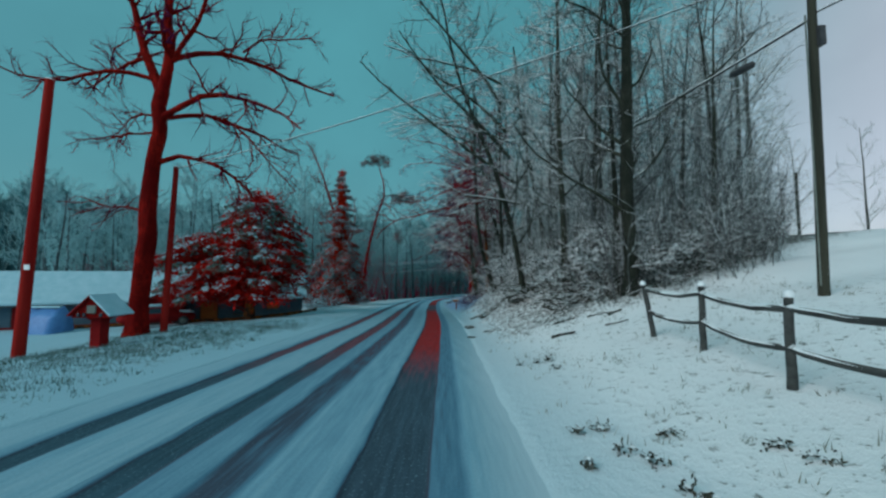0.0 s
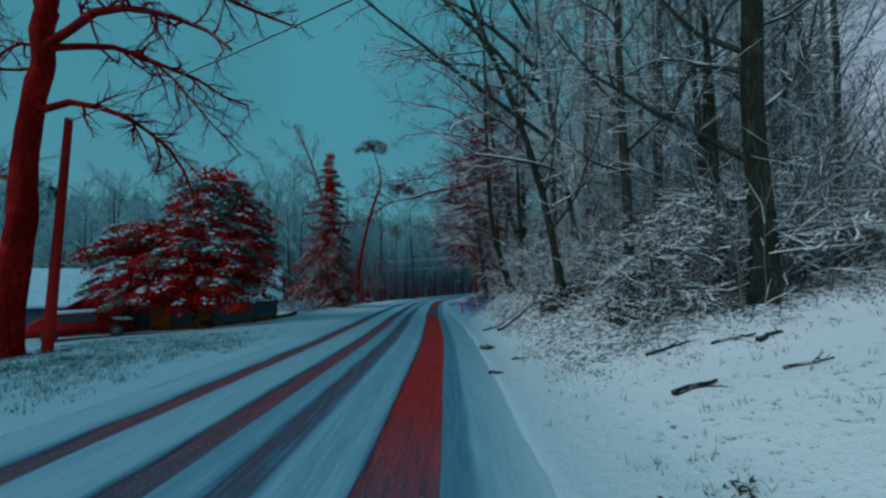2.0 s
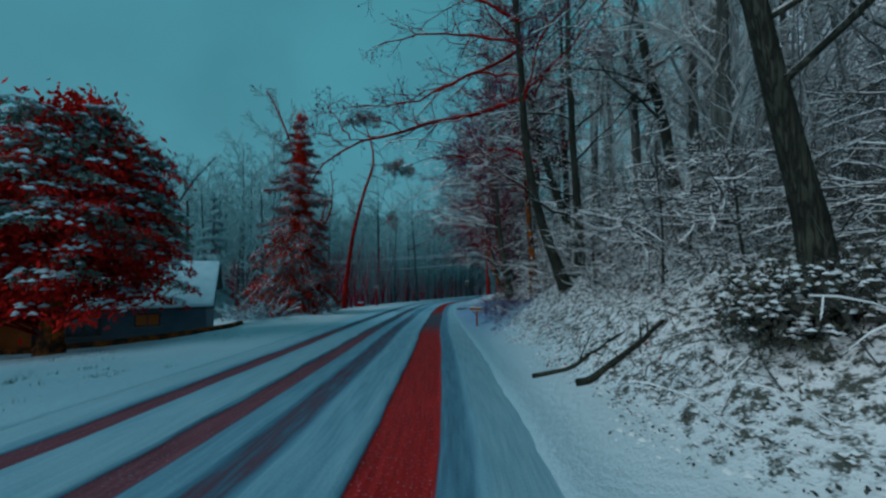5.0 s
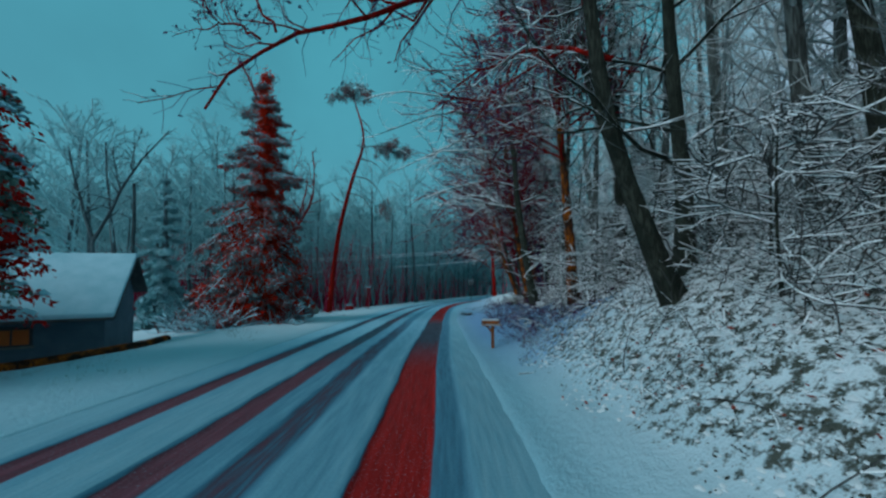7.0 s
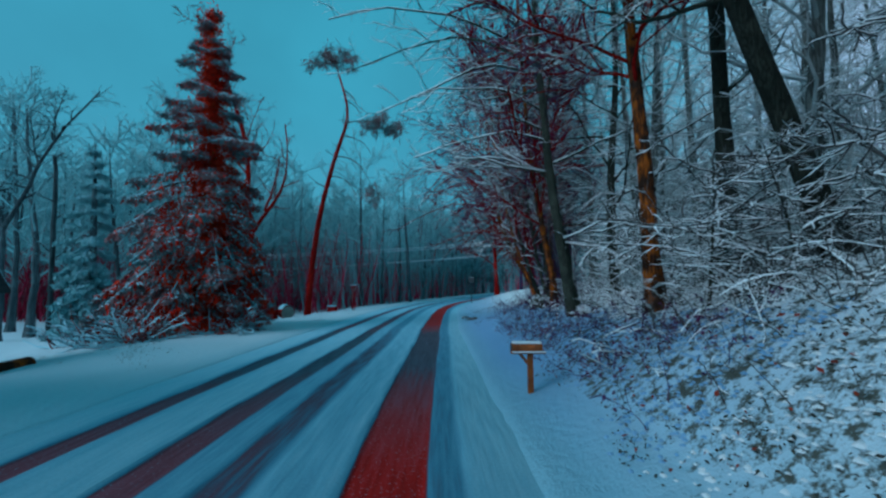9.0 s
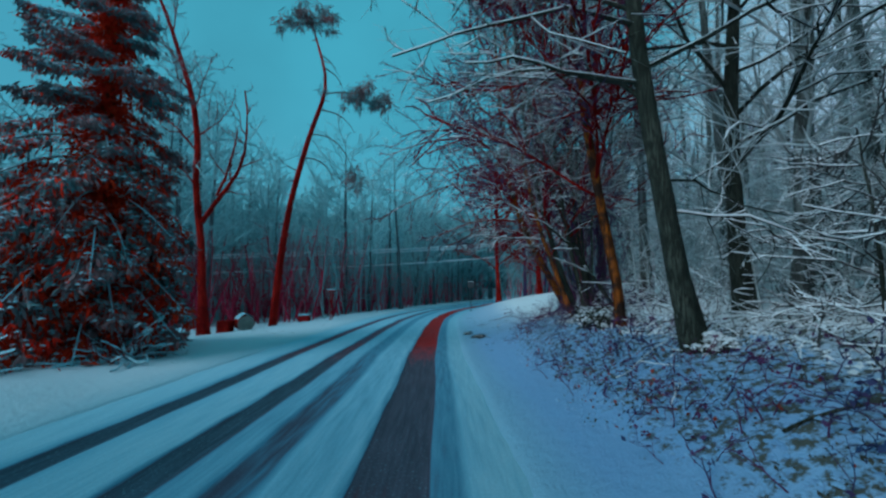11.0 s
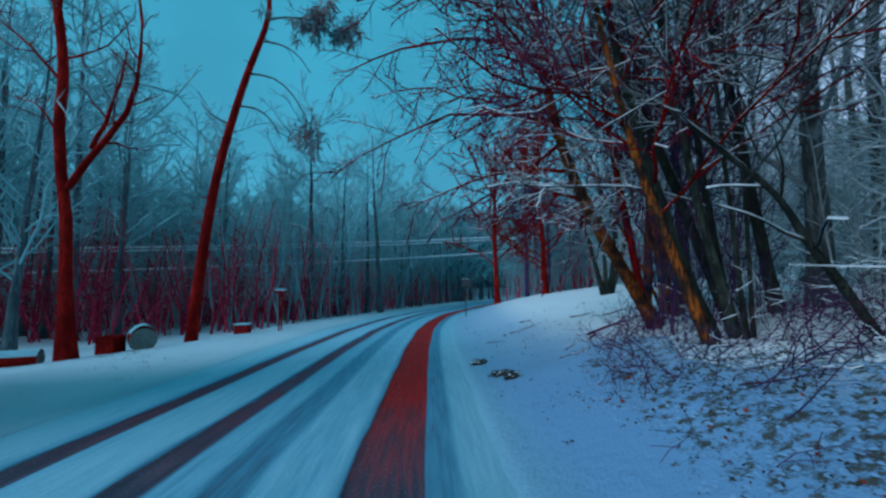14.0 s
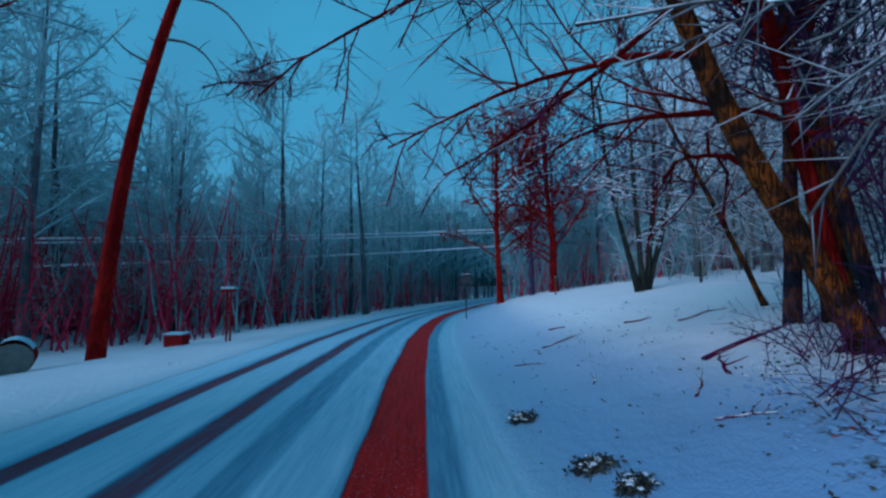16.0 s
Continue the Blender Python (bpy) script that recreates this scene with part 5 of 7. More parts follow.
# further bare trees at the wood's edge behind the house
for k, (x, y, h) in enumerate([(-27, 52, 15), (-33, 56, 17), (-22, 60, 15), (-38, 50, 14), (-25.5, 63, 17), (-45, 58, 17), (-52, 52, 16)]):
    bare_tree("bare_tree", "bare tree with spreading frosted twigs behind the house, haze in their colour", on_ground(x, y), [(0, 0, 0), (0.3, 0, h * 0.3), (-0.5 + 0.3 * k, 0, h * 0.7), (0.4 * k - 1, 0, h)], 0.22,
              seed=60 + k, auto=14, reach=6, counts=(6, 4), mats=(M_FARBARK, M_FROST_HAZE, M_SNOW_TEAL), low=0.25, twig=2.6, snow=0, lift=0.3, group="trees behind the house")


def leaning_pine():
    base = np.array(on_ground(-12.6, 60.9, 0.2))
    rg = np.random.RandomState(17)
    ob = thing("pine_tree", "leaning half-dead pine with a red-brown stem and two tufts of needles", "tree", tuple(base))
    T = curve_points([(0, 0, 0), (0.35, 0, 4.2), (0.95, 0, 8.6), (1.9, 0, 12.4), (2.6, 0.1, 15.0), (3.6, 0.1, 17.3), (3.35, 0.1, 19.0), (2.6, 0.1, 21.2), (2.2, 0.1, 22.8)], 22)[None]
    part("trunk", mesh("trunk", *tubes(T, np.interp(np.arange(22), [0, 4, 14, 21], [0.30, 0.24, 0.16, 0.05])[None], 12), M_OAK), ob)
    dead = [[(3.4, 0.1, 17.0), (4.4, 0.1, 17.2), (5.4, 0.1, 17.0), (6.6, 0, 16.9)], [(2.9, 0.1, 15.8), (4.2, 0, 15.6), (5.2, 0, 14.8), (5.6, 0, 14.0)],
            [(2.3, 0.1, 14.0), (3.8, 0, 13.9), (5.0, 0, 12.6), (5.8, 0, 10.8)], [(1.8, 0, 12.2), (2.9, 0, 12.2), (3.8, 0, 11.4), (4.2, 0, 10.4)],
            [(3.3, 0.1, 19), (4.2, 0.2, 18.4), (4.6, 0.2, 17.6)], [(3.0, 0.1, 20), (3.8, 0.1, 19.4), (4.2, 0.1, 18.6)], [(1.6, 0, 11.2), (0.6, 0, 11.7), (0.0, 0, 12.4)],
            [(2.3, 0.1, 22.3), (1.2, 0.1, 22.6), (0.5, 0, 22.2)], [(2.3, 0.1, 22.4), (3.3, 0.1, 22.6), (4.1, 0, 22.0)]]
    D = np.array([curve_points(d, 8) for d in dead])
    DR = np.linspace(0.06, 0.018, 8)[None] * np.ones((len(D), 1))
    S, SR = shoots(rg, D, DR, 3, 0.25, 45, 4, -0.1, 0.2, 0.4, 0.5)
    for k in range(len(D)):
        part("dead_limb", mesh("dead_limb", *joined([tubes(D[k:k + 1], DR[k:k + 1], 5), tubes(S[3 * k:3 * k + 3], np.maximum(SR[3 * k:3 * k + 3], 0.012), 3)]), M_TWIG), ob)
    for k in range(26):
        q = T[0, 3 + k % 17] + (T[0, 4 + k % 17] - T[0, 3 + k % 17]) * rg.rand()
        a = rg.rand() * 6.283
        tip = q + np.array([math.cos(a), math.sin(a), rg.uniform(-0.4, 0.5)]) * rg.uniform(0.3, 0.8)
        part("stub", mesh("stub", *tubes(np.stack([q, (q + tip) / 2, tip])[None], np.array([[0.035, 0.025, 0.008]]), 5), M_OAK), ob)
    for wide_, pts in ((0.8, [(6.0, 0, 17.0), (6.9, 0.2, 16.8), (5.5, -0.2, 17.3), (7.3, 0, 16.3), (6.4, 0.3, 16.4)]), (0.8, [(0.8, 0, 22.3), (1.8, 0, 22.9), (2.6, 0.2, 22.9), (3.6, 0, 22.2), (2.2, 0, 23.4)]),
                (0.3, [(5.7, 0, 10.6), (5.9, 0, 10.0), (5.5, 0, 11.2)])):
        c = np.repeat(np.array(pts, float), 7, 0) + rg.randn(len(pts) * 7, 3) * [wide_, 0.50, 0.13 if wide_ > 0.5 else 0.5]
        part("needle_tuft", mesh("needle_tuft", *leaf_blades(rg, c, 40 if wide_ > 0.5 else 18, 0.12, 0.60, 1.1, 0.0, 0.045), M_NEEDLE), ob)


leaning_pine()


# ---- the house ----
def house():
    ob = thing("house", "long low house with a snow-covered gable roof and grey-blue siding", "house", (-12.45, 36.3, -2.6))
    ob.rotation_euler = (0, 0, radians(26))
    L, D, eave, ridge = 26.0, 4.7, 2.5, 4.72
    B, eave_b = 3.8, 3.35
    bm = bmesh.new()
    # body with gable ends
    xs = (-L, 0)
    prof = [(0.35, 0), (B - 0.25, 0), (B - 0.25, eave_b - 0.1), (D / 2, ridge - 0.2), (0.35, eave)]
    a = [bm.verts.new((xs[0], y, z)) for y, z in prof]
    b = [bm.verts.new((xs[1] - 0.3, y, z)) for y, z in prof]
    bm.faces.new(a[::-1])
    bm.faces.new(b)
    for k in range(5):
        bm.faces.new((a[k], a[(k + 1) % 5], b[(k + 1) % 5], b[k]))
    bmesh.ops.recalc_face_normals(bm, faces=bm.faces)
    body = part("wall", bm_mesh("wall", bm, M_WALL), ob)
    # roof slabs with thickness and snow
    for name, mat, t0, t1, over in (("roof", M_METAL, 0.0, 0.10, 0.0), ("roof_snow", M_SNOW_TEAL, 0.103, 0.26, -0.04)):
        bm = bmesh.new()
        pr = []
        for dy, z in ((-0.1 - over, eave - 0.12), (D / 2, ridge), (B + 0.1 + over, eave_b - 0.12)):
            pr.append((dy, z))
        low = [[bm.verts.new((x, y, z + t0)) for y, z in pr] for x in (-L - 0.3, 0.15 + over)]
        top = [[bm.verts.new((x, y, z + t1)) for y, z in pr] for x in (-L - 0.3, 0.15 + over)]
        for k in range(2):
            bm.faces.new((top[0][k], top[0][k + 1], top[1][k + 1], top[1][k]))
            bm.faces.new((low[0][k], low[1][k], low[1][k + 1], low[0][k + 1]))
        for s in range(2):
            for k in range(2):
                bm.faces.new((low[s][k], low[s][k + 1], top[s][k + 1], top[s][k]))
        for k in (0, 2):
            bm.faces.new((low[0][k], low[1][k], top[1][k], top[0][k]))
        bmesh.ops.recalc_face_normals(bm, faces=bm.faces)
        bmesh.ops.bevel(bm, geom=bm.edges[:], offset=0.03, segments=2, affect="EDGES")
        part(name, bm_mesh(name, bm, mat), ob, "even white sheet of snow" if name == "roof_snow" else "")
    # siding boards on the front and the gable
    for k in range(13):
        bm = bmesh.new()
        box_bm(bm, (L - 0.2, 0.025, 0.19), (-L / 2 - 0.15, 0.335, 0.12 + 0.2 * k), 0.004)
        part("siding_board", bm_mesh("siding_board", bm, M_WALL), ob)
    for k in range(22):
        z = 0.12 + 0.2 * k
        y0 = 0.35 if z < eave else 0.35 + (D / 2 - 0.35) * (z - eave) / (ridge - 0.2 - eave)
        y1 = B - 0.25 if z < eave_b - 0.1 else B - 0.25 - (B - 0.25 - D / 2) * (z - eave_b + 0.1) / (ridge - 0.1 - eave_b)
        if y1 - y0 < 0.3:
            continue
        bm = bmesh.new()
        box_bm(bm, (0.025, y1 - y0, 0.19), (-0.287, (y0 + y1) / 2, z), 0.004)
        part("siding_board", bm_mesh("siding_board", bm, M_WALL), ob)
    # window with lit-looking orange shutter, door, further windows
    for x, z, w, h, m in ((-2.75, 1.93, 0.9, 0.5, M_ORANGE), (-7.6, 1.5, 1.2, 1.75, M_ORANGE), (-5.2, 1.75, 1.1, 0.8, M_WIN), (-11.0, 1.7, 1.3, 0.9, M_WIN),
                          (-21.5, 1.7, 1.2, 1.0, M_REDWALL), (-24.5, 1.7, 1.0, 1.0, M_REDWALL), (-18.6, 1.5, 1.8, 1.75, M_REDWALL)):
        nm = "door" if h > 1.5 else "window"
        fr = part(nm, box(nm, (w + 0.16, 0.09, h + 0.16), (x, 0.31, z), M_METAL, 0.012), ob)
        part("panel", box("panel", (w, 0.05, h), (x, 0.27, z), m, 0.008), fr, "orange-brown painted panel" if m is M_ORANGE else "")
        if nm == "window":
            part("mullion", box("mullion", (0.05, 0.03, h), (x, 0.245, z), M_METAL, 0.004), fr)
            part("sill", box("sill", (w + 0.26, 0.14, 0.06), (x, 0.26, z - h / 2 - 0.1), M_CUT, 0.01), fr)
    # brown base course
    part("base_course", box("base_course", (L, 0.12, 0.5), (-L / 2 - 0.1, 0.30, 0.72), M_REDWALL, 0.02), ob, "dark red-brown base course")
    # corner boards
    part("corner_board", box("corner_board", (0.14, 0.14, eave), (-0.33, 0.36, eave / 2), M_WALL, 0.01), ob)
    part("corner_board", box("corner_board", (0.14, 0.14, eave), (-0.33, B - 0.26, eave / 2), M_WALL, 0.01), ob)
    # dark-red gabled porch in front
    bm = bmesh.new()
    pts = [(-12.15, 0), (-9.25, 0), (-9.25, 2.2), (-10.7, 3.15), (-12.15, 2.2)]
    a = [bm.verts.new((px_, -1.95, pz)) for px_, pz in pts]
    b = [bm.verts.new((px_, 0.3, pz)) for px_, pz in pts]
    bm.faces.new(a)
    bm.faces.new(b[::-1])
    for k in range(5):
        bm.faces.new((a[k], b[k], b[(k + 1) % 5], a[(k + 1) % 5]))
    bmesh.ops.recalc_face_normals(bm, faces=bm.faces)
    porch = part("porch", bm_mesh("porch", bm, M_REDWALL), ob, "dark red gabled porch")
    for sgn in (-1, 1):
        turn = Euler((0, sgn * math.atan2(0.95, 1.45), 0)).to_matrix()
        part("porch_roof", box("porch_roof", (1.95, 2.5, 0.09), (-10.7 + sgn * 0.80, -0.95, 2.74), M_REDWALL, 0.02, turn), porch)
    part("porch_door", box("porch_door", (0.9, 0.06, 1.9), (-10.7, -1.96, 1.0), M_METAL, 0.01), porch)


house()


def edging():
    """Brown timber edging along the drive in front of the house."""
    p = curve_points([(-26, 28.4, 0), (-18.5, 31.9, 0), (-14.0, 34.0, 0), (-12.1, 35.2, 0), (-11.7, 36.6, 0), (-12.4, 39.0, 0)], 24)
    p[:, 2] = ground_z(p[:, 0], p[:, 1]) + 0.06
    ob = tagged(new("timber_edging", mesh("timber_edging", *tubes(p[None], np.full((1, 24), 0.19), 8), M_RUST)), "orange-brown timber edging along the yard", "edging")
    return ob


edging()


def bird_house():
    x, y = -13.3, 16.1
    z = float(ground_z(x, y))
    ob = thing("house_shaped_letterbox", "red house-shaped letterbox with a snowy gable roof on a brick pier", "letterbox", (x, y, z))
    bm = bmesh.new()
    box_bm(bm, (0.40, 0.42, 1.12), (0, 0, 0.56), 0.02)
    pier = part("pier", bm_mesh("pier", bm, M_REDWALL), ob, "square dark red pier")
    part("pier_cap", box("pier_cap", (0.54, 0.56, 0.1), (0, 0, 1.15), M_REDWALL, 0.02), ob)
    bm = bmesh.new()
    pts = [(-0.72, 1.2), (0.72, 1.2), (0.72, 1.32), (0, 2.0), (-0.72, 1.32)]
    a = [bm.verts.new((px_, -0.45, pz)) for px_, pz in pts]
    b = [bm.verts.new((px_, 0.55, pz)) for px_, pz in pts]
    bm.faces.new(a)
    bm.faces.new(b[::-1])
    for k in range(5):
        bm.faces.new((a[k], b[k], b[(k + 1) % 5], a[(k + 1) % 5]))
    bmesh.ops.recalc_face_normals(bm, faces=bm.faces)
    part("gable_box", bm_mesh("gable_box", bm, M_OAK), ob)
    for s in (-1, 1):
        turn = Euler((0, s * math.atan2(0.68, 0.72), 0)).to_matrix()
        part("roof_slab", box("roof_slab", (1.16, 1.16, 0.07), (s * 0.405, 0.05, 1.67), M_SNOW_TEAL if s > 0 else M_REDWALL, 0.02, turn), ob, "snowy roof slab" if s > 0 else "")
    part("panel", box("panel", (0.34, 0.05, 0.3), (0.05, -0.465, 1.52), M_CUT, 0.02), ob, "pale panel in the gable")
    for k in (-0.45, -0.22, 0.42):
        part("opening", box("opening", (0.1, 0.05, 0.14), (k, -0.462, 1.31), M_WIN, 0.01), ob)


bird_house()


def parked_car():
    ob = thing("parked_car", "dark red parked car with snow on its roof beside the house", "car", (-20.0, 28.2, float(ground_z(-20.0, 28.2))))
    ob.rotation_euler = (0, 0, radians(50))
    bm = bmesh.new()
    prof = [(-2.1, 0.35), (2.1, 0.35), (2.15, 0.8), (1.2, 0.95), (0.7, 1.4), (-1.3, 1.42), (-1.95, 0.95), (-2.15, 0.8)]
    a = [bm.verts.new((px_, -0.85, pz)) for px_, pz in prof]
    b = [bm.verts.new((px_, 0.85, pz)) for px_, pz in prof]
    bm.faces.new(a)
    bm.faces.new(b[::-1])
    for k in range(8):
        bm.faces.new((a[k], b[k], b[(k + 1) % 8], a[(k + 1) % 8]))
    bmesh.ops.recalc_face_normals(bm, faces=bm.faces)
    bmesh.ops.bevel(bm, geom=bm.edges[:], offset=0.09, segments=3, affect="EDGES")
    part("body", bm_mesh("body", bm, M_REDWALL, True), ob)
    part("side_window", box("side_window", (1.5, 0.02, 0.36), (-0.3, -0.86, 1.15), M_WIN, 0.005), ob)
    part("roof_snow", box("roof_snow", (1.8, 1.4, 0.12), (-0.3, 0, 1.47), M_SNOW_TEAL, 0.05), ob)
    part("bonnet_snow", box("bonnet_snow", (0.9, 1.4, 0.08), (1.65, 0, 0.93), M_SNOW_TEAL, 0.035), ob)
    for x in (-1.35, 1.35):
        for s in (-1, 1):
            p = np.array([(x, s * 0.62, 0.34), (x, s * 0.88, 0.34), (x, s * 0.89, 0.34)])
            w = part("wheel", mesh("wheel", *tubes(p[None], np.array([[0.34, 0.34, 0.05]]), 18), M_METAL), ob)
            q = np.array([(x, s * 0.885, 0.34), (x, s * 0.90, 0.34), (x, s * 0.905, 0.34)])
            part("rim", mesh("rim", *tubes(q[None], np.array([[0.2, 0.18, 0.02]]), 14), M_CUT), w)


parked_car()
tarp = thing("tarpaulin_tent", "blue tarpaulin stretched over a pile, snow along its ridge", "tarpaulin", (-26.6, 26.9, float(ground_z(-26.6, 26.9)) - 0.05))
bm = bmesh.new()
rows = [[bm.verts.new((px_, py + 0.05 * math.sin(7 * px_), pz * (1 - 0.12 * (k % 2)))) for k, px_ in enumerate((-1.1, -0.5, 0.1, 0.7, 1.2))] for py, pz in ((-0.8, 0), (-0.62, 1.0), (0, 1.85), (0.62, 1.0), (0.8, 0))]
for a, b in zip(rows, rows[1:]):
    for k in range(4):
        bm.faces.new((a[k], a[k + 1], b[k + 1], b[k]))
for k in (0, 4):
    bm.faces.new([r[k] for r in rows])
bmesh.ops.recalc_face_normals(bm, faces=bm.faces)
part("cover", bm_mesh("cover", bm, M_TARP, True), tarp)
part("snow_ridge", box("snow_ridge", (2.1, 0.34, 0.12), (0.05, 0, 1.75), M_SNOW_TEAL, 0.05), tarp, "line of snow along the ridge")


# ---- by the ditch further on ----
def log_round(x, y, r, length, turn, label):
    z = float(ground_z(x, y))
    ob = thing("cut_log", label, "log", (x, y, z + r - 0.05))
    ob.rotation_euler = (0, 0, radians(turn))
    rg = np.random.RandomState(int(x * -10))
    p = np.linspace(-length / 2, length / 2, 8)[:, None] * np.array([1.0, 0, 0])
    part("log_body", mesh("log_body", *tubes(p[None], np.full((1, 8), r) * (0.97 + 0.05 * rg.rand(1, 8)), 18), M_OAK), ob)
    e = np.array([p[-1], p[-1] + [0.012, 0, 0], p[-1] + [0.014, 0, 0]])
    part("cut_face", mesh("cut_face", *tubes(e[None], np.array([[r * 0.96, r * 0.9, 0.01]]), 18), M_CUT), ob, "grey sawn end")
    e = np.array([p[0], p[0] - [0.012, 0, 0], p[0] - [0.014, 0, 0]])
    part("cut_face", mesh("cut_face", *tubes(e[None], np.array([[r * 0.96, r * 0.9, 0.01]]), 18), M_CUT), ob)
    a = np.linspace(-1.05, 1.05, 9)
    V = [(xx, math.sin(t) * (r + 0.02), math.cos(t) * (r + 0.02 + 0.09 * math.cos(t * 1.4))) for xx in np.linspace(-length / 2, length / 2, 8) for t in a]
    i = np.arange(7)[:, None] * 9 + np.arange(8)[None]
    part("snow_cap", mesh("snow_cap", V, np.stack([i, i + 1, i + 10, i + 9], -1).reshape(-1, 4), M_SNOW_TEAL), ob, "rounded cap of snow")


log_round(-13.7, 59.2, 0.52, 1.1, -50, "thick sawn log lying in the snow with a snow cap")
bm = bmesh.new()
box_bm(bm, (0.8, 0.7, 0.8), (0, 0, 0.36), 0.06)
part("box_body", bm_mesh("box_body", bm, M_OAK), thing("wooden_box", "dark red wooden box beside the sawn log", "box", (-14.6, 58.6, float(ground_z(-14.6, 58.6)))))
log_round(-16.9, 56.4, 0.28, 2.4, 20, "long low log half buried in snow near the forked tree")
crate = thing("small_crate", "small dark red crate with snow on its lid", "crate", (-11.2, 63.2, float(ground_z(-11.2, 63.2))))
part("crate_body", box("crate_body", (0.75, 0.5, 0.5), (0, 0, 0.22), M_REDWALL, 0.02), crate)
part("lid_snow", box("lid_snow", (0.8, 0.54, 0.08), (0, 0, 0.5), M_SNOW_TEAL, 0.03), crate)


def post_box(name, x, y, h, label):
    z = float(ground_z(x, y))
    ob = thing(name, label, "post", (x, y, z - 0.05))
    for dx in (-0.07, 0.09):
        part("post", box("post", (0.07, 0.07, h), (dx, 0, h / 2), M_REDWALL, 0.01), ob)
    part("top_board", box("top_board", (0.6, 0.25, 0.12), (0, 0, h + 0.05), M_REDWALL, 0.02), ob)
    part("snow_cap", box("snow_cap", (0.64, 0.28, 0.09), (0, 0, h + 0.155), M_SNOW_TEAL, 0.04), ob)


post_box("bird_table", -9.3, 63.6, 2.2, "slim two-legged bird table with a snowy top")

# wires over the ditch, falling away with the road
for z0, z1 in ((2.7, 7.4), (2.45, 7.0), (0.95, 5.2)):
    cable("overhead_cable", (-34, 68, z0), (20, 101, z1), 0.5, 0.055, "snow-lined overhead cable along the wood's edge", M_SNOW_TEAL)


# ---- things east of the road ----
def split_rail_fence():
    """Posts and two sagging rails along the field."""
    feet = [(5.15, 1.6), (5.1, 3.8), (5.02, 6.2), (5.35, 8.5), (5.4, 10.35)]
    rg = np.random.RandomState(3)
    ob = thing("split_rail_fence", "weathered split-rail fence with snow on its rails", "fence", (*feet[2], float(ground_z(*feet[2]))))
    o = np.array(ob.location)
    for k, (x, y) in enumerate(feet):
        z = float(ground_z(x, y))
        lean = np.array([(-0.25 if k == 4 else 0.02), 0.02, 1.36])
        p = np.linspace(0, 1, 6)[:, None] * lean + np.array([x, y, z - 0.08]) - o
        p[:, :2] += rg.randn(6, 2) * 0.006
        post = part("post", mesh("post", *tubes(p[None], np.array([[0.068, 0.064, 0.062, 0.060, 0.060, 0.056]]), 7), M_FENCE), ob)
        c = p[-1] + np.array([[0, 0, -0.03], [0, 0, 0.015], [0, 0, 0.06], [0, 0, 0.075]])
        part("snow_cap", mesh("snow_cap", *tubes(c[None], np.array([[0.06, 0.07, 0.042, 0.005]]), 9), M_SNOW), post, "round cap of snow")
    for k in range(4):
        for h, sag in ((1.15, 0.08), (0.60, 0.09)):
            a = np.array([*feet[k], float(ground_z(*feet[k])) + h - 0.05])
            b = np.array([*feet[k + 1], float(ground_z(*feet[k + 1])) + h - 0.05 + (0.06 if k == 3 else 0)])
            if k == 3:
                b[0] -= 0.25 * h / 1.36
            s = np.linspace(-0.04, 1.04, 10)[:, None]
            p = a * (1 - s) + b * s - np.array([0, 0, 1.0]) * sag * 4 * s * (1 - s) - o
            p += rg.randn(10, 3) * 0.006
            r = np.interp(np.arange(10), [0, 1, 8, 9], [0.035, 0.055, 0.055, 0.035])[None]
            rail = part("rail", mesh("rail", *tubes(p[None], r, 6), M_FENCE), ob)
            part("snow_line", mesh("snow_line", *snow_strips(p[None], r, 0.035, 1.0, k), M_SNOW), rail)


split_rail_fence()

PR = (10.02, 10.8, float(ground_z(10.02, 10.8)) - 0.15)
pole = utility_pole("utility_pole", PR, (10.22, 10.8, PR[2] + 11.8), 0.125, 0.085, M_POLE, "weathered grey-green wooden utility pole in the snowy field")
part("junction_box", box("junction_box", (0.17, 0.24, 0.52), (0.2, -0.08, 7.0), M_METAL, 0.02), pole, "small grey junction box")
part("guard_strip", box("guard_strip", (0.035, 0.03, 7.2), (-0.13, -0.07, 4.0), M_CUT, 0.008), pole, "pale cable guard")
cable("overhead_cable", (-13.75, 20.6, 7.65), (10.2, 10.8, PR[2] + 9.2), 0.42, 0.018, "thin overhead cable across the road with snow on it")
cable("overhead_cable", (10.2, 10.8, PR[2] + 7.6), (10.4, 28.5, 11.3), 0.15, 0.034, "dark service cable from the pole into the wood")
spl = thing("cable_splice", "fat black cable splice case hanging in the service cable", "splice case", (10.25, 13.4, 9.05))
d = np.array([0.2, 17.0, 2.4]) / 17.17
p = np.array([d * k for k in (-0.52, -0.46, -0.1, 0.1, 0.42, 0.48)])
part("case", mesh("case", *tubes(p[None], np.array([[0.04, 0.11, 0.125, 0.125, 0.11, 0.04]]), 10), M_WIRE), spl)
p = np.array([d * k for k in (0.38, 0.46, 0.56)])
part("strap", mesh("strap", *tubes(p[None], np.array([[0.05, 0.06, 0.03]]), 8), M_METAL), spl)
cable("overhead_cable", (10.2, 10.8, PR[2] + 7.7), (16.0, 4.0, 11.5), 0.2, 0.022, "dark cable from the pole over the field")
for x, y, h, lean in ((42, 46, 10.5, 0.0), (38, 47, 7.5, -0.8), (36, 54, 8.0, 0.2)):
    utility_pole("utility_pole", (x, y, float(ground_z(x, y)) - 0.2), (x + lean, y, float(ground_z(x, y)) + h), 0.17, 0.12, M_POLE, "distant wooden utility pole at the field's far edge")


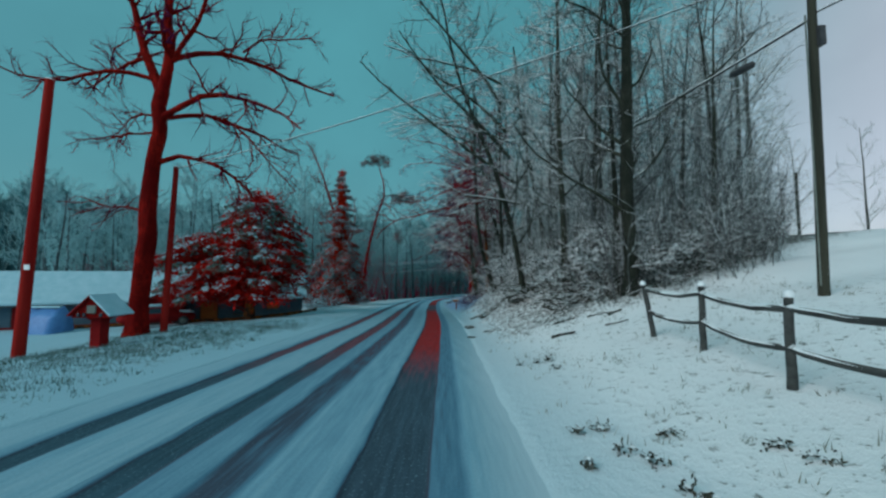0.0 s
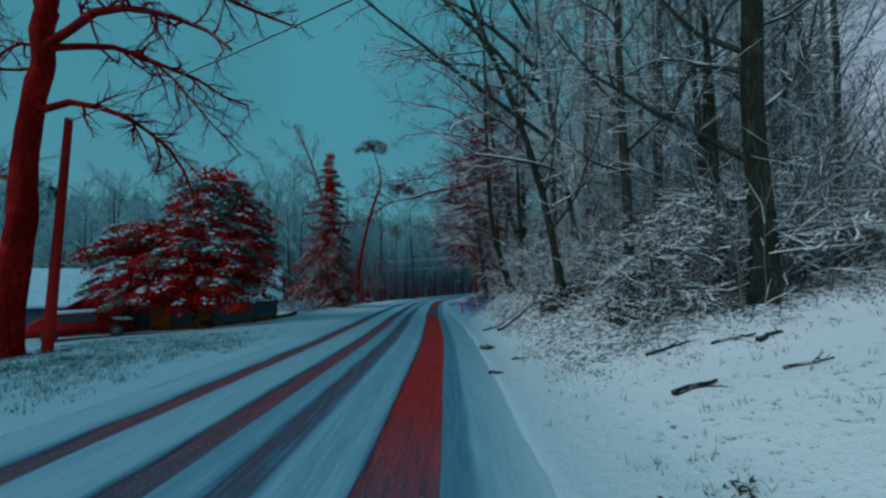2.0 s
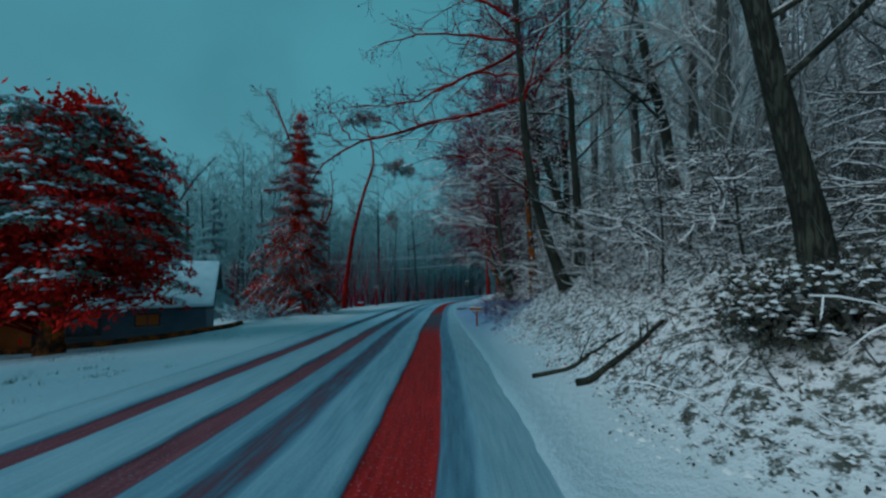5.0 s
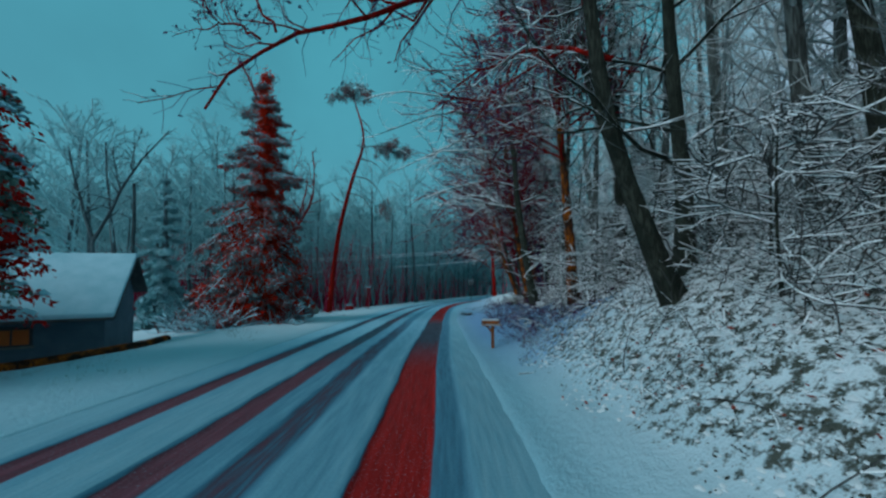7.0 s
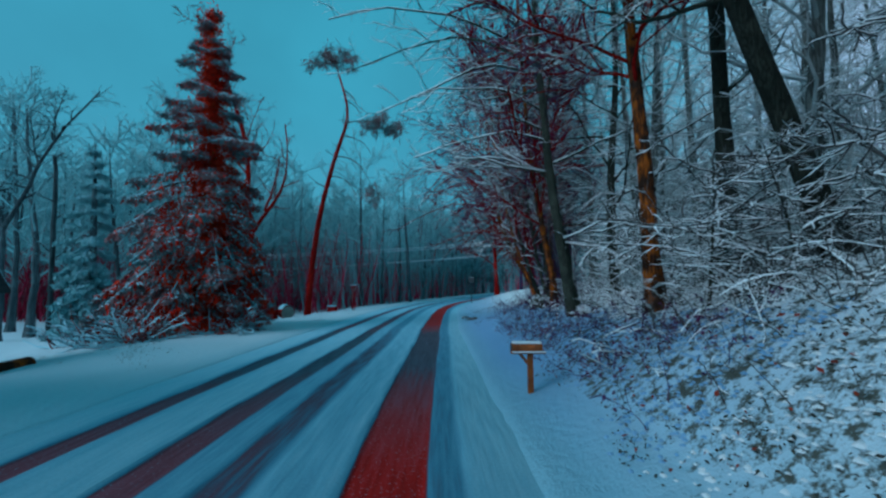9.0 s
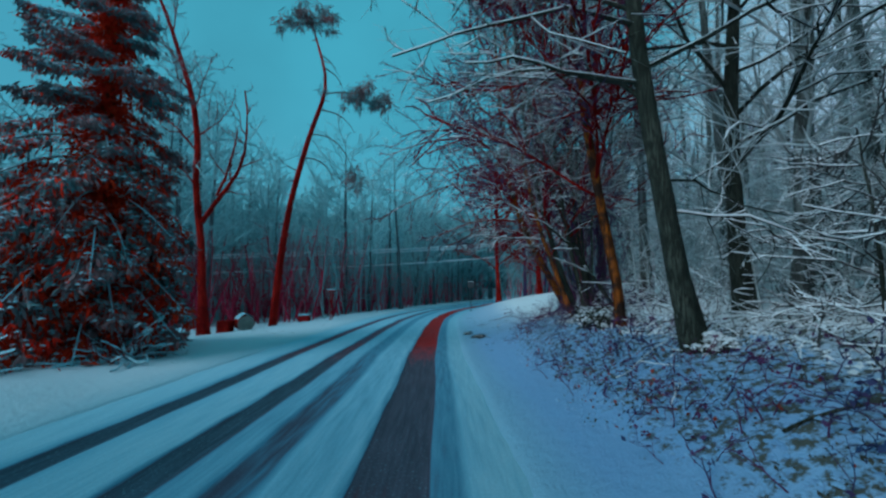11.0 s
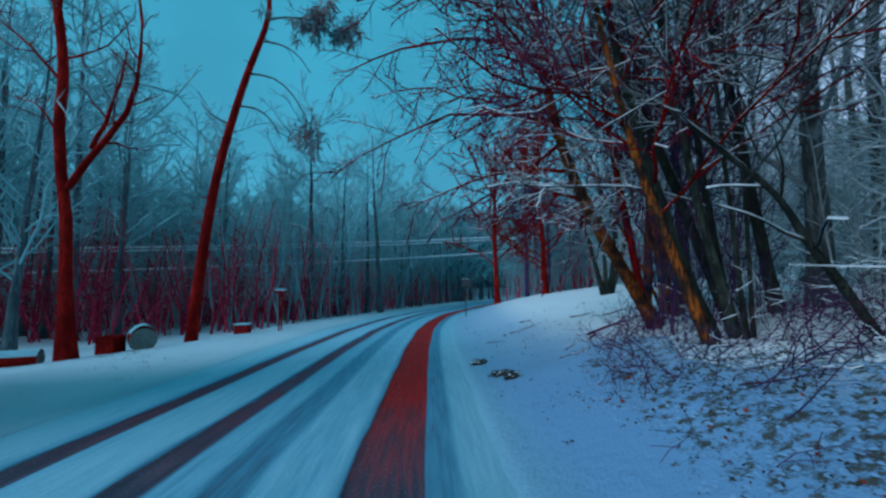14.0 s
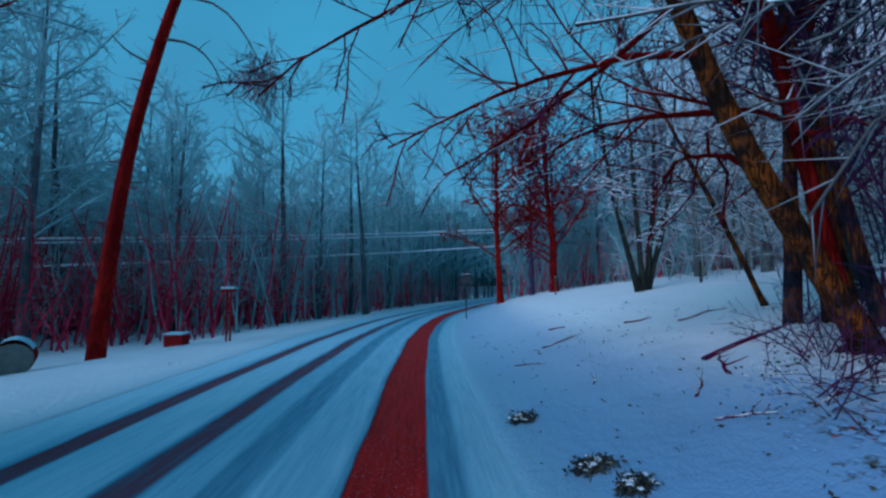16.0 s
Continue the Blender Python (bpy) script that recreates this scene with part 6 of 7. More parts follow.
def mailbox(x, y):
    z = float(ground_z(x, y))
    ob = thing("mailbox", "brown roadside mailbox on a wooden post with snow on top", "mailbox", (x, y, z))
    part("post", box("post", (0.1, 0.1, 0.75), (0.04, 0, 0.34), M_MBOX, 0.012), ob)
    part("arm", box("arm", (0.62, 0.2, 0.035), (0.0, 0, 0.728), M_MBOX, 0.008), ob)
    bm = bmesh.new()
    ring = [(-0.11, 0.0), *[(-0.11 * math.cos(math.pi * k / 8), 0.07 + 0.07 * math.sin(math.pi * k / 8)) for k in range(9)], (0.11, 0.0)]
    v1 = [bm.verts.new((-0.29, py, 0.755 + pz)) for py, pz in ring]
    v2 = [bm.verts.new((0.25, py, 0.755 + pz)) for py, pz in ring]
    n = len(ring)
    bm.faces.new(v1)
    bm.faces.new(v2[::-1])
    for k in range(n):
        bm.faces.new((v1[k], v2[k], v2[(k + 1) % n], v1[(k + 1) % n]))
    bmesh.ops.recalc_face_normals(bm, faces=bm.faces)
    part("box_body", bm_mesh("box_body", bm, M_MBOX), ob)
    part("door", box("door", (0.015, 0.2, 0.11), (-0.30, 0, 0.815), M_METAL, 0.004), ob)
    part("arm_snow", box("arm_snow", (0.6, 0.05, 0.018), (0.0, -0.13, 0.755), M_SNOW, 0.008), ob, "line of snow on the arm")
    part("brace", box("brace", (0.05, 0.06, 0.28), (-0.06, 0, 0.60), M_MBOX, 0.008, Euler((0, -0.7, 0)).to_matrix()), ob)
    part("flag", box("flag", (0.12, 0.01, 0.04), (0.05, -0.118, 0.85), M_ORANGE, 0.003), ob, "orange flag")
    part("snow_cap", box("snow_cap", (0.52, 0.16, 0.03), (-0.02, 0, 0.902), M_SNOW, 0.013), ob)


mailbox(1.28, 35.1)


def road_sign(x, y, h, w, hh, label):
    z = float(ground_z(x, y))
    ob = thing("road_sign", label, "road sign", (x, y, z - 0.1))
    part("post", box("post", (0.07, 0.06, h), (0, 0, h / 2), M_METAL, 0.01), ob)
    part("sign_plate", box("sign_plate", (w, 0.02, hh), (0, -0.045, h - hh / 2), M_METAL, 0.006), ob)
    part("snow_edge", box("snow_edge", (w, 0.035, 0.03), (0, -0.045, h + 0.015), M_SNOW, 0.01), ob)


road_sign(1.95, 71.5, 3.0, 0.62, 0.6, "dark road sign on a thin post on the verge")
road_sign(8.1, 72.0, 1.3, 0.2, 0.3, "short dark marker post on the lawn")
st = thing("stake", "short weathered stake in the snowy lawn", "stake", on_ground(13.5, 65.5))
part("stake_body", box("stake_body", (0.12, 0.1, 1.25), (0, 0, 0.6), M_POLE, 0.02), st)

# trees of the bank, by the road
RUST = (M_RUST, M_OAK, M_SNOW, M_DUSK)
GREY = (M_BARK, M_BARK, M_SNOW, M_RIMETWIG)
PALE = (M_BARK, M_BARK, M_SNOW, M_RIME)
bank_tree = "large bare tree on the roadside bank with snow on its limbs"
bare_tree("bare_tree", bank_tree, on_ground(7.4, 15.7), [(0, 0, 0), (0, 0, 5), (0.1, 0, 10), (0.1, 0.2, 20)], 0.27, seed=101, auto=26, reach=6, counts=(10, 9), rings=(4, 2), sides=(5, 3), mats=GREY, low=0.12, lift=0.1, snow=0.03, cover=0.8)
bare_tree("bare_tree", bank_tree, on_ground(4.35, 20.8), [(0, 0, 0), (-0.12, 0, 1.6), (-0.4, 0, 3.3), (-0.8, 0, 5.0), (-1.35, 0, 6.9), (-2.1, 0, 8.5), (-3.4, 0.2, 12), (-4.4, 0.3, 17)], 0.15,
          [([(-0.6, 0, 7.5), (-2.2, -0.6, 9.2), (-4.2, -1.0, 10.6), (-6.4, -1.4, 13.6)], 0.10), ([(-0.4, 0, 6.2), (-2.0, -0.4, 7.2), (-4.0, -0.8, 8.6), (-6.8, -1.0, 10.6), (-8.4, -1.0, 12.2)], 0.10),
           ([(-0.8, 0, 9), (-2.4, 0.4, 11), (-4.6, 0.8, 12.4), (-7.0, 1.0, 14.6)], 0.10), ([(-0.2, 0, 5), (-1.4, -0.5, 5.4), (-3.0, -0.9, 5.2), (-4.2, -1.0, 5.9)], 0.06),
           ([(-1.0, 0, 10.5), (-2.6, -0.6, 12.6), (-4.6, -1.0, 14.4), (-6.6, -1.2, 17.0)], 0.09), ([(-1.1, 0, 11.5), (-2.8, 0.6, 13.0), (-5.0, 1.2, 13.4), (-7.6, 1.6, 14.8)], 0.08),
           ([(-0.7, 0, 8.4), (-2.6, 0.8, 9.6), (-4.8, 1.4, 9.8), (-7.0, 1.8, 10.8)], 0.07)],
          seed=102, auto=24, reach=5, counts=(10, 9), rings=(4, 2), sides=(5, 3), mats=GREY, low=0.15, lift=0.14, snow=0.03, cover=0.8)
bare_tree("bare_tree", bank_tree, on_ground(5.95, 18.9), [(0, 0, 0), (-0.1, 0, 4), (-0.2, 0, 9), (-0.1, 0.2, 17)], 0.155, seed=103, auto=20, reach=4.5, counts=(10, 9), rings=(4, 2), sides=(5, 3), mats=GREY, low=0.2, snow=0.03, cover=0.8)
bare_tree("bare_tree", bank_tree, on_ground(8.0, 29.5), [(0, 0, 0), (-0.6, 0, 4), (-1.9, 0, 11), (-2.4, 0.2, 17)], 0.19, seed=104, auto=24, reach=4.5, counts=(10, 9), rings=(4, 2), sides=(5, 3), mats=GREY, low=0.2, snow=0.03, cover=0.8)
bare_tree("bare_tree", "leaning bare tree on the bank with a limb over the road", on_ground(4.1, 29.6), [(0, 0, 0), (-0.6, 0, 1.4), (-1.3, 0, 4.2), (-1.5, 0, 8), (-1.6, 0.2, 16)], 0.165,
          [([(-1.45, 0.2, 6.9), (-2.4, 0.4, 6.55), (-3.6, 0.5, 6.23), (-5.34, 0.5, 6.11), (-6.22, 0.5, 5.57), (-7.46, 0.5, 5.69), (-7.93, 0.5, 5.5), (-8.63, 0.5, 4.88), (-9.02, 0.5, 4.0)], 0.085),
           ([(-1.5, 0.2, 8.6), (-3.0, 0.4, 8.0), (-4.25, 0.5, 7.4), (-5.0, 0.5, 7.05), (-5.8, 0.5, 6.75), (-6.5, 0.5, 6.8), (-7.6, 0.5, 6.9)], 0.06),
           ([(-7.6, 0.5, 5.6), (-8.0, 0.5, 6.2), (-8.4, 0.6, 6.9), (-9.0, 0.8, 7.4)], 0.03), ([(-7.9, 0.5, 5.5), (-8.7, 0.6, 5.9), (-9.4, 0.8, 5.9)], 0.03), ([(-5.0, 0.5, 6.1), (-5.8, 0.9, 6.6), (-6.6, 1.1, 7.4)], 0.03),
           ([(-1.5, 0, 8.8), (-3.0, 1.0, 9.8), (-5.0, 1.6, 10.4), (-7.2, 2.2, 10.2)], 0.06), ([(-1.5, 0, 9.6), (-3.2, 0.2, 10.8), (-5.2, 0.3, 11.6), (-7.6, 0.4, 11.8)], 0.06), ([(-1.5, 0, 10.4), (-2.8, -0.6, 12.0), (-4.6, -1.0, 13.2), (-6.6, -1.4, 13.8)], 0.05),
           ([(-1.4, 0, 7.6), (-2.6, 1.2, 8.4), (-4.2, 2.2, 8.6), (-6.0, 3.0, 8.0)], 0.05), ([(-1.0, 0, 4.6), (-2.0, 0.8, 5.4), (-3.4, 1.6, 5.3), (-4.4, 2.0, 4.6)], 0.05)],
          seed=105, auto=8, reach=4, counts=(11, 8), rings=(4, 3), bends=11, mats=(M_BARK, M_OAK, M_SNOW, M_DUSK), low=0.35, snow=0.012, lift=0.0, cover=0.3, leaves=M_DUSK)
bare_tree("bare_tree", bank_tree, on_ground(4.7, 30.4), [(0, 0, 0), (0.1, 0, 1.5), (0.0, 0, 4), (-0.15, 0, 6), (-0.1, 0, 9), (0, 0.2, 17)], 0.15, seed=106, auto=30, reach=4, counts=(10, 9), rings=(4, 2), sides=(5, 3), mats=GREY, low=0.1, lift=0.0, snow=0.03, cover=0.8)
bare_tree("bare_tree", bank_tree, on_ground(6.5, 34.6), [(0, 0, 0), (-0.7, 0, 2), (-1.7, 0, 5), (-2.9, 0, 10), (-3.4, 0.2, 16)], 0.2, seed=107, auto=22, reach=4, counts=(10, 9), rings=(4, 2), sides=(5, 3), mats=PALE, low=0.3, snow=0.03, cover=0.8)
bare_tree("bare_tree", bank_tree, on_ground(6.3, 37.0), [(0, 0, 0), (0, 0, 4), (-0.1, 0, 9), (0, 0.2, 17)], 0.21, seed=112, auto=20, reach=4, counts=(9, 9), rings=(4, 2), sides=(5, 3), mats=PALE, low=0.25, snow=0.03, cover=0.8)
rust_tree = "bare tree with orange-brown bark leaning from the bank"
bare_tree("bare_tree", rust_tree, on_ground(4.4, 36.6), [(0, 0, 0), (-0.2, 0, 4), (-0.5, 0, 9), (-0.6, 0.2, 16)], 0.17, seed=108, auto=30, reach=5, counts=(15, 12), rings=(4, 2), mats=RUST, low=0.3, snow=0.02, cover=0.25, twig=2.2)
bare_tree("bare_tree", "bare grey-barked tree by the road, bent above its foot", on_ground(3.72, 40.1), [(0, 0, 0), (-0.05, 0, 0.5), (-0.46, 0, 2.3), (-0.72, 0.1, 5.2), (-1.0, 0.3, 10), (-1.2, 0.4, 17)], 0.165,
          [([(-0.5, 0, 2.9), (0.4, 0.5, 3.0), (1.4, 0.9, 2.7), (2.6, 1.2, 2.5)], 0.03), ([(-0.5, 0, 2.4), (0.3, -0.3, 2.3), (1.2, -0.6, 1.9), (2.0, -0.8, 1.6)], 0.025),
           ([(-0.6, 0, 4.2), (-1.4, 0.6, 5.2), (-2.8, 1.4, 5.6), (-4.4, 2.0, 5.2)], 0.05),
           ([(-0.9, 0.2, 8.5), (-2.5, 0.3, 9.6), (-4.2, 0.4, 10.4), (-6.5, 0.5, 10.6), (-8.0, 0.6, 10.2)], 0.05), ([(-0.9, 0.2, 8.2), (-2.4, 0.4, 9.2), (-3.8, 0.6, 9.6), (-5.6, 0.8, 9.2), (-7.4, 1.0, 8.6)], 0.05),
           ([(-0.8, 0.2, 7.8), (-2.2, 0, 8.4), (-3.2, -0.2, 8.0), (-4.5, -0.3, 7.2), (-6.2, -0.4, 6.4)], 0.045), ([(-0.7, 0.1, 5.6), (-2.0, 0.1, 6.1), (-3.4, 0.2, 5.8), (-5.0, 0.2, 5.2)], 0.04),
           ([(-0.9, 0.2, 9.0), (-2.2, 0.8, 10.6), (-3.8, 1.4, 11.8), (-6.0, 2.0, 12.6)], 0.05)], seed=109, auto=22, reach=3.6, counts=(9, 9), rings=(4, 2), sides=(5, 3), mats=PALE, low=0.25, snow=0.03, cover=0.8)
bare_tree("bare_tree", rust_tree, on_ground(3.95, 43.35), [(0, 0, 0), (-0.05, 0, 1.5), (-0.55, 0, 3.8), (-0.95, 0.1, 7), (-1.3, 0.2, 15)], 0.125, seed=110, auto=30, reach=5, counts=(15, 12), rings=(4, 2), mats=RUST, low=0.2, snow=0.02, cover=0.25, twig=2.0)
bare_tree("bare_tree", rust_tree, on_ground(5.6, 41.5), [(0, 0, 0), (-0.2, 0, 3), (0.2, 0, 7), (0.3, 0.2, 15)], 0.16, seed=111, auto=24, reach=4.5, counts=(10, 9), rings=(4, 2), sides=(5, 3), mats=PALE, low=0.2, snow=0.03, cover=0.8)
# understorey of the bank: thin stems whose long level sprays carry snow
UNDER_KINDS = [bare_tree("snowy_shrub", "thin-stemmed shrub on the bank with level sprays under snow", (0, 0, 0), [(0, 0, 0), (0.1 - 0.2 * k, 0, 1.2), (0.15 - 0.5 * k, 0.1, 2.6)], 0.03, seed=400 + k, auto=15, reach=1.7,
                         counts=(8, 7), rings=(4, 2), sides=(4, 3), bends=6, round_=6, mats=(M_BARK, M_TWIG, M_SNOW, M_RIMETWIG), low=0.15, lift=-0.02, spread=86, snow=0.02, cover=0.95) for k in range(2)]
plant(UNDER_KINDS, [(4.6, 24.6), (5.9, 25.8), (4.3, 27.6), (6.2, 28.2), (5.3, 29.0), (4.9, 32.2), (6.0, 31.6), (5.2, 34.0), (4.6, 35.2), (5.8, 36.4), (5.1, 38.6), (6.6, 39.4), (5.3, 19.6), (6.9, 18.4), (6.1, 21.3), (7.6, 20.5), (5.0, 22.8), (8.2, 18.0), (7.1, 16.0), (5.6, 16.8), (8.9, 16.3)], "understorey of the bank", 44)
for t in UNDER_KINDS:
    for o in (*t.children, t):
        bpy.data.objects.remove(o)

# clump of leaning stems
for k, (x, y, lx, r) in enumerate([(4.3, 48.0, -2.6, 0.085), (4.55, 48.3, -2.4, 0.105), (4.83, 48.1, -1.5, 0.09), (5.05, 48.5, -0.8, 0.07), (4.75, 47.8, -0.3, 0.04), (4.95, 47.9, 0.2, 0.035)]):
    bare_tree("bare_tree", "one of a clump of leaning brown stems on the bank", on_ground(x, y), [(0, 0, 0), (lx * 0.42, 0.1, 3), (lx * 0.75, 0.2, 7), (lx, 0.3, 14)], r,
              seed=120 + k, auto=14, reach=4.5, counts=(14, 12), rings=(4, 2), mats=RUST if k < 1 else (M_BARK, M_OAK if k < 3 else M_TWIG, M_SNOW, M_PLUM if k < 3 else M_RIME), low=0.16, snow=0.025, cover=0.25 if k < 3 else 0.4, twig=1.4, group="clump of stems")
for k, (x, y, lx, r) in enumerate([(5.9, 49.6, -1.9, 0.11), (6.6, 49.2, -0.8, 0.12)]):
    bare_tree("bare_tree", "one of a row of leaning grey stems on the bank", on_ground(x, y), [(0, 0, 0), (lx * 0.4, 0, 2.2), (lx, 0, 5), (lx * 1.5, 0.2, 9), (lx * 1.8, 0.2, 14)], r,
              seed=160 + k, auto=14, reach=4, counts=(6, 6), mats=(M_BARK, M_TWIG, M_SNOW, M_RIME), low=0.25, snow=0.045, group="leaning grey stems")
bare_tree("bare_tree", "leaning bare tree with long limbs over the snowy lawn", on_ground(5.25, 51.2), [(0, 0, 0), (-0.55, 0, 1.0), (-1.1, 0, 1.9), (-2.4, 0, 4.4), (-2.9, 0.1, 7), (-3.3, 0.3, 14)], 0.165,
          [([(-2.3, 0, 4.2), (-3.4, 0.8, 4.6), (-4.8, 1.6, 4.3), (-6.6, 2.2, 3.6)], 0.055), ([(-2.6, 0, 5.4), (-3.2, 0.6, 6.2), (-5.2, 1.2, 6.4), (-7.6, 1.8, 5.6), (-9.2, 2.2, 4.6)], 0.055),
           ([(-2.5, 0, 5.0), (-2.6, 1.2, 5.0), (-4.0, 2.6, 4.0), (-5.6, 3.6, 3.4)], 0.055), ([(-2.9, 0, 7), (-3.8, 0.8, 8.4), (-6.2, 1.4, 8.8), (-8.6, 2.0, 8.0)], 0.065),
           ([(-2.8, 0, 6.4), (-3.4, -0.8, 7.6), (-5.6, -1.4, 8.2), (-7.6, -1.8, 7.6)], 0.055), ([(-0.5, 0, 0.9), (-0.75, 0.1, 2.4), (-0.9, 0.2, 4.5), (-1.3, 0.3, 7.5), (-1.5, 0.4, 11)], 0.11), ([(-1.5, 0, 2.6), (-1.4, 1.0, 3.2), (-1.0, 2.6, 3.4), (-0.4, 4.0, 3.0)], 0.05),
           ([(-1.9, 0, 3.4), (-1.8, 1.4, 4.0), (-2.8, 3.0, 4.2), (-4.2, 5.0, 3.4)], 0.06)],
          seed=130, auto=18, reach=5.5, counts=(14, 13), rings=(4, 2), mats=(M_RUST, M_OAK, M_SNOW, M_DUSK), low=0.4, snow=0.012, lift=0.02, twig=1.5, cover=0.3)
bare_tree("bare_tree", rust_tree, on_ground(6.4, 52.6), [(0, 0, 0), (-0.3, 0, 3), (-0.6, 0, 7), (-0.7, 0.2, 15)], 0.2, seed=131, auto=24, reach=4.5, counts=(10, 9), rings=(4, 2), sides=(5, 3), mats=RUST, low=0.2, snow=0.015, cover=0.35)
bare_tree("bare_tree", bank_tree, on_ground(8.2, 56.0), [(0, 0, 0), (-0.9, 0, 2), (-2.4, 0, 5), (-3.6, 0.2, 8)], 0.07, seed=132, auto=24, reach=4.5, counts=(7, 6), mats=RUST, low=0.2, snow=0.03, cover=0.5)
# trees on the lawn
for k, (dx, lx) in enumerate([(-0.25, -1.2), (0.0, -0.2), (0.2, 0.7), (0.35, 1.5)]):
    bare_tree("bare_tree", "one stem of a many-stemmed tree on the snowy lawn", on_ground(10.4 + dx, 65.4 + 0.1 * k), [(0, 0, 0), (lx * 0.4, 0, 2), (lx, 0, 5), (lx * 1.5, 0.2, 11)], 0.15, seed=140 + k, auto=12,
              reach=3.5, counts=(6, 4), mats=GREY, low=0.2, snow=0.05, twig=1.6, group="many-stemmed lawn tree", lift=0.2)
bare_tree("bare_tree", "dark red-brown bare tree at the bend", on_ground(5.6, 78.4), [(0, 0, 0), (-0.2, 0, 5), (-0.1, 0, 10), (0, 0.2, 16)], 0.27, seed=150, auto=26, reach=8, counts=(8, 6), mats=(M_OAK, M_OAK, M_SNOW_TEAL),
          low=0.22, snow=0, twig=3.6)
bare_tree("bare_tree", "dark red-brown bare tree at the bend", on_ground(10.4, 78.8), [(0, 0, 0), (-0.2, 0, 5), (-0.5, 0, 10), (-0.4, 0.2, 16)], 0.3, seed=151, auto=28, reach=8, counts=(8, 6), mats=(M_OAK, M_OAK, M_SNOW_TEAL),
          low=0.15, snow=0, twig=3.6)


# ---- undergrowth ----
def bush(x, y, size, seed, label):
    rg = np.random.RandomState(seed)
    base = on_ground(x, y, 0.1)
    ob = thing("evergreen_bush", label, "bush", base)
    n = 26
    a, e = rg.rand(n) * 6.283, rg.uniform(0.35, 1.2, n)
    d = np.stack([np.cos(a) * np.cos(e), np.sin(a) * np.cos(e), np.sin(e)], -1)
    s = np.linspace(0, 1, 6)
    P = d[:, None] * s[None, :, None] * size * rg.uniform(0.7, 1.1, (n, 1, 1))
    P[..., 2] -= 0.25 * size * s ** 2
    R = np.linspace(0.02, 0.006, 6)[None] * np.ones((n, 1))
    part("stems", mesh("stems", *tubes(P, R, 4), M_BARK), ob)
    c = np.concatenate([P[:, k] for k in (2, 3, 4, 5)])
    part("foliage", mesh("foliage", *leaf_blades(rg, c, 44, 0.13 * size, 0.10, 0.8, 0.0, 0.2), M_DEAD), ob, "dark green-brown drooping leaves")
    pads = np.repeat(c, 9, 0) + rg.randn(len(c) * 9, 3) * [0.14 * size, 0.14 * size, 0.05] + [0, 0, 0.07]
    part("snow_cover", mesh("snow_cover", *snow_pads(rg, pads, 0.045), M_SNOW), ob, "snow on the leaves")


bush(3.72, 43.75, 0.75, 1, "dark evergreen bush sagging under snow on the bank")
bush(4.4, 20.9, 1.2, 2, "dark evergreen bush sagging under snow on the bank")
bush(5.2, 17.2, 1.0, 4, "dark evergreen bush sagging under snow on the bank")
bush(3.9, 39.9, 0.35, 5, "small evergreen bush under snow at the tree's foot")


def leaning_snag():
    """A dead broken stem leaning over the bank, thick with snow."""
    rg = np.random.RandomState(61)
    foot = np.array(on_ground(5.04, 46.0, 0.1))
    p = curve_points([(0, 0, 0), (-0.35, 0.03, 0.6), (-0.92, 0.1, 1.45), (-1.04, 0.1, 1.85), (-1.6, 0.2, 2.4), (-2.2, 0.25, 2.95)], 16)
    r = np.linspace(0.065, 0.03, 16)
    ob = thing("dead_stem", "dead stem leaning over the bank under a thick line of snow", "dead tree", tuple(foot))
    part("stem", mesh("stem", *gnarled(p, r, 9, 61), M_BARK), ob)
    Q, QR = shoots(rg, p[None], r[None], 7, 0.3, 55, 5, 0.0, 0.2, 0.3, 0.45)
    for k in range(7):
        part("side_branch", mesh("side_branch", *tubes(Q[k:k + 1], np.maximum(QR[k:k + 1], 0.006), 5), M_BARK), ob)
    part("snow_cover", mesh("snow_cover", *joined([snow_strips(p[None], r[None], 0.06, 1.0, 3), snow_strips(Q, QR, 0.03, 1.0, 4)]), M_SNOW), ob, "thick line of snow")


leaning_snag()


def twigs_of(rg, n, xs, ys, length, keep, flat=0.2):
    """Arching twigs that stand on the ground."""
    x, y = rg.uniform(*xs, n), rg.uniform(*ys, n)
    k = keep(x - line_x(y), y) > rg.rand(n)
    x, y = x[k], y[k]
    n = len(x)
    z = ground_z(x, y) - 0.03
    a, e = rg.rand(n) * 6.283, rg.uniform(flat, 1.35, n)
    d = np.stack([np.cos(a) * np.cos(e), np.sin(a) * np.cos(e), np.sin(e)], -1)
    ln = length * rg.uniform(0.5, 1.3, (n, 1))
    pts = [np.stack([x, y, z], -1)]
    for _ in range(6):
        d = unit(d + rg.randn(n, 3) * 0.16 + np.array([0, 0, -0.07]))
        pts.append(pts[-1] + d * ln / 6)
    P = np.stack(pts, 1)
    R = np.linspace(0.008, 0.003, 7)[None] * rg.uniform(0.7, 1.6, (n, 1))
    return P, R


def on_bank(u, y):
    v = u - bank_edge(y)
    edge = np.where(y > 36, 0.06, 0.25) * np.clip((v - 0.3) / 0.6, 0, 1) + 0.75 * np.clip((v - 1.5) / 1.2, 0, 1) * np.clip((12 - u) / 4, 0.25, 1)
    return edge * np.clip((y - 14) / 3, 0, 1) * np.clip((54 - y) / 5, 0, 1) * np.where(y > 38, 0.4, 1.0) * np.where((y > 40.5) & (y < 50) & (u < 4.8), 0.0, 1.0)


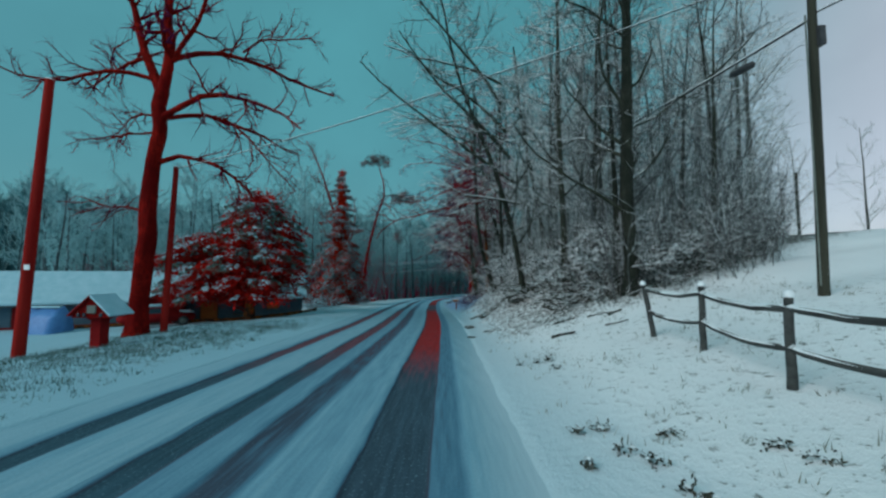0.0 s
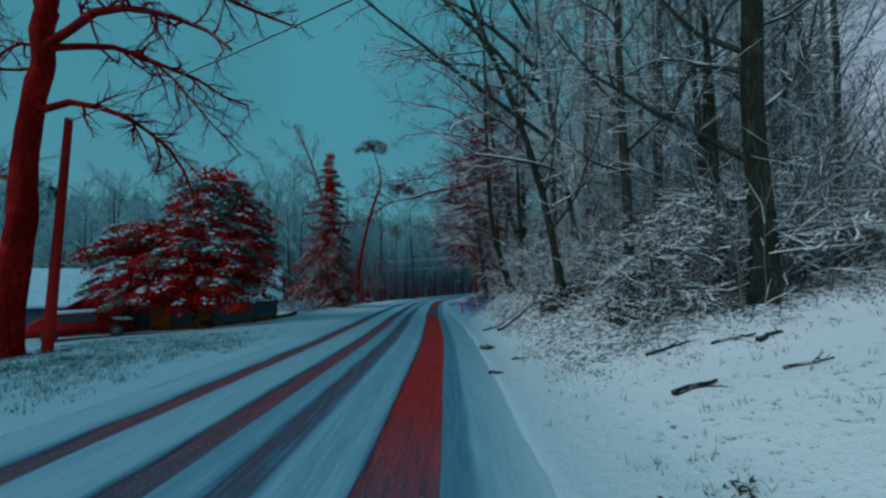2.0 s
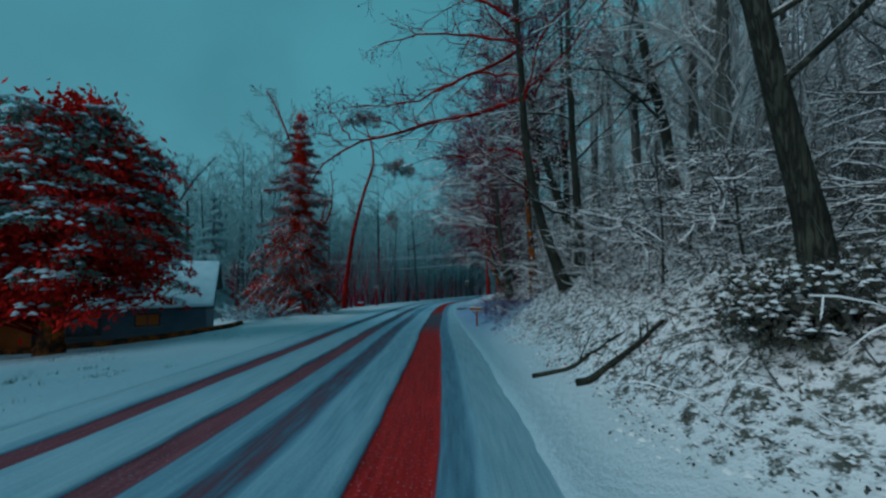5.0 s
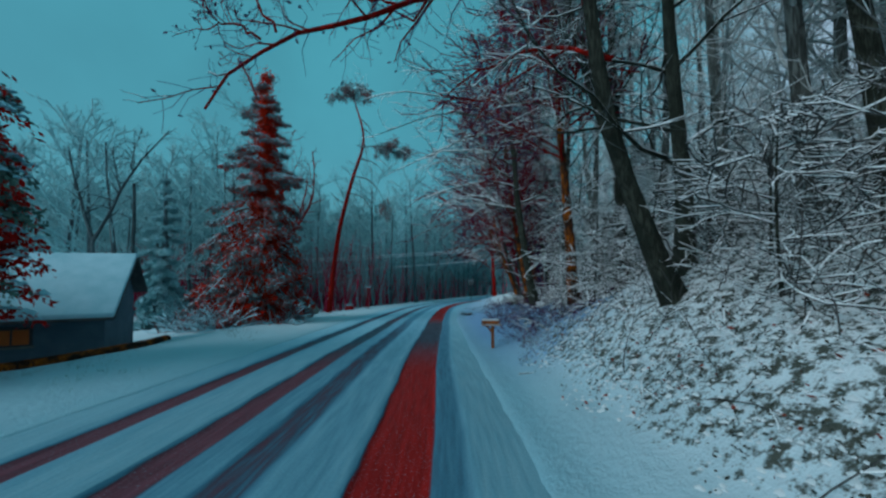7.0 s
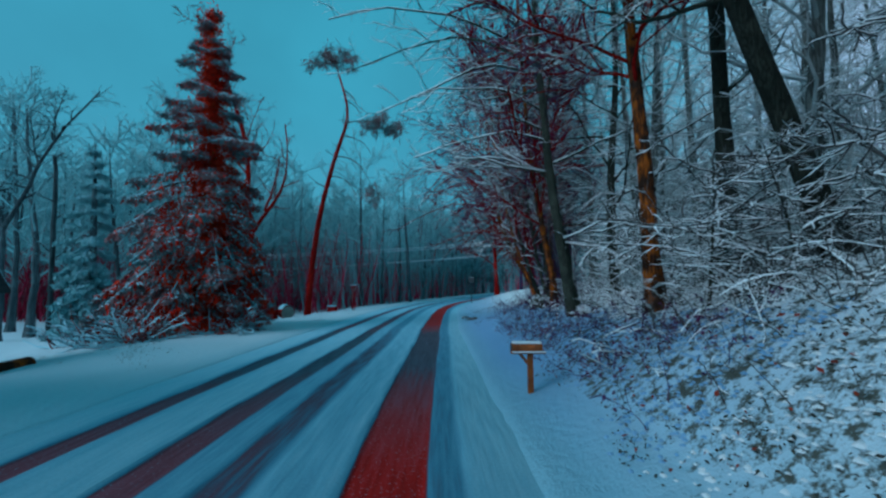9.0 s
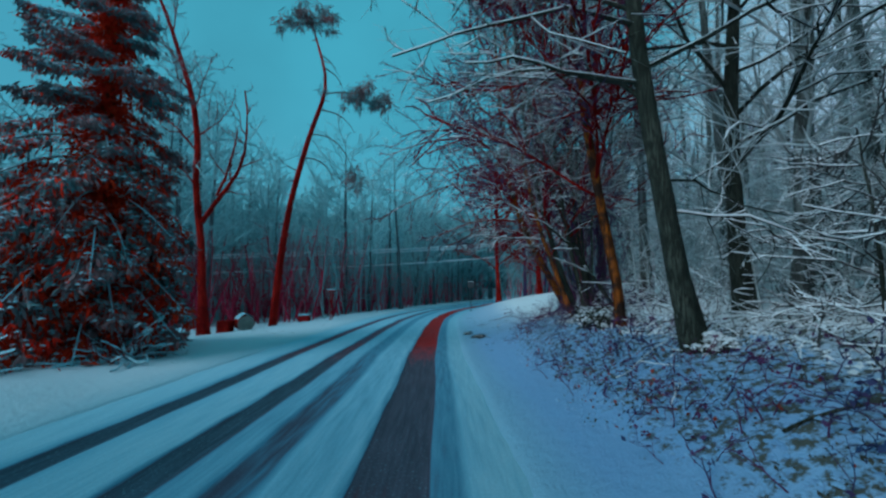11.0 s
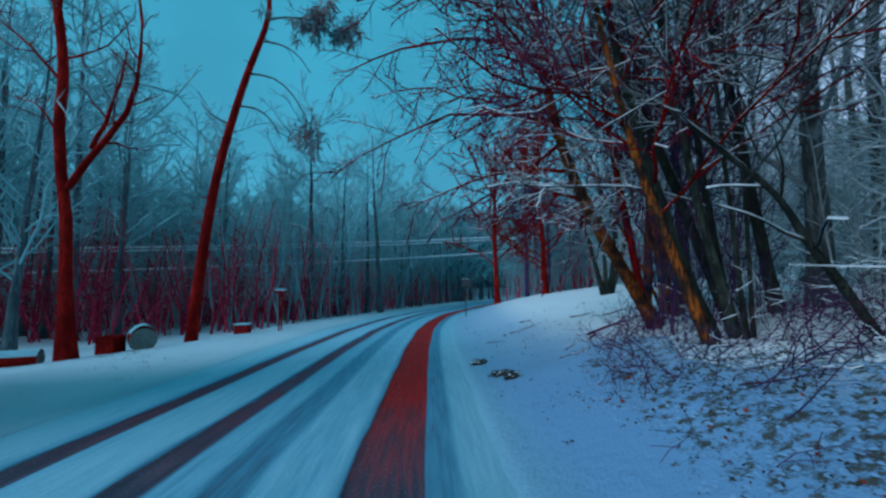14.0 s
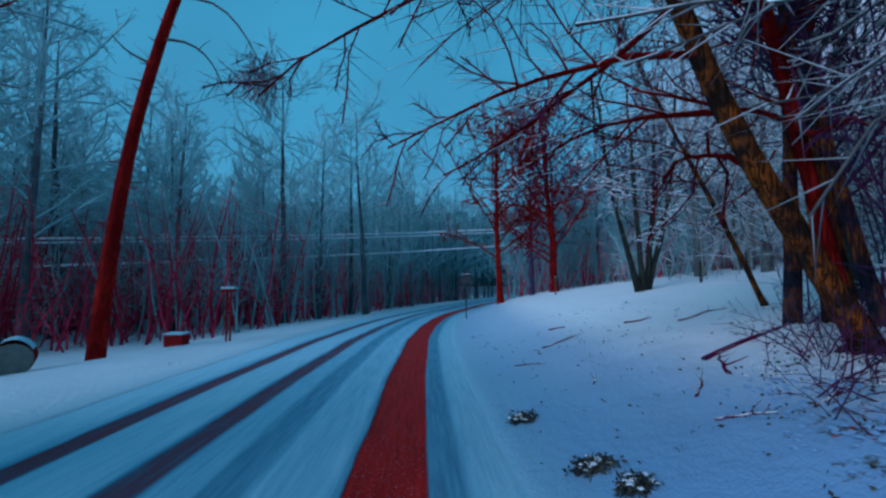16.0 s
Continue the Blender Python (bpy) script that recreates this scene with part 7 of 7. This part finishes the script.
rg = np.random.RandomState(77)
P, R = twigs_of(rg, 5600, (2, 12), (13.5, 55), 1.15, on_bank)
Q, QR = shoots(rg, P, R, 4, 0.42, 45, 3, 0.02, 0.2, 0.3, 0.7, 0.5)
QR = np.maximum(QR, 0.004)
ob = tagged(new("underbrush", mesh("underbrush", *joined([tubes(P, R, 3), tubes(Q, QR, 3)]), M_TWIG)), "tangle of bare twigs on the roadside bank", "undergrowth", kind="stuff")
k = (P[:, 0, 1] > 24) | (rg.rand(len(P)) < 0.35)
k4 = np.repeat(k, 4)
sv = joined([snow_strips(P[k], R[k], 0.018, 0.55, 1), snow_strips(Q[k4], QR[k4], 0.014, 0.65, 2)])
tagged(new("snow_on_underbrush", mesh("snow_on_underbrush", *sv, M_SNOW)), "fine lines of snow on the bank's twigs", "snow", kind="stuff")


rg = np.random.RandomState(78)
P, R = twigs_of(rg, 800, (1.5, 7.5), (43, 54), 1.0, lambda u, y: np.clip((u - bank_edge(y) - 0.2) / 0.8, 0, 1) * np.clip((y - 44) / 2, 0, 1) * np.clip((53.5 - y) / 2, 0, 1) * (0.35 + 0.65 * np.sin(u * 2.1 + y * 1.3) ** 2), 0.35)
Q, QR = shoots(rg, P, R, 4, 0.42, 45, 3, 0.02, 0.2, 0.3, 0.7, 0.5)
tagged(new("dusky_brush", mesh("dusky_brush", *joined([tubes(P, R * 1.1, 3), tubes(Q, np.maximum(QR, 0.004), 3)]), M_DUSK)), "dark low brush at the end of the bank", "undergrowth", kind="stuff")


P, R = twigs_of(rg, 900, (1.2, 6), (31, 43), 0.5, lambda u, y: np.clip((u - bank_edge(y) - 0.1) / 0.7, 0, 1) * np.clip((y - 32) / 3, 0, 1) * np.clip((5.2 - u) / 1.2, 0, 1), 0.3)
Q, QR = shoots(rg, P, R, 4, 0.45, 45, 3, 0.02, 0.2, 0.3, 0.7, 0.5)
tagged(new("bank_brush", mesh("bank_brush", *joined([tubes(P, R, 3), tubes(Q, np.maximum(QR, 0.004), 3), leaf_blades(rg, Q[:, -1], 1, 0.02, 0.07, 0.4, 0.0, 0.3)]), M_DUSK)), "low dark brush along the foot of the bank", "undergrowth", kind="stuff")


def littered(n, seed, xs, ys, keep, lift):
    rg = np.random.RandomState(seed)
    x, y = rg.uniform(*xs, n), rg.uniform(*ys, n)
    k = keep(x - line_x(y), y) > rg.rand(n)
    return np.stack([x[k], y[k], ground_z(x[k], y[k]) + lift], -1)


def bank_cover(u, y):
    return np.clip((u - bank_edge(y) - 0.3 * np.sin(y * 1.7)) / 0.6, 0, 1) * np.clip((y - 13.2) / 1.8, 0, 1) * np.clip((52 + u * 0.4 - y) / 3, 0, 1)


rg = np.random.RandomState(5)
def clumps(u, y):
    """Leaves gather in hollows and lie sparse where the snow is deeper."""
    w = np.sin(u * 3.1 + 1.3 * np.sin(y * 2.3)) * np.sin(y * 2.7 + 1.7 * np.sin(u * 1.9)) + 0.6 * np.sin(u * 7.3 + y * 2.1) * np.sin(y * 6.1 - u * 3.7)
    return np.clip(0.5 + 0.75 * w, 0.12, 1) * np.interp(y, [31, 43], [1.0, 0.5])


c = littered(64000, 9, (1.5, 10), (13, 57), lambda u, y: bank_cover(u, y) * clumps(u, y), 0.02)
tagged(new("leaf_litter", mesh("leaf_litter", *leaf_blades(rg, c, 2, 0.05, 0.052, 0.0, 0.15), M_DEAD)), "dead leaves poking through the snow on the bank", "leaves", kind="stuff")
c = littered(30500, 10, (1.5, 10), (13, 57), lambda u, y: bank_cover(u, y) * np.where((y < 23) & (u > 3.5), 0.45, 1.0), 0.018)
# lumps past y 32 near the road get the blue cast colour
wet = (c[:, 1] > 32) & (c[:, 0] - line_x(c[:, 1]) < 4.6 + 0.4 * np.sin(c[:, 1] * 1.3))
tagged(new("snow_lumps", mesh("snow_lumps", *snow_pads(rg, c[~wet], 0.02 + 0.034 * rg.rand((~wet).sum(), 1, 1) ** 2), M_SNOW)), "lumps of snow on the leaf litter of the bank", "snow", kind="stuff")
tagged(new("wet_snow_lumps", mesh("wet_snow_lumps", *snow_pads(rg, c[wet], 0.036), M_SNOW_BLUE)), "bluish lumps of snow at the foot of the bank", "snow", kind="stuff")

c = littered(2600, 19, (1.5, 6), (22, 56), lambda u, y: bank_cover(u, y) * np.clip((4.6 - u) / 2, 0, 1), 0.025)
tagged(new("red_leaf_litter", mesh("red_leaf_litter", *leaf_blades(rg, c, 1, 0.02, 0.075, 0.0, 0.2), M_REDLEAF)), "red-brown dead leaves at the foot of the bank", "leaves", kind="stuff")

c = littered(420, 23, (0.4, 8), (46, 62), lambda u, y: np.clip((u - 1.3) / 0.6, 0, 1), 0.012)
tagged(new("scattered_leaves", mesh("scattered_leaves", *leaf_blades(rg, c, 3, 0.03, 0.06, 0.0, 0.2), M_DEAD)), "dead leaves scattered over the snowy lawn", "leaves", kind="stuff")


def grass_blades(rg, c, per, spread, h):
    c = np.repeat(c, per, 0) + rg.randn(len(c) * per, 3) * [spread, spread, 0]
    d = rg.randn(len(c), 3) * 0.35 + [0, 0, 1]
    w = unit(np.cross(d, rg.randn(len(c), 3))) * 0.008
    t = c + d * h * rg.uniform(0.5, 1.2, (len(c), 1))
    V = np.stack([c - w, c + w, t], 1)
    return V.reshape(-1, 3), np.arange(len(c) * 3).reshape(-1, 3)


c = littered(900, 12, (1.2, 12), (0, 18), lambda u, y: np.clip((u - 1.3) / 1, 0, 1) * 0.6, -0.01)
tagged(new("grass_tufts", mesh("grass_tufts", *grass_blades(rg, c, 6, 0.07, 0.11), M_STRAW)), "thin dead grass poking through the field's snow", "grass", kind="stuff")
c = littered(3600, 13, (-16, -6), (3, 27), lambda u, y: np.clip((-u - 6.7 + 0.4 * np.sin(y)) / 1.5, 0, 1) * np.clip((26 - y) / 6, 0, 1), -0.01)
tagged(new("verge_grass", mesh("verge_grass", *grass_blades(rg, c, 9, 0.1, 0.12), M_GRASS)), "grass showing through the thin snow of the verge", "grass", kind="stuff")


c = littered(900, 14, (-12.5, -6.5), (27, 58), lambda u, y: np.clip(np.sin(y * 0.9 + u) - 0.1, 0, 1) * np.clip((-u - 6.9) / 0.8, 0, 1), -0.01)
tagged(new("verge_grass", mesh("verge_grass", *grass_blades(rg, c, 6, 0.12, 0.07), M_GRASS)), "sparse grass tips in the snow of the verge", "grass", kind="stuff")


def fallen_branch(x, y, length, r, turn, seed, mat, label="dark fallen branch lying on the snow"):
    rg = np.random.RandomState(seed)
    s = np.linspace(-0.5, 0.5, 9)
    a = radians(turn)
    px_, py = x + s * length * math.cos(a) + rg.randn(9) * 0.02, y + s * length * math.sin(a) + rg.randn(9) * 0.02
    P = np.stack([px_, py, ground_z(px_, py) + r * 0.6 + 0.01], -1)[None]
    R = np.linspace(r, r * 0.4, 9)[None]
    Q, QR = shoots(rg, P, R, 3, 0.4, 40, 5, 0.02, 0.1, 0.3, 0.6)
    Q[..., 2] = np.maximum(Q[..., 2], ground_z(Q[..., 0], Q[..., 1]) + 0.01)
    o = P[0, 4]
    ob = thing("fallen_branch", label, "branch", tuple(o), "fallen branches")
    part("wood", mesh("wood", *joined([tubes(P - o, R, 6), tubes(Q - o, QR, 4)]), mat), ob)
    part("snow_cover", mesh("snow_cover", *snow_strips(P - o, R * 0.8, 0.008, 0.6, seed), M_SNOW), ob)


for k, (x, y, ln, r, tn) in enumerate([(4.6, 14.6, 0.9, 0.035, 5), (3.9, 12.7, 0.8, 0.05, 10), (5.6, 14.2, 0.8, 0.03, -4), (6.0, 13.9, 0.5, 0.05, 12), (5.5, 12.6, 0.7, 0.03, -6), (1.25, 16.0, 0.5, 0.05, -30),
                                       (2.2, 17.3, 0.5, 0.03, -30), (2.6, 24.0, 1.6, 0.05, -20), (3.0, 23.0, 1.4, 0.07, -8), (1.7, 31.2, 0.35, 0.014, -35), (3.6, 37.2, 1.8, 0.016, -12), (6.8, 56.5, 1.6, 0.03, 8),
                                       (5.6, 57.6, 0.8, 0.03, -10), (3.0, 57.0, 1.2, 0.025, 20), (3.6, 59.0, 0.5, 0.03, -10), (3.9, 52.2, 1.0, 0.03, 60), (5.0, 52.8, 2.2, 0.04, 10), (5.4, 51.6, 1.2, 0.05, 30), (2.2, 53.0, 0.5, 0.012, 64), (1.6, 55.2, 0.6, 0.014, -30),
                                       (3.1, 51.6, 0.8, 0.016, 50), (2.7, 50.4, 0.6, 0.014, -40), (3.6, 50.2, 0.9, 0.016, 15)]):
    fallen_branch(x, y, ln, r, tn, 200 + k, M_PLUM if y > 48 else M_BARK)


def debris(x, y, size, seed, label, n=60, pad=0.035):
    rg = np.random.RandomState(seed)
    c = np.stack([x + rg.randn(n) * size * 0.8, y + rg.randn(n) * size * 0.5], -1)
    c = np.concatenate([c, (ground_z(c[:, 0], c[:, 1]) + 0.01 + 0.06 * rg.rand(n))[:, None]], 1)
    o = np.array([x, y, float(ground_z(x, y))])
    ob = thing("leafy_debris", label, "debris", tuple(o))
    part("leaves", mesh("leaves", *leaf_blades(rg, c - o, 8, 0.03, 0.07, 0.1, 0.1, 0.2), M_DEAD), ob)
    pads = c[::4] - o + [0, 0, 0.04]
    part("snow_cover", mesh("snow_cover", *snow_pads(rg, pads, pad), M_SNOW), ob)


debris(0.91, 50.25, 0.13, 1, "dark heap of fallen leaves and twigs on the snowy lawn")
debris(1.09, 49.73, 0.09, 4, "dark heap of fallen leaves and twigs on the snowy lawn")
debris(0.64, 51.94, 0.10, 2, "small dark heap of leaves on the snowy verge")
debris(1.5, 19.5, 0.12, 3, "small dark heap of leaves on the snowy verge")

for k, (x, y) in enumerate([(2.68, 9.27), (1.96, 5.90), (2.28, 5.95), (1.77, 5.01), (2.27, 5.25), (2.45, 4.94), (2.44, 4.41), (2.46, 4.17), (2.89, 5.51), (3.65, 4.88), (3.78, 4.56), (2.10, 10.21), (2.47, 10.16), (2.81, 10.33), (2.77, 10.10)]):
    debris(x, y, 0.05 + 0.015 * (k % 3), 20 + k, "small dark clod of leaves and grass in the snowy field", 5, 0.03)

# snow-bent brush at the foot of the spruce
for k, (x, y, s) in enumerate([(-13.5, 43.0, 1.1), (-12.3, 42.4, 0.9), (-14.8, 43.6, 1.2), (-15.5, 46.0, 1.2), (-9.8, 45.0, 0.5)]):
    P, R = twigs_of(np.random.RandomState(300 + k), 90, (x - s, x + s), (y - s * 0.6, y + s * 0.6), 1.5, lambda u, v: np.ones_like(u), 0.05)
    o = np.array([x, y, float(ground_z(x, y))])
    ob = thing("brush_pile", "low brush bent under snow near the spruce", "brush", tuple(o), "brush by the spruce")
    part("brush", mesh("brush", *tubes(P - o, R * 1.8, 4), M_OAK), ob, kind="stuff")
    part("snow_cover", mesh("snow_cover", *snow_strips(P - o, R * 1.8, 0.05, 1, k), M_SNOW_TEAL), ob, kind="stuff")
